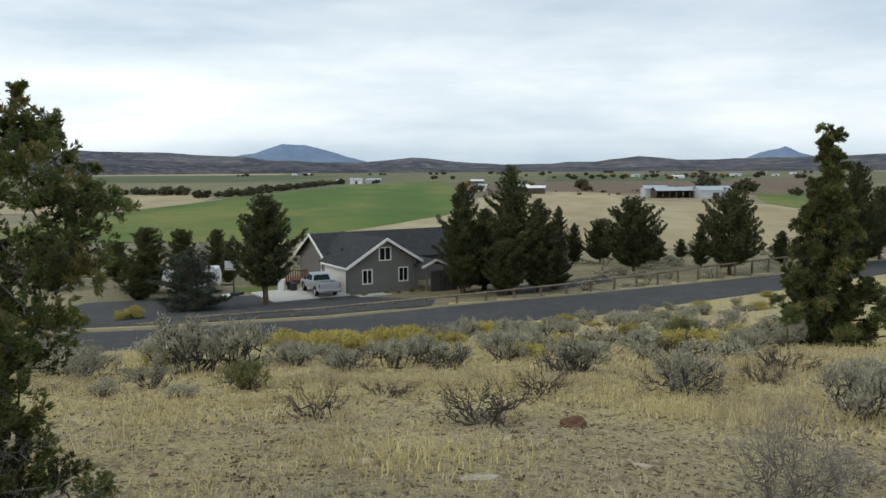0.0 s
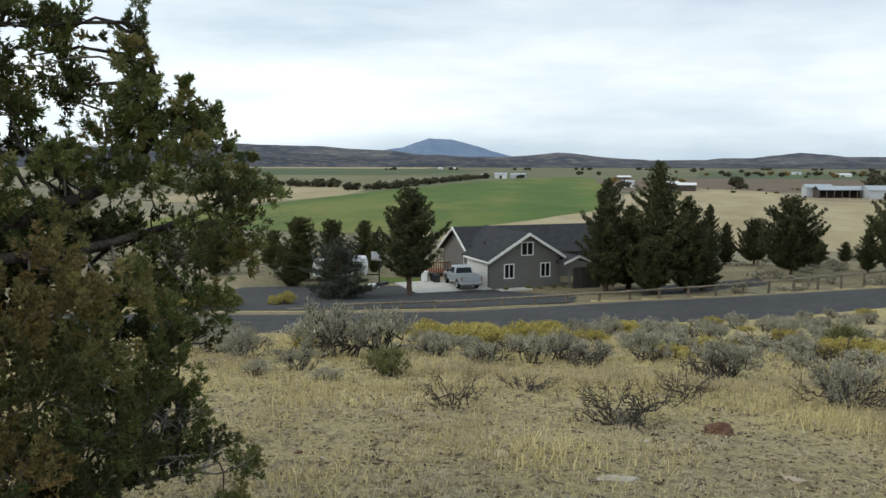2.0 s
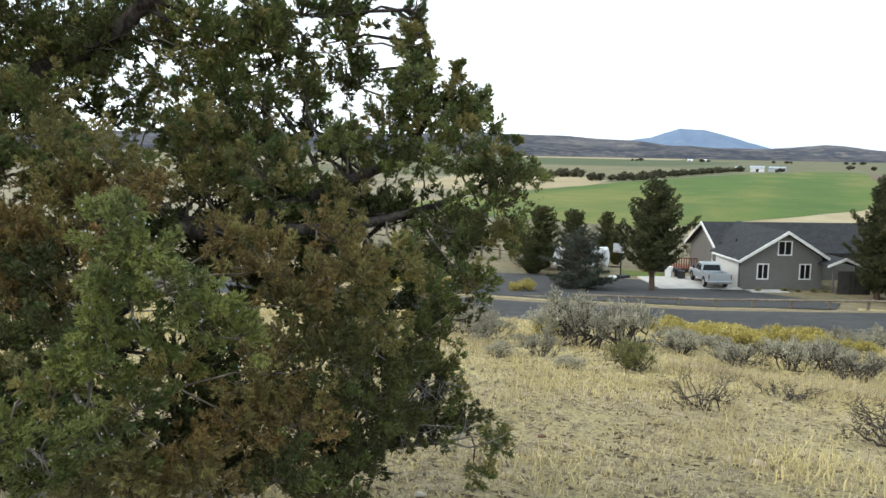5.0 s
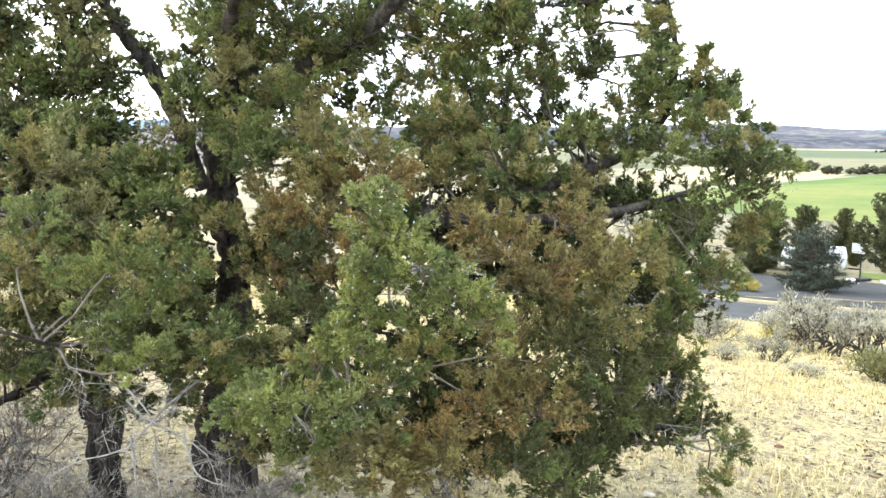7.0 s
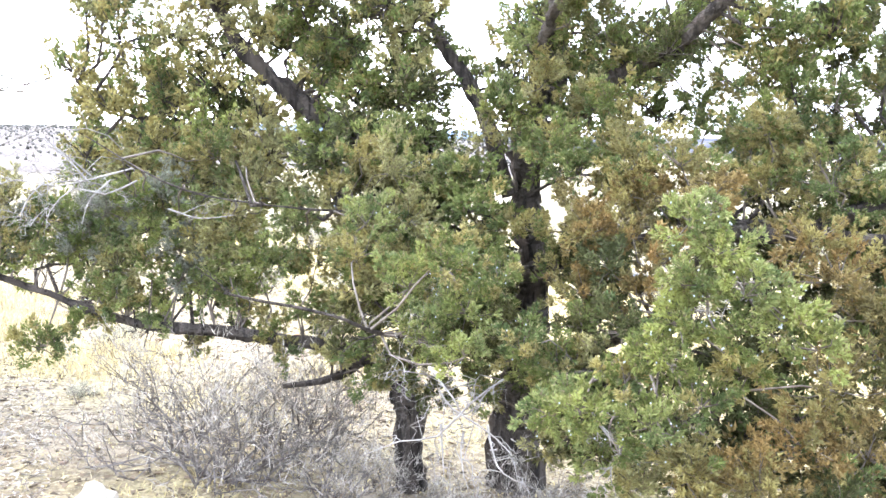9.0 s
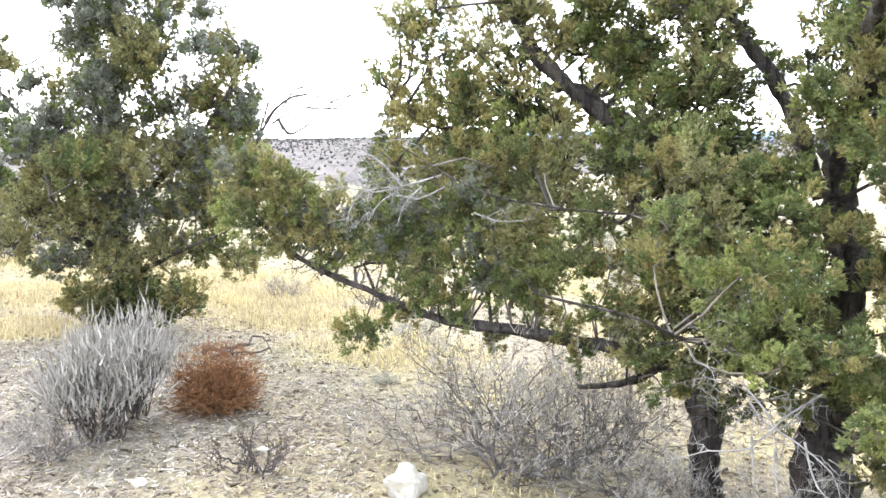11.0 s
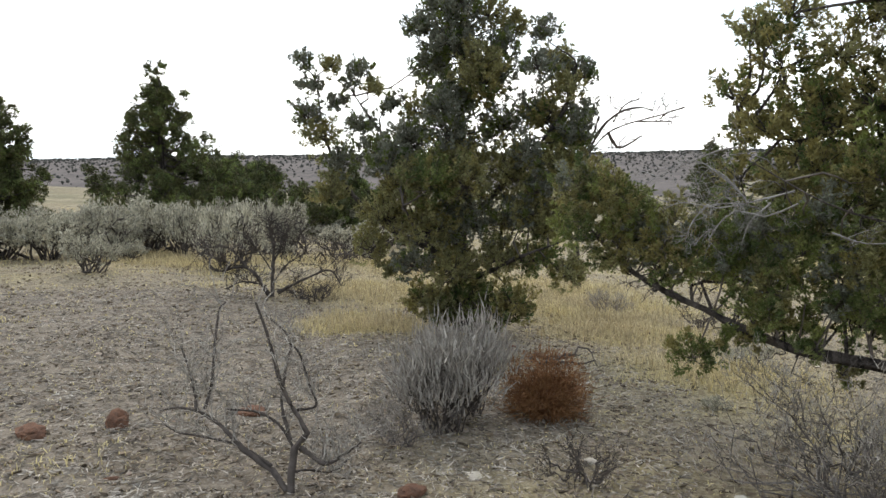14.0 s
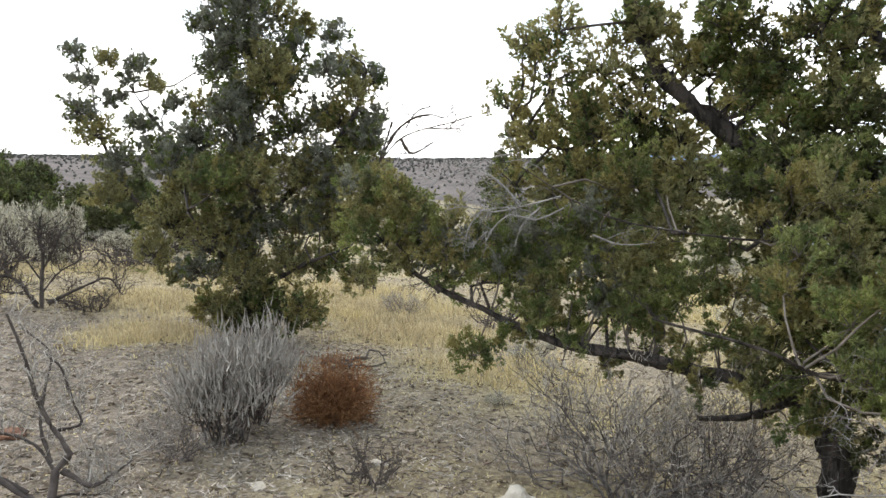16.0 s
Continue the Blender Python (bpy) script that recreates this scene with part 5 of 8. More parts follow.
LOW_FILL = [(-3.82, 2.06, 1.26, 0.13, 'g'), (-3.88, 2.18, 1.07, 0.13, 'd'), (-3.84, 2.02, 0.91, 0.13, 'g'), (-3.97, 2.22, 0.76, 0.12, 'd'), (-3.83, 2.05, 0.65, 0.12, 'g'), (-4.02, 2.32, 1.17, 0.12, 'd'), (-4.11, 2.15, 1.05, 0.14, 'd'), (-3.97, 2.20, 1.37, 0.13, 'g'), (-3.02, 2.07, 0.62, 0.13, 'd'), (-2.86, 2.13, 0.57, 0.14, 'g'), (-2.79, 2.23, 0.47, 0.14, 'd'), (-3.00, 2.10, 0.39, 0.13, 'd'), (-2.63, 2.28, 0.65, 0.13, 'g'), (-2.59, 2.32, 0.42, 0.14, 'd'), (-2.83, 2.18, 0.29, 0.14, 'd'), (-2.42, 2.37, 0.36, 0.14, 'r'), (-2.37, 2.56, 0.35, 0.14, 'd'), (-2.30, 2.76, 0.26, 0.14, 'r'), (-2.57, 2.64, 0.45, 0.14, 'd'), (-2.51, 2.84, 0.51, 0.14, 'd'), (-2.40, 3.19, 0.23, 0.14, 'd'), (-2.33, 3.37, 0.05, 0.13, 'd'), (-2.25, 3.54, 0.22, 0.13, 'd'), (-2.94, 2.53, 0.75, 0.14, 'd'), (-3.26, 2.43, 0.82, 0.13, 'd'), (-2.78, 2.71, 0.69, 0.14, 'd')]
jr = np.random.default_rng(7)
old = thing("juniper_tree", -4.11, 2.5, 0, "old juniper with several trunks and green to rusty foliage", "tree")
old.matrix_basis = Matrix.Identity(4)
TRUNK = spline([(-4.10, 2.50, -0.45), (-4.17, 2.60, 0.17), (-4.23, 2.65, 0.62), (-4.24, 2.67, 0.98), (-4.32, 2.67, 1.29), (-4.30, 2.73, 1.62), (-4.24, 2.78, 2.03), (-4.17, 2.76, 2.56), (-4.07, 2.8, 3.3), (-4.0, 2.9, 4.0)], 40)
SIDE_TRUNK = spline([(-4.26, 1.98, -0.45), (-4.29, 1.96, -0.12), (-4.33, 1.95, 0.25), (-4.33, 1.89, 0.41), (-4.49, 1.53, 0.50), (-4.69, 1.11, 0.56), (-4.90, 0.67, 0.60), (-5.07, 0.25, 0.75), (-5.21, -0.18, 0.94), (-5.32, -0.48, 1.22)], 40)
OLD_LIMBS = [
    spline([(-4.43, 2.47, 1.31), (-4.83, 1.89, 1.59), (-5.03, 1.61, 1.79), (-5.13, 1.37, 2.01), (-5.20, 1.19, 2.24), (-5.17, 1.0, 2.7), (-5.3, 0.9, 3.2)], 24),
    spline([(-4.36, 2.60, 1.30), (-4.56, 2.44, 1.89), (-4.71, 2.31, 2.19), (-4.81, 2.24, 2.45), (-4.9, 2.1, 3.0)], 20),
    spline([(-4.27, 2.70, 1.55), (-3.82, 2.85, 1.89), (-3.57, 2.98, 2.05), (-3.33, 3.06, 2.21), (-3.1, 3.2, 2.5), (-2.9, 3.3, 2.9)], 22),
    spline([(-4.25, 2.66, 0.85), (-3.9, 2.72, 1.0), (-3.29, 3.05, 1.21), (-2.89, 3.17, 1.20), (-2.6, 3.54, 1.39), (-2.44, 3.78, 1.5), (-2.26, 3.88, 1.72), (-2.20, 3.84, 1.97), (-2.24, 3.82, 2.22)], 32),
    spline([(-4.22, 2.68, 0.9), (-3.6, 2.9, 1.1), (-3.1, 3.11, 1.22), (-2.48, 3.37, 1.22), (-2.15, 3.82, 1.32), (-1.95, 4.15, 1.48)], 24),
    spline([(-4.18, 2.58, 0.10), (-3.83, 2.6, 0.42), (-3.28, 2.59, 0.72), (-2.69, 2.42, 1.0), (-2.3, 2.1, 1.15)], 20),
    spline([(-4.15, 2.55, 0.0), (-3.5, 2.4, 0.3), (-2.9, 2.25, 0.66), (-2.46, 2.13, 1.04), (-2.32, 2.11, 1.29)], 20),
    spline([(-4.14, 2.60, 0.05), (-3.4, 2.9, 0.25), (-2.8, 3.0, 0.3), (-2.3, 3.4, 0.2), (-2.1, 3.9, 0.1)], 20),
    spline([(-4.26, 2.60, 1.0), (-4.4, 2.0, 1.2), (-4.3, 1.4, 1.25), (-4.4, 0.8, 1.35), (-4.9, 0.4, 1.6)], 20),
    spline([(-5.01, 1.68, 1.76), (-5.16, 1.45, 1.95), (-5.37, 1.05, 1.85), (-5.42, 0.72, 1.71), (-5.5, 0.4, 1.9)], 18),
    spline([(-4.24, 2.62, 0.4), (-3.9, 2.0, 0.6), (-3.6, 1.5, 0.75), (-3.4, 1.2, 0.9), (-3.5, 0.8, 1.0)], 18),
    spline([(-4.31, 1.72, 0.44), (-4.28, 1.5, 0.37), (-4.28, 1.24, 0.36)], 8),
    spline([(-4.3, 2.75, 1.7), (-3.9, 2.5, 2.1), (-3.6, 2.4, 2.3), (-3.3, 2.5, 2.5)], 14),
]
RADII = [[0.055, 0.045, 0.022], [0.042, 0.032, 0.015], [0.05, 0.038, 0.018], [0.045, 0.034, 0.006], [0.04, 0.03, 0.008], [0.045, 0.03, 0.010], [0.04, 0.025, 0.008], [0.04, 0.025, 0.01], [0.009, 0.006, 0.003], [0.03, 0.02, 0.006], [0.012, 0.008, 0.004], [0.022, 0.018, 0.010], [0.045, 0.03, 0.012]]
wood("trunk", [gnarled(TRUNK, [0.14, 0.10, 0.085, 0.085, 0.085, 0.07, 0.055, 0.03], jr, 14)], M_BARK, old, "ridged dark trunk")
wood("trunk", [gnarled(SIDE_TRUNK, [0.095, 0.075, 0.066, 0.036, 0.029, 0.023, 0.015, 0.008], jr, 12)], M_BARK, old, "leaning side trunk that turns into a long low branch")
tagged(wood("twig", side_twigs(SIDE_TRUNK[17:], jr, 0.07, 0.13, 0.0045) + side_twigs(TRUNK[14:26], jr, 0.12, 0.12, 0.005), M_BARK, old, "short dry twigs on the trunks"), kind="stuff")
for line, radii in zip(OLD_LIMBS, RADII):
    limb = wood("limb", [gnarled(line, radii, jr, 9)], M_BARK, old)
    tagged(wood("twig", side_twigs(line[2:], jr, 0.16, 0.10, 0.0045) + [tube(line[1:3], [0.005, 0.004], 3)], M_BARK, limb), kind="stuff")
ALL_SPRAYS = CANOPY + BACK_LEFT + BACK_MID
# the top of the crown, above the view
for k in range(26):
    a, u = k * 2.399, (k + 0.5) / 26
    reach = 1.9 * (1 - u) ** 0.7 * jr.uniform(0.5, 1.1)
    ALL_SPRAYS.append((-4.15 + math.cos(a) * reach, 2.6 + math.sin(a) * reach, 2.75 + 1.5 * u, jr.uniform(0.16, 0.24), "ggd"[k % 3]))
HOLD = [TRUNK[len(TRUNK) // 6:], SIDE_TRUNK[12:]] + OLD_LIMBS
# small sprays along the long low branch and the upper limbs
ALONG = []
for line, step, first, tones in ((SIDE_TRUNK, 0.13, 15, "gob"), (OLD_LIMBS[0], 0.24, 3, "og"), (OLD_LIMBS[1], 0.26, 4, "gd"), (OLD_LIMBS[2], 0.26, 3, "gd"), (OLD_LIMBS[9], 0.2, 2, "og"), (OLD_LIMBS[3][:24], 0.22, 4, "go"), (OLD_LIMBS[12], 0.22, 2, "gd")):
    for p, q in zip(line[first:-1], line[first + 1:]):
        for k in range(jr.poisson(np.linalg.norm(q - p) / step)):
            off = jr.normal(0, 0.075, 3)
            ALONG.append((*(p + off), jr.uniform(0.06, 0.10), tones[jr.integers(len(tones))]))
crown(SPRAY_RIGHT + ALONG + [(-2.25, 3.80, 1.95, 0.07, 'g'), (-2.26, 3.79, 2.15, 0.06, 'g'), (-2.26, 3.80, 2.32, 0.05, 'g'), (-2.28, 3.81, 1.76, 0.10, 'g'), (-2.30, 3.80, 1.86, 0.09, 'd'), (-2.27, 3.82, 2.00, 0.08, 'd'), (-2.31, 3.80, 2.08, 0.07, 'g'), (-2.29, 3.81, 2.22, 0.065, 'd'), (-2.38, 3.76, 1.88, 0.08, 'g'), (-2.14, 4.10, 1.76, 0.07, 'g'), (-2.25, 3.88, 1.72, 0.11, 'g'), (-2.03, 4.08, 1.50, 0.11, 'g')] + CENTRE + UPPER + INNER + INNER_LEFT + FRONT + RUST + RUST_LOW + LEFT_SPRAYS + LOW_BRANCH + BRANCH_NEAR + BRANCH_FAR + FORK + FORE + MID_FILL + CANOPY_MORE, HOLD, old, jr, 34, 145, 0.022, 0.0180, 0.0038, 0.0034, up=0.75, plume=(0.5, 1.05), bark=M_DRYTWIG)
# foliage on the far side of the crown
for x, y, z, r, tone in CANOPY + CENTRE + INNER_LEFT + LEFT_SPRAYS + BACK_LEFT + BACK_MID + RUST[:6]:
    if jr.random() < 0.28:
        away = np.array((x, y)) / math.hypot(x, y) * jr.uniform(0.5, 1.3)
        ALL_SPRAYS.append((x + away[0], y + away[1], z + jr.normal(0, 0.12), r * 1.15, "dgo"[jr.integers(3)]))
# dark sprays behind and in the gaps: inner shade given as leaf colour
crown(ALL_SPRAYS + GAP_HIGH + GAP_LOW + GAP_LEFT + SHADE_BACK + SHADE_LOW + SHADE_SIDE + UPPER_RIGHT + BACK_FILL + RIGHT_END + LOW_FILL + HIGH_FILL + WEST_FILL, HOLD, old, jr, 22, 64, 0.026, 0.028, 0.0075, up=0.75, plume=(0.5, 1.05))
# the low outer end of the crown, near the ground
SKIRT = [(-4.1, 1.49, 0.57, 0.08, 'd'), (-4.0, 1.62, 0.52, 0.09, 'g'), (-3.89, 1.68, 0.44, 0.09, 'g'), (-4.06, 1.67, 0.64, 0.11, 'd'), (-4.13, 1.65, 0.8, 0.12, 'd'), (-4.24, 1.58, 0.91, 0.11, 'g'), (-4.15, 1.67, 1.03, 0.12, 'd'), (-3.86, 1.75, 0.5, 0.10, 'd')]
crown(SKIRT, HOLD, old, jr, 30, 70, 0.024, 0.026, 0.0060, 0.0035, up=0.6, plume=(0.5, 1.05))
berries = np.concatenate([ball_points(9, jr, 0.7) * r * 1.25 + (x, y, z) for x, y, z, r, tone in FRONT + LEFT_SPRAYS + SPRAY_RIGHT + LOW_BRANCH if tone in "gb"])
V, F = spindles(berries, np.tile((0.0, 0.0, 1.0), (len(berries), 1)), 0.009, 0.0042, jr)
tagged(part("berry", soup("berry", V, F, M_BERRY), None, old, "pale blue juniper berries"), kind="stuff")
for line in ([(-3.23, 1.91, 0.60), (-3.19, 1.73, 0.53), (-3.17, 1.57, 0.42), (-3.18, 1.41, 0.42), (-3.22, 1.28, 0.37)],
             [(-3.26, 1.62, 0.58), (-3.22, 1.66, 0.51), (-3.10, 1.73, 0.46), (-2.97, 1.79, 0.39), (-2.92, 1.80, 0.29)],
             [(-3.38, 1.65, 0.62), (-3.23, 1.67, 0.55), (-3.18, 1.71, 0.49), (-3.16, 1.84, 0.63)],
             [(-3.22, 1.61, 0.45), (-3.18, 1.60, 0.35), (-3.14, 1.59, 0.24)],
             [(-3.13, 1.78, 0.45), (-3.05, 1.76, 0.37), (-2.96, 1.76, 0.31), (-2.85, 1.87, 0.26)],
             [(-2.62, 1.91, 0.65), (-2.55, 1.95, 0.56), (-2.49, 1.99, 0.52), (-2.53, 1.91, 0.46)],
             [(-3.17, 1.69, 0.42), (-3.15, 1.67, 0.35), (-3.10, 1.66, 0.25)],
             [(-5.32, 0.67, 1.26), (-5.34, 0.41, 1.35), (-5.35, 0.18, 1.32), (-5.34, 0.09, 1.22)],
             [(-5.34, 0.44, 1.38), (-5.35, 0.30, 1.51), (-5.35, 0.16, 1.60), (-5.35, -0.00, 1.55)],
             [(-5.34, 0.41, 1.35), (-5.34, 0.38, 1.26), (-5.33, 0.44, 1.13)],
             [(-2.26, 3.43, 0.65), (-2.22, 3.6, 0.7), (-2.16, 3.78, 0.76)],
             [(-2.27, 3.38, 0.69), (-2.19, 3.54, 0.56), (-2.06, 3.71, 0.38)],
             [(-2.34, 3.18, 0.45), (-2.24, 3.31, 0.42), (-2.16, 3.47, 0.32), (-1.99, 3.77, 0.24)],
             [(-2.21, 3.43, 0.54), (-2.18, 3.6, 0.58), (-2.09, 3.83, 0.55)],
             [(-2.16, 3.47, 0.33), (-2.12, 3.6, 0.4), (-2.11, 3.71, 0.45)],
             [(-4.77, 0.61, 1.44), (-4.8, 0.43, 1.39), (-4.84, 0.25, 1.35), (-4.88, 0.08, 1.38), (-4.91, -0.03, 1.34)],
             [(-4.71, 0.62, 1.38), (-4.75, 0.47, 1.31), (-4.79, 0.33, 1.34), (-4.79, 0.22, 1.23), (-4.78, 0.2, 1.15)],
             [(-4.92, 0.35, 1.67), (-4.96, 0.24, 1.65), (-5.0, 0.08, 1.58), (-5.02, -0.1, 1.5)],
             [(-4.8, 0.39, 1.38), (-4.82, 0.33, 1.46), (-4.85, 0.25, 1.54), (-4.9, 0.16, 1.57)],
             [(-4.51, 0.74, 1.25), (-4.52, 0.89, 1.2), (-4.43, 1.05, 1.22)], [(-4.78, 0.5, 1.38), (-4.77, 0.40, 1.28), (-4.77, 0.36, 1.16)], [(-4.86, 0.2, 1.37), (-4.83, 0.12, 1.28), (-4.82, 0.08, 1.17)]):
    bough = spline(line, 9)
    stick = wood("dead_bough", [tube(bough, [0.0055, 0.0038, 0.0015], 5)], M_DEADWOOD, old, "bare bleached dead bough")
    tagged(wood("twig", side_twigs(bough[1:], jr, 0.038, 0.11, 0.0023) + [tube(bough[:2], [0.004, 0.003], 3)], M_DEADWOOD, stick), kind="stuff")
for base, way, size in (((-3.45, 2.05, 0.52), (0.10, -0.75, -0.12), 0.42), ((-3.4, 1.9, 0.45), (0.2, -0.3, -0.5), 0.32), ((-3.5, 1.8, 0.5), (0.3, -0.4, 0.25), 0.35), ((-3.3, 2.0, 0.3), (0.25, 0.1, -0.5), 0.35), ((-2.9, 2.3, 0.5), (0.35, -0.1, -0.45), 0.3),
                        ((-5.28, 0.76, 1.35), (0.0, -0.7, 0.10), 0.45), ((-5.3, 0.6, 1.45), (0.05, -0.5, 0.35), 0.4), ((-5.25, 0.7, 1.3), (0.1, -0.6, -0.15), 0.4), ((-2.3, 3.6, 0.4), (0.35, 0.3, 0.1), 0.35), ((-2.25, 3.7, 0.2), (0.35, 0.5, -0.1), 0.4), ((-2.5, 3.4, 0.2), (0.4, 0.1, -0.1), 0.35), ((-3.0, 2.6, 0.9), (0.3, 0.4, 0.1), 0.3), ((-2.6, 3.0, 0.7), (0.5, 0.2, -0.2), 0.35)):
    wood("dead_twig", grow(base, way, size * 0.8, 0.0032, 4, jr, (2, 3), 0.55, 0.0, 4, 0.74, 0.15, None, 0.66), M_DEADWOOD, old, "bare bleached dead twig")
# a small upright spray at the outer edge of the crown
PINNACLE = [(-2.19, 4.07, 2.01, 0.05, 'g'), (-2.18, 4.06, 1.93, 0.06, 'o'), (-2.17, 4.06, 1.86, 0.07, 'g'), (-2.12, 4.07, 1.79, 0.07, 'b'), (-2.21, 4.04, 1.81, 0.07, 'd'), (-2.07, 4.08, 1.74, 0.06, 'g'), (-2.16, 4.05, 1.74, 0.08, 'g')]
crown(PINNACLE, [[q[:3] for q in SPRAY_RIGHT]], old, np.random.default_rng(77), 34, 145, 0.020, 0.0180, 0.0038, 0.0034, up=0.9, plume=(0.5, 1.05), bark=M_DRYTWIG)


# ---- a second juniper uphill ----
SECOND_TOP = [(-8.90, -2.05, 3.55, 0.25, 'k'), (-8.91, -2.27, 3.22, 0.21, 'k'), (-9.03, -1.80, 3.16, 0.23, 'l'), (-8.89, -2.52, 3.02, 0.19, 'k'), (-9.02, -2.12, 2.81, 0.28, 'k'), (-9.09, -1.57, 3.04, 0.17, 'l'), (-8.97, -2.42, 2.64, 0.21, 'k'), (-9.13, -1.77, 2.51, 0.27, 'k'), (-9.06, -1.20, 2.96, 0.16, 'k'), (-9.12, -1.09, 2.61, 0.20, 'l'), (-9.06, -0.81, 2.48, 0.18, 'k'), (-9.09, -0.81, 2.12, 0.17, 'k'), (-9.09, -0.96, 1.83, 0.21, 'l'), (-9.13, -1.33, 2.14, 0.22, 'k'), (-9.06, -2.19, 2.27, 0.28, 'k'), (-8.98, -2.56, 2.16, 0.20, 'l'), (-8.98, -2.88, 2.22, 0.15, 'k')]
SECOND_ARMS = [(-9.01, -3.28, 2.64, 0.14, 'k'), (-8.99, -3.11, 2.45, 0.13, 'l'), (-8.99, -3.37, 2.49, 0.11, 'k'), (-9.04, -3.96, 2.79, 0.12, 'k'), (-9.11, -3.90, 2.48, 0.15, 'k'), (-9.17, -3.67, 2.73, 0.12, 'l'), (-9.10, -3.97, 2.16, 0.18, 'k'), (-9.14, -3.60, 2.31, 0.13, 'k'), (-9.08, -3.80, 1.93, 0.22, 'l'), (-9.15, -3.34, 2.02, 0.20, 'k'), (-9.03, -3.10, 1.73, 0.23, 'k'), (-9.09, -3.53, 1.61, 0.23, 'k'), (-8.94, -3.62, 1.29, 0.20, 'l'), (-8.97, -2.62, 1.79, 0.28, 'k'), (-9.18, -1.71, 1.97, 0.30, 'k'), (-9.00, -2.12, 1.66, 0.33, 'l')]
SECOND_SKIRT = [(-8.25, -2.24, 1.43, 0.30, 'g'), (-8.36, -2.57, 1.31, 0.24, 'l'), (-8.33, -1.91, 1.37, 0.23, 'l'), (-8.82, -1.53, 1.47, 0.32, 'l'), (-8.97, -1.13, 1.41, 0.28, 'g'), (-8.57, -2.83, 1.00, 0.29, 'l'), (-8.51, -2.32, 0.89, 0.30, 'l'), (-8.72, -1.88, 0.94, 0.32, 'k'), (-8.82, -1.35, 1.00, 0.32, 'l'), (-8.87, -1.00, 1.00, 0.26, 'l'), (-8.58, -3.03, 0.70, 0.20, 'l'), (-8.52, -2.51, 0.53, 0.23, 'k'), (-8.62, -2.11, 0.47, 0.26, 'l'), (-8.74, -1.64, 0.58, 0.27, 'l'), (-8.80, -1.23, 0.58, 0.22, 'g'), (-8.72, -0.92, 0.42, 0.19, 'l'), (-8.63, -2.80, 0.45, 0.14, 'l'), (-8.63, -2.30, 0.13, 0.19, 'l'), (-8.73, -1.95, 0.21, 0.19, 'g')]
sr = np.random.default_rng(21)
SECOND_FILL = [(-8.55, -1.21, 2.54, 0.20, 'k'), (-8.67, -0.94, 2.32, 0.17, 'l'), (-8.89, -1.15, 2.05, 0.22, 'o'), (-8.85, -0.85, 1.88, 0.20, 'k'), (-8.59, -1.34, 1.70, 0.17, 'k'), (-8.77, -1.02, 1.58, 0.22, 'l'), (-8.82, -0.79, 1.47, 0.20, 'o'), (-8.63, -1.23, 1.30, 0.17, 'k'), (-8.56, -2.58, 1.86, 0.22, 'k'), (-8.30, -2.57, 1.41, 0.20, 'l'), (-8.45, -2.40, 1.01, 0.17, 'o'), (-8.41, -2.77, 1.58, 0.22, 'k'), (-8.69, -1.48, 1.00, 0.20, 'k'), (-8.79, -1.14, 0.88, 0.17, 'l'), (-8.73, -1.81, 2.38, 0.22, 'o'), (-8.81, -1.59, 2.79, 0.20, 'k'), (-8.46, -2.21, 2.19, 0.17, 'k'), (-8.67, -2.05, 1.58, 0.22, 'l')]
second = thing("juniper_tree", -8.95, -2.1, 0, "bushy grey-green juniper with upright side arms", "tree")
second.matrix_basis = Matrix.Identity(4)
S_TRUNK = spline([(-8.95, -2.1, -0.5), (-8.95, -2.1, 0.2), (-9.0, -2.15, 1.2), (-8.98, -2.1, 2.4), (-8.95, -2.05, 3.5), (-8.95, -2.0, 4.2)], 24)
S_LIMBS = [spline([(-8.95, -2.1, 0.5), (-9.1, -3.0, 0.9), (-9.3, -3.6, 1.4), (-9.35, -3.85, 2.0), (-9.4, -3.95, 2.6)], 16), spline([(-8.95, -2.1, 1.0), (-9.1, -2.7, 1.6), (-9.15, -3.1, 2.0), (-9.2, -3.4, 2.4)], 12),
           spline([(-8.95, -2.1, 0.9), (-8.85, -1.5, 1.5), (-8.8, -1.0, 2.1), (-8.85, -0.85, 2.6)], 12), spline([(-8.95, -2.1, 0.4), (-8.5, -2.4, 0.8), (-8.1, -2.5, 1.2)], 10), spline([(-8.95, -2.1, 0.3), (-8.6, -1.5, 0.6), (-8.5, -1.0, 0.8)], 10)]
wood("trunk", [gnarled(S_TRUNK, [0.15, 0.09, 0.05, 0.026, 0.01], sr, 12)], M_BARK, second)
for line in S_LIMBS:
    wood("limb", [gnarled(line, [0.04, 0.022, 0.008], sr, 7)], M_BARK, second)
# set-back copies, all in the dark tone: the crown's depth shaded by colour
back = [(x * 1.13, y * 1.13, 1.6 + (z - 1.6) * 1.1, r * 1.1, "d") for x, y, z, r, t in SECOND_TOP[::2] + SECOND_SKIRT[::2]]
SECOND_SKIRT += [(-8.75, -1.72, 0.0, 0.24, 'd'), (-8.7, -2.2, -0.05, 0.24, 'd'), (-8.6, -1.45, 0.12, 0.22, 'o'), (-8.65, -2.45, 0.1, 0.22, 'o')]


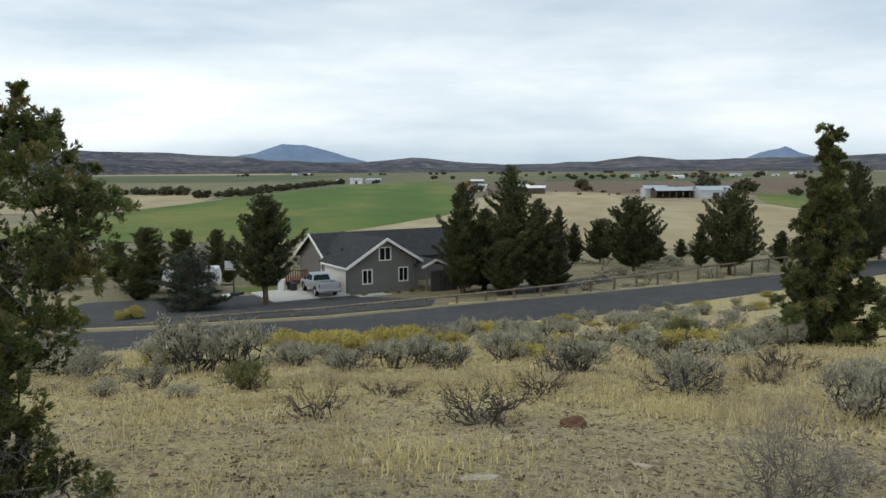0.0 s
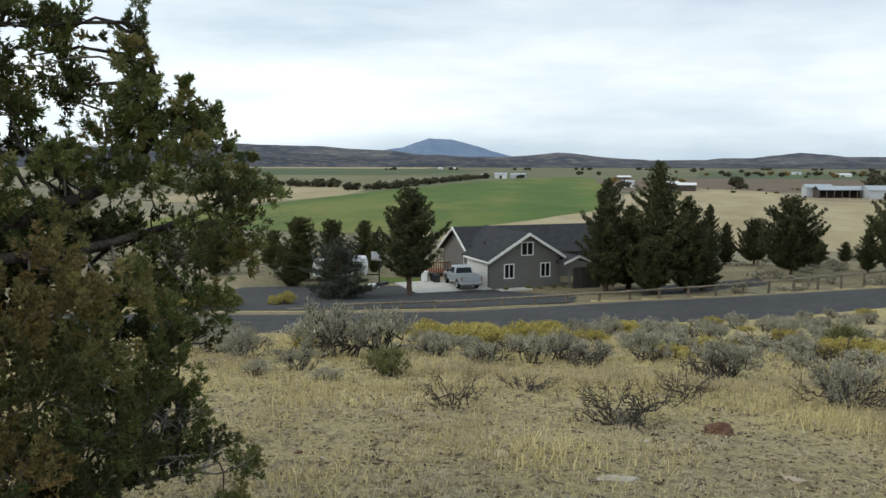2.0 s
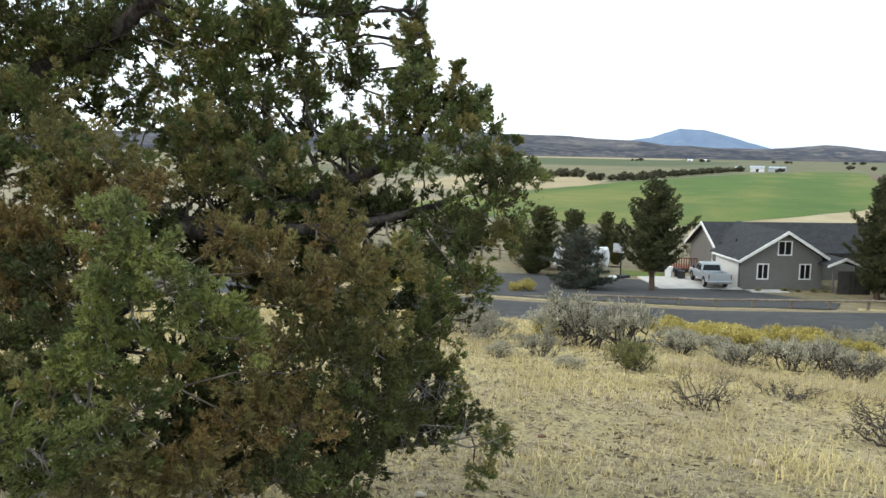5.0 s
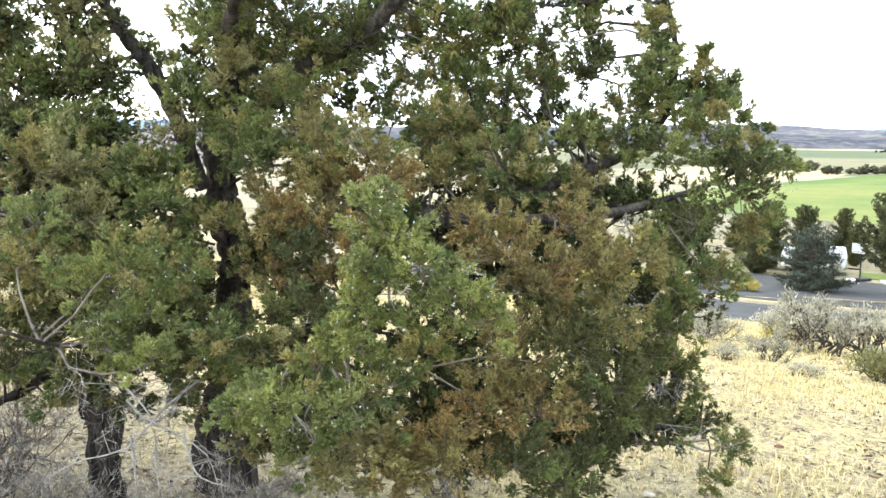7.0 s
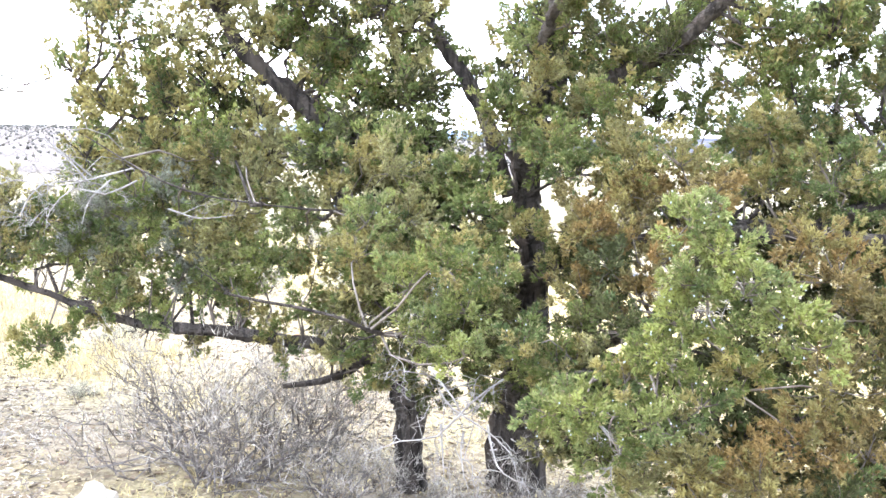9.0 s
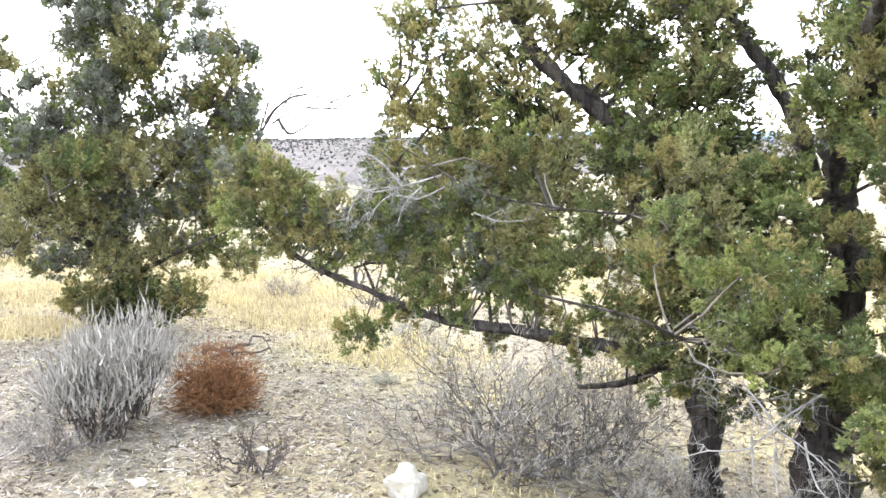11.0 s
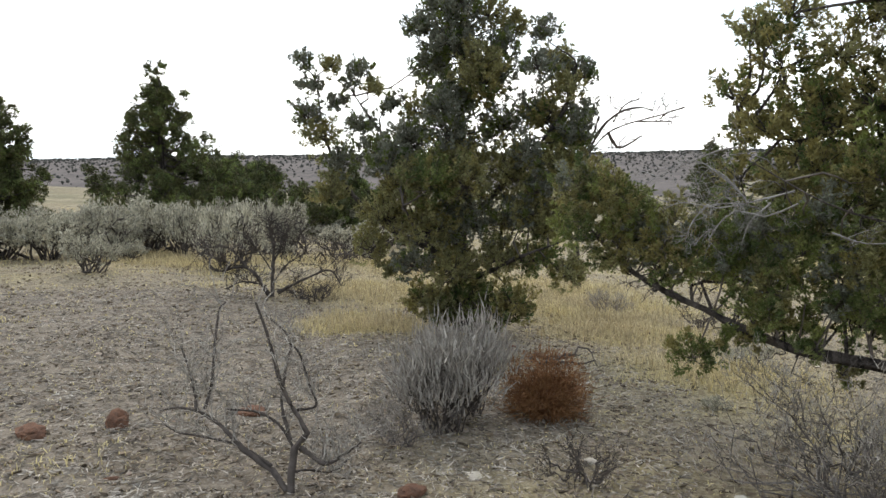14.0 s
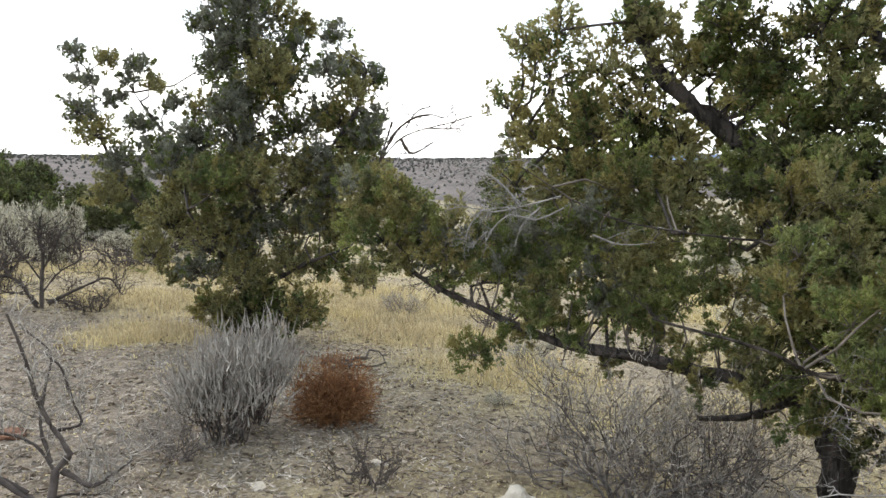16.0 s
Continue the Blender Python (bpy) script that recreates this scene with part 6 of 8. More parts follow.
SECOND_CORE = [(-8.75 + sr.normal(0, 0.1), -2.1 + sr.normal(0, 0.14), 0.9 + 0.33 * k, 0.26, "kkl"[k % 3]) for k in range(9)]
crown(SECOND_FILL + SECOND_CORE + SECOND_TOP + SECOND_ARMS + SECOND_SKIRT + back[::3] + [(-8.95 + sr.normal(0, 0.25), -2.05 + sr.normal(0, 0.25), 3.7 + 0.13 * k, 0.25, "k") for k in range(6)], [S_TRUNK[5:]] + S_LIMBS, second, sr, 34, 54, 0.026, 0.028, 0.0090, 0.006, 0.5, 1.1, (0.35, 0.80), (0.15, 0.95), M_SAGEWOOD)

# ---- other trees of the hillside ----
tr = np.random.default_rng(5)
juniper("juniper_tree", (7.8, 18.5, rough_at(7.8, 18.5) - 0.05), 4.95, 3.1, tr, "slender dark green juniper on the slope", "ddg", 130, 22, 60, 1.3, 0.050, 0.045, 0.012, 0.03, spray=0.082, up=0.9)
juniper("juniper_tree", (-24.3, -16.1, rough_at(-24.3, -16.1) - 0.3), 5.0, 6.6, tr, "dark layered juniper behind the sagebrush", "d", 70, 20, 50, 0.8, 0.09, 0.07, 0.017, 0.08, spray=0.15)
juniper("juniper_tree", (-21.0, -19.2, rough_at(-21.0, -19.2) - 0.3), 4.0, 4.0, tr, "dark broad juniper behind the sagebrush", "d", 60, 20, 44, 0.7, 0.10, 0.07, 0.017, 0.08, spray=0.15)
juniper("juniper_bush", (-22.0, -11.6, rough_at(-22.0, -11.6) - 0.1), 2.0, 5.2, tr, "low round dark green juniper bush", "d", 46, 16, 44, 0.42, 0.12, 0.08, 0.018, 0.02, "shrub", spray=0.34)
juniper("juniper_bush", (-22.6, -8.6, rough_at(-22.6, -8.6) - 0.1), 1.7, 3.4, tr, "low round dark green juniper bush", "d", 40, 16, 44, 0.42, 0.12, 0.08, 0.018, 0.02, "shrub", spray=0.34)
juniper("juniper_bush", (-25.0, -14.0, rough_at(-25.0, -14.0) - 0.1), 1.9, 3.8, tr, "low round dark green juniper bush", "d", 40, 16, 44, 0.42, 0.12, 0.08, 0.018, 0.02, "shrub", spray=0.34)
juniper("juniper_tree", (-30.0, 2.0, rough_at(-30.0, 2.0) - 0.1), 3.6, 3.0, tr, "small dark juniper on the far slope", "d", 40, 8, 24, 0.7, 0.10, 0.12, 0.024, 0.05)

# ---- trees along the road and round the yard ----
def conifer(name, base, high, wide, rng, label, leaf, bark, low=0.1, fullness=0.75, rise=0.25, needle=0.30, tufts=9, density=11, tops=1):
    """A pine or spruce: branches all round the trunk, turned up at their ends, with bursts of needles along them."""
    root = thing(name, *base, label, "tree")
    line = spline([(0, 0, -0.2), (rng.normal(0, 0.01) * high, rng.normal(0, 0.01) * high, high * 0.5), (0, 0, high)], 16)
    wood("trunk", [gnarled(line, [high * 0.026, high * 0.017, high * 0.009, high * 0.002], rng)], bark, root)
    twigs, C, D = [], [], []
    n = int(high * density)
    for i in range(n):
        u = low + (0.99 - low) * ((i + rng.random()) / n)
        v = (u - low) / (1 - low)
        a = i * 2.399 + rng.normal(0, 0.5)
        lobe = 0.88 + 0.13 * math.sin(3 * a + 9 * u + high) + 0.13 * math.sin(2 * a - 23 * u)
        reach = 0.5 * wide * ((1 - v) ** fullness * min(1.0, 0.45 + 2.4 * v) * lobe * rng.uniform(0.55, 1.15) + 0.02)
        start = np.array((0, 0, u * high - 0.10 * reach))
        flat = np.array((math.cos(a), math.sin(a), 0.0))
        P = np.array([start + flat * reach * t + (0, 0, reach * (rise * t ** 2.2 - 0.10 * t)) for t in np.linspace(0, 1, 6)])
        P[1:] += rng.normal(0, 0.03 * reach, (5, 3))
        twigs.append(tube(P, [0.012 + 0.010 * reach, 0.006], 4))
        across = np.array((-flat[1], flat[0], 0.0))
        k = max(2, int(reach / 0.15))
        for t in np.linspace(0.22, 1.0, k):
            c = start + flat * reach * t + (0, 0, reach * (rise * t ** 2.2 - 0.10 * t))
            for side in (-1, 0, 1):
                off = side * reach * 0.30 * (1.05 - t) * rng.uniform(0.4, 1.2)
                C.append(c + across * off + rng.normal(0, 0.07, 3))
                D.append(flat * 0.6 + across * side * 0.5 + (0, 0, 0.85))
    for k in range(int(tops * 10)):
        C.append(np.array((rng.normal(0, 0.05), rng.normal(0, 0.05), high * (0.955 + 0.045 * k / (tops * 10)))))
        D.append(np.array((0, 0, 1.0)))
    wood("branch", twigs, bark, root)
    C, D = np.repeat(np.array(C), tufts, 0), np.repeat(np.array(D), tufts, 0)
    C = C + rng.normal(0, 0.05, C.shape)
    D = D + rng.normal(0, 0.9, D.shape)
    small = np.clip(1.25 - C[:, 2] / high * 0.6, 0.55, 1.2)
    V, F = leaflets(C, D, needle * small * rng.uniform(0.5, 1.2, len(C)), needle * 0.15 * rng.uniform(0.7, 1.3, len(C)), rng)
    part("crown", soup("crown", V, F, leaf), None, root)
    return root


def yard_tree(source, x, y, s, turn, label, high=None):
    t = copy_thing(source, pose(x, y, float(height(x, y)) - 0.1, 0, 0, turn) @ Matrix.Diagonal((s, s, high or s, 1)))
    return tagged(t, label, "tree", "conifers round the yard and fields")


cn = np.random.default_rng(41)
pine = conifer("pine_tree", (-16.1, 62.3, float(height(-16.1, 62.3)) - 0.1), 8.6, 7.0, cn, "dark green pine with a bare lower trunk by the driveway", M_PINE, M_PINE_BARK, 0.22, 0.48, 0.55, 0.25, 12, 15)
slim = conifer("pine_tree", (3.2, 68.3, float(height(3.2, 68.3)) - 0.1), 10.8, 7.6, cn, "tall dark conifer with a pointed top beside the house", M_PINE, M_PINE_BARK, 0.08, 0.66, 0.52, 0.24, 12, 15)
round_top = conifer("pine_tree", (15.9, 80.8, float(height(15.9, 80.8)) - 0.1), 7.6, 8.0, cn, "broad dark pine behind the rail fence", M_PINE, M_PINE_BARK, 0.14, 0.50, 0.55, 0.25, 12, 16)
bushy = conifer("pine_tree", (-28.0, 68.9, float(height(-28.0, 68.9)) - 0.1), 5.8, 4.6, cn, "bushy dark pine in a loose group below the yard", M_DARK_SHADE_JUN, M_PINE_BARK, 0.05, 0.30, 0.35, 0.23, 11, 19)
spruce = conifer("spruce_tree", (-21.1, 59.9, float(height(-21.1, 59.9)) - 0.1), 4.9, 7.0, cn, "blue-grey spruce beside the road", M_SPRUCE, M_PINE_BARK, 0.03, 0.34, 0.15, 0.19, 9, 17)
for source, x, y, s, turn, high, label in (
        (slim, -0.8, 68.2, 0.80, 70, 0.87, "tall dark conifer beside the house"), (slim, 1.0, 70.5, 0.80, 150, 0.66, "dark conifer in a close group beside the house"), (slim, 5.6, 68.9, 0.80, 215, 0.74, "shorter dark conifer in a close group beside the house"), (slim, 7.0, 70.2, 0.66, 300, 0.52, "short conifer at the end of the group"), (round_top, 2.6, 66.8, 0.62, 20, 0.62, "low dark conifer at the foot of the group"),
        (slim, 9.7, 91.8, 0.50, 20, 0.62, "slim conifer behind the lane"), (slim, 11.6, 92.6, 0.40, 60, 0.44, "slim short conifer behind the lane"), (round_top, 14.3, 91.2, 0.66, 80, 0.66, "bushy conifer behind the lane"), (round_top, 17.6, 88.0, 0.62, 250, 0.50, "low bushy conifer behind the lane"), (round_top, 25.0, 79.5, 1.03, 130, 1.09, "broad dark pine behind the rail fence"), (slim, 24.3, 87.0, 0.44, 200, 0.42, "small bushy conifer behind the lane"),
        (slim, 33.6, 89.2, 0.5, 10, 0.34, "small conifer at the roadside"), (round_top, 40.0, 90, 0.75, 250, 0.75, "bushy conifer at the roadside"), (slim, 24.8, 97.2, 0.34, 100, 0.22, "small conifer at the field's edge"), (pine, 45.5, 92, 0.95, 40, 0.95, "dark pine at the roadside"), (slim, 39.0, 84.0, 0.85, 60, 1.0, "dark conifer behind the rail fence"), (round_top, 42.0, 88.0, 0.9, 60, 0.85, "dark pine behind the rail fence"),
        (round_top, 18.8, 103, 0.36, 10, 0.36, "small round conifer at the field's edge"), (round_top, 21.5, 96, 0.40, 60, 0.36, "small round conifer at the field's edge"), (bushy, 28.5, 96.5, 0.55, 20, 0.40, "low conifer at the field's edge"), (bushy, 20.3, 91.5, 0.6, 120, 0.5, "low conifer at the field's edge"),
        (bushy, -24.6, 68.0, 0.72, 300, 0.98, "dark pine behind the spruce"), (bushy, -27.4, 65.5, 0.6, 120, 0.5, "dark pine behind the spruce"), (bushy, -25.9, 81.3, 0.62, 20, 0.88, "small round pine below the yard"), (bushy, -30.6, 70.8, 0.5, 90, 0.5, "round dark conifer below the yard"), (bushy, -23.4, 76.5, 0.5, 200, 0.6, "dark pine behind the spruce"), (bushy, -37.6, 71.0, 0.95, 170, 0.92, "dark conifer below the yard"), (bushy, -34.2, 77, 0.7, 30, 0.7, "round dark conifer below the yard"), (bushy, -42, 84, 0.8, 80, 0.8, "small dark conifer below the yard"), (bushy, -50, 92, 0.9, 140, 0.9, "small dark conifer below the yard"), (slim, -62, 150, 0.42, 140, 0.42, "small dark conifer at the field's edge")):
    yard_tree(source, x, y, s, turn, label, high)


# ---- shrubs of the hillside ----
hr = np.random.default_rng(11)
SAGE = [shrub("sagebrush", "sage", hr, 1.0, 1.35, "grey-green sagebrush with dark twisted stems") for k in range(5)]
RABBIT = [shrub("rabbitbrush", "rabbit", hr, 0.75, 1.1, "rabbitbrush with faded yellow bloom") for k in range(2)]
BITTER = [shrub("bitterbrush", "bitter", hr, 0.8, 0.8, "small dark green bitterbrush")]
DEAD = [shrub("dead_sagebrush", "dead", hr, 0.82, 1.5, "dead leafless sagebrush with dark crooked stems") for k in range(3)]
TWIGGY = [shrub("bare_shrub", "twiggy", hr, 0.85, 1.2, "bare grey shrub with many thin twigs") for k in range(2)]
BARE = [shrub("bare_shrub", "twiggy", hr, 1.15, 2.3, "bare grey shrub with many thin twigs", stems_n=24)]
FAR_SAGE = [shrub("far_sagebrush", "sage", hr, 1.0, 1.5, "grey sagebrush on the far slope", stems_n=4) for k in range(2)]
GREY = [shrub("grey_shrub", "grey", hr, 0.85, 0.9, "upright grey shrub of dry stalks")]
used = set()


def plant(source, x, y, wide=1.0, high=None, turn=0.0, label="", sink=0.02):
    """A shrub of that kind at a place of the plan."""
    m = pose(x, y, rough_at(x, y) - sink, 0, 0, turn) @ Matrix.Diagonal((wide, wide, high or wide, 1))
    if source not in used:
        used.add(source)
        source.matrix_basis = m
        ob = source
    else:
        ob = copy_thing(source, m)
        ob.matrix_basis = m
    return tagged(ob, label)


# the slope below the viewer: kind, x, y, width, height
for kind, x, y, w, h, label in (
        (SAGE[0], -4.55, 13.0, 1.35, 1.45, "large sagebrush with a dark twisted base"), (SAGE[1], -3.95, 13.5, 0.95, 1.40, ""), (SAGE[2], -5.2, 13.6, 0.8, 0.9, ""), (SAGE[3], -7.07, 13.3, 1.25, 0.70, ""), (SAGE[4], -6.2, 15.9, 1.1, 0.9, ""), (SAGE[2], -4.83, 10.4, 0.42, 0.45, "small grey sagebrush in dry grass"), (SAGE[4], -4.5, 11.15, 0.65, 0.58, ""), (SAGE[4], -3.68, 9.95, 0.42, 0.30, "small flattened grey sagebrush"),
        (BITTER[0], -3.05, 10.65, 0.78, 0.78, ""), (SAGE[1], -3.3, 14.4, 0.85, 0.65, ""), (DEAD[0], -1.67, 8.38, 0.72, 0.74, ""), (DEAD[1], -1.08, 9.95, 0.85, 0.45, "broken dead sagebrush branches"), (SAGE[2], -2.04, 12.6, 0.55, 0.66, "sagebrush with bare dark lower stems"), (DEAD[2], -2.0, 12.5, 0.75, 0.8, "half-dead sagebrush with bare stems"), (SAGE[0], -1.32, 12.8, 0.68, 0.85, ""),
        (SAGE[3], -0.39, 12.8, 0.68, 0.66, ""), (DEAD[1], -0.45, 12.5, 0.9, 0.85, "half-dead sagebrush with bare stems"), (DEAD[2], 0.06, 8.09, 1.0, 0.95, ""), (SAGE[2], 0.05, 8.15, 0.30, 0.26, "small grey sagebrush among dead stems"), (DEAD[0], 0.75, 9.75, 0.7, 0.65, "small dead sagebrush in dry grass"), (SAGE[4], 1.43, 12.1, 0.95, 0.88, "wide sagebrush with dark spreading stems"), (DEAD[1], 1.35, 11.9, 1.15, 1.0, "dead sagebrush with branching dark stems"),
        (SAGE[1], 2.48, 10.05, 0.85, 0.90, "dark sagebrush in yellow grass"), (DEAD[2], 2.42, 9.9, 1.0, 1.0, "dead stems standing in a sagebrush"), (DEAD[1], 4.5, 12.3, 1.2, 0.9, "dead sagebrush with branching dark stems"), (SAGE[2], 3.85, 8.45, 0.85, 1.05, ""), (SAGE[3], 4.6, 8.9, 0.9, 0.95, ""), (BARE[0], 1.90, 5.30, 0.55, 0.82, ""), (SAGE[0], 2.9, 14.0, 0.6, 0.5, "small grey sagebrush in dry grass"), (DEAD[2], 3.7, 10.9, 0.7, 0.7, ""), (SAGE[3], 4.9, 10.6, 0.8, 0.6, ""),
        (SAGE[4], -7.5, 15.1, 1.0, 0.8, ""), (SAGE[1], -6.05, 12.5, 0.9, 0.75, "pale grey sagebrush in dry grass"), (SAGE[0], -5.6, 14.6, 1.1, 0.9, ""), (SAGE[3], -3.0, 13.4, 0.6, 0.7, ""), (SAGE[2], -0.95, 13.6, 0.9, 0.9, ""), (SAGE[1], 0.45, 13.9, 0.8, 0.85, ""), (SAGE[3], 1.0, 15.4, 1.0, 0.9, ""), (BITTER[0], 5.3, 21.0, 1.1, 1.3, "green bitterbrush near the road"), (SAGE[2], 5.6, 9.2, 0.9, 0.8, ""), (SAGE[1], 3.3, 16.5, 0.9, 0.8, ""), (TWIGGY[1], 2.6, 5.9, 0.5, 0.45, "")):
    plant(kind, x, y, w, h, hr.uniform(0, 360), label)
# the belt of brush above the road
for k in range(72):
    a = math.radians(-22 + 44 * (k + hr.random()) / 72)
    d = hr.uniform(14.5, 28)
    low = 0.45 if -16 < math.degrees(a) < -4 else 1.0
    x, y = math.sin(a) * d, math.cos(a) * d
    if k % 4 == 1:
        plant(RABBIT[k % 2], x, y, hr.uniform(0.7, 1.1), hr.uniform(0.5, 0.9), hr.uniform(0, 360))
    elif k % 7 == 2:
        plant(DEAD[k % 3], x, y, hr.uniform(0.9, 1.3), hr.uniform(0.8, 1.2) * low, hr.uniform(0, 360))
    else:
        plant(SAGE[k % 5], x, y, hr.uniform(0.5, 1.2), hr.uniform(0.45, 1.1) * low, hr.uniform(0, 360))
for k in range(26):
    x = -13 + 26 * (k + hr.random()) / 26
    y = float(road_edge(x)) - 10.5 - hr.random() * 9
    plant(RABBIT[k % 2] if x < 4 and k % 3 == 1 else SAGE[k % 5], x, y, hr.uniform(1.0, 1.5), None, hr.uniform(0, 360))
for k in range(9):
    a = math.radians(-13.5 + 10.5 * (k // 3 * 3 + 1.6 * hr.random()) / 9)
    d = hr.uniform(22, 27)
    plant(RABBIT[k % 2], math.sin(a) * d, math.cos(a) * d, hr.uniform(0.8, 1.2), hr.uniform(0.5, 0.95), hr.uniform(0, 360))
for k in range(46):
    x = hr.uniform(5, 27)
    y = float(road_edge(x)) - 12.3 - 26 * hr.random() ** 1.3
    plant(RABBIT[k % 2] if k % 6 == 0 else SAGE[k % 5], x, y, hr.uniform(0.7, 1.5), hr.uniform(0.5, 1.2), hr.uniform(0, 360))
# across the road, below the spruce, and the brush beyond the yard
for k in range(30):
    x = -40 + 18 * hr.random()
    plant(RABBIT[k % 2], x, float(road_edge(x)) + 2.0 + 3.5 * hr.random(), hr.uniform(1.1, 1.7), None, hr.uniform(0, 360), "faded yellow rabbitbrush across the road")
for k in range(150):
    x, y = hr.uniform(-80, -22), hr.uniform(66, 150)
    plant(FAR_SAGE[k % 2], x, y, hr.uniform(1.4, 3.0), None, hr.uniform(0, 360), "grey sagebrush on the slope below the yard")
for k in range(90):
    x = hr.uniform(7, 46)
    plant(FAR_SAGE[k % 2], x, float(road_edge(x)) + hr.uniform(2.6, 26), hr.uniform(0.8, 2.0), hr.uniform(0.5, 1.2), hr.uniform(0, 360), "grey sagebrush behind the rail fence")
# uphill
for kind, x, y, w, h, label in (
        (GREY[0], -5.16, -1.36, 1.1, 0.88, ""), (TWIGGY[0], -4.83, -1.52, 0.55, 0.62, "bare shrub with dark crooked stems"), (GREY[0], -5.6, -1.3, 0.95, 0.98, ""), (DEAD[1], -10.2, -4.4, 1.0, 0.6, "dead sagebrush with bare dark stems"), (DEAD[2], -4.58, -0.43, 0.42, 0.62, "small dead snag of crooked stems"),
        (BARE[0], -4.6, 0.95, 1.0, 1.0, "bare grey shrub under the juniper"), (BARE[0], -4.75, 1.5, 0.8, 0.85, "bare grey shrub under the juniper"), (TWIGGY[0], -4.05, 1.45, 0.8, 0.7, "bare grey shrub under the juniper"), (SAGE[0], -10.8, -8.3, 0.9, 1.0, "sagebrush with dark stems"), (SAGE[1], -12.6, -8.9, 0.6, 0.6, ""), (DEAD[2], -15.2, -6.0, 1.4, 1.4, ""), (SAGE[3], -15.8, -5.6, 0.8, 0.8, ""),
        (SAGE[2], -8.4, 0.85, 0.5, 0.45, "small grey sagebrush in the grass"), (SAGE[4], -15.0, 4.1, 1.2, 1.1, ""), (SAGE[1], -13.6, 5.0, 1.1, 0.9, ""), (SAGE[0], -12.8, 3.2, 0.7, 0.7, ""), (TWIGGY[1], -11.3, -0.6, 0.8, 0.7, ""), (SAGE[2], -6.6, 0.4, 0.22, 0.2, "tiny grey sagebrush on bare ground"), (SAGE[4], -17, 7.5, 1.3, 1.2, ""), (DEAD[0], -10.6, 0.6, 0.7, 0.6, ""), (SAGE[3], -9.5, 3.5, 0.6, 0.6, ""), (TWIGGY[0], -3.3, 3.4, 0.6, 0.5, "bare grey shrub under the juniper"), (TWIGGY[1], -3.75, 1.75, 0.7, 0.5, "bare grey shrub under the juniper"), (TWIGGY[0], -3.4, 1.85, 0.6, 0.45, "bare grey shrub under the juniper"), (TWIGGY[1], -3.7, 2.3, 0.8, 0.6, "bare grey shrub under the juniper"), (TWIGGY[0], -3.0, 2.4, 0.7, 0.5, "bare grey shrub under the juniper")):
    plant(kind, x, y, w, h, hr.uniform(0, 360), label)
for k in range(34):
    a = math.radians(107 + 30 * (k + hr.random()) / 34)
    d = hr.uniform(14.5, 22) + (3 if math.degrees(a) < 114 else 0)
    plant(SAGE[k % 5], -math.sin(a) * d, math.cos(a) * d, *((hr.uniform(0.9, 1.7), hr.uniform(0.8, 1.9)) if k % 3 else (hr.uniform(0.6, 0.9), hr.uniform(0.5, 0.8))), hr.uniform(0, 360), "dense pale grey sagebrush")
for k in range(26):
    x, y = hr.uniform(-32, -11), hr.uniform(2, 22)
    plant(SAGE[k % 5], x, y, hr.uniform(0.7, 1.3), None, hr.uniform(0, 360), "grey sagebrush on the slope")

for k in range(70):
    x, y = hr.uniform(-75, -24), hr.uniform(-30, 34)
    plant(FAR_SAGE[k % 2], x, y, hr.uniform(0.9, 1.7), hr.uniform(0.7, 1.1), hr.uniform(0, 360), "grey sagebrush on the far slope")

# small shrubs along the front of the house
for x, y, w in ((-9.0, 66.7, 0.7), (-7.2, 67.9, 0.8), (-6.3, 68.5, 0.55), (-5.2, 69.2, 0.75), (-4.4, 69.8, 0.5)):
    plant(BITTER[0], x, y, w, None, hr.uniform(0, 360), "small dark green shrub against the house wall", 0.05)

# the tumbleweed
weed = thing("tumbleweed", -5.77, -0.78, rough_at(-5.77, -0.78) - 0.03, "round rusty red dried tumbleweed", "shrub")
stalks = []
for k in range(430):
    d = hr.normal(size=3)
    d[2] = abs(d[2]) * 1.3
    d /= np.linalg.norm(d)
    tip = d * np.array((0.33, 0.33, 0.40)) * hr.uniform(0.75, 1.05)
    P = bent(np.array((0, 0, 0.03)) + tip * hr.uniform(0.05, 0.35), tip, hr, 5, 0.07)
    stalks.append(tube(P, [0.004, 0.0018], 3))
    for j in range(2):
        stalks.append(tube(bent(P[2 + j], P[2 + j] + hr.normal(0, 0.09, 3) + (0, 0, 0.05), hr, 3, 0.08), [0.0024, 0.0012], 3))
tagged(wood("stalk", stalks, M_TUMBLE, weed), kind="stuff")
sprout = np.concatenate([ball_points(1500, hr, 0.55) * np.array((0.31, 0.31, 0.25)) + (0, 0, 0.23)])
V, F = spindles(sprout, sprout - (0, 0, 0.2) + hr.normal(0, 0.2, sprout.shape), 0.05 * hr.uniform(0.6, 1.3, len(sprout)), 0.0035, hr)
part("dry_leaves", soup("dry_leaves", V, F, M_TUMBLE), None, weed)

# a dead branch on the ground, and the bare snag behind the second juniper
log = thing("dead_branch", -7.59, -0.95, rough_at(-7.59, -0.95), "dark dead branch lying in the grass", "branch")
wood("stem", grow((0, -0.2, 0.03), (0.1, 0.6, 0.16), 0.34, 0.026, 2, hr, (1, 2), 0.3, 0.08, 6), M_SAGEWOOD, log)
wood("stem", grow((0.1, -0.1, 0.02), (-0.2, 0.7, 0.05), 0.30, 0.018, 2, hr, (2, 3), 0.4, 0.0, 6), M_SAGEWOOD, log)


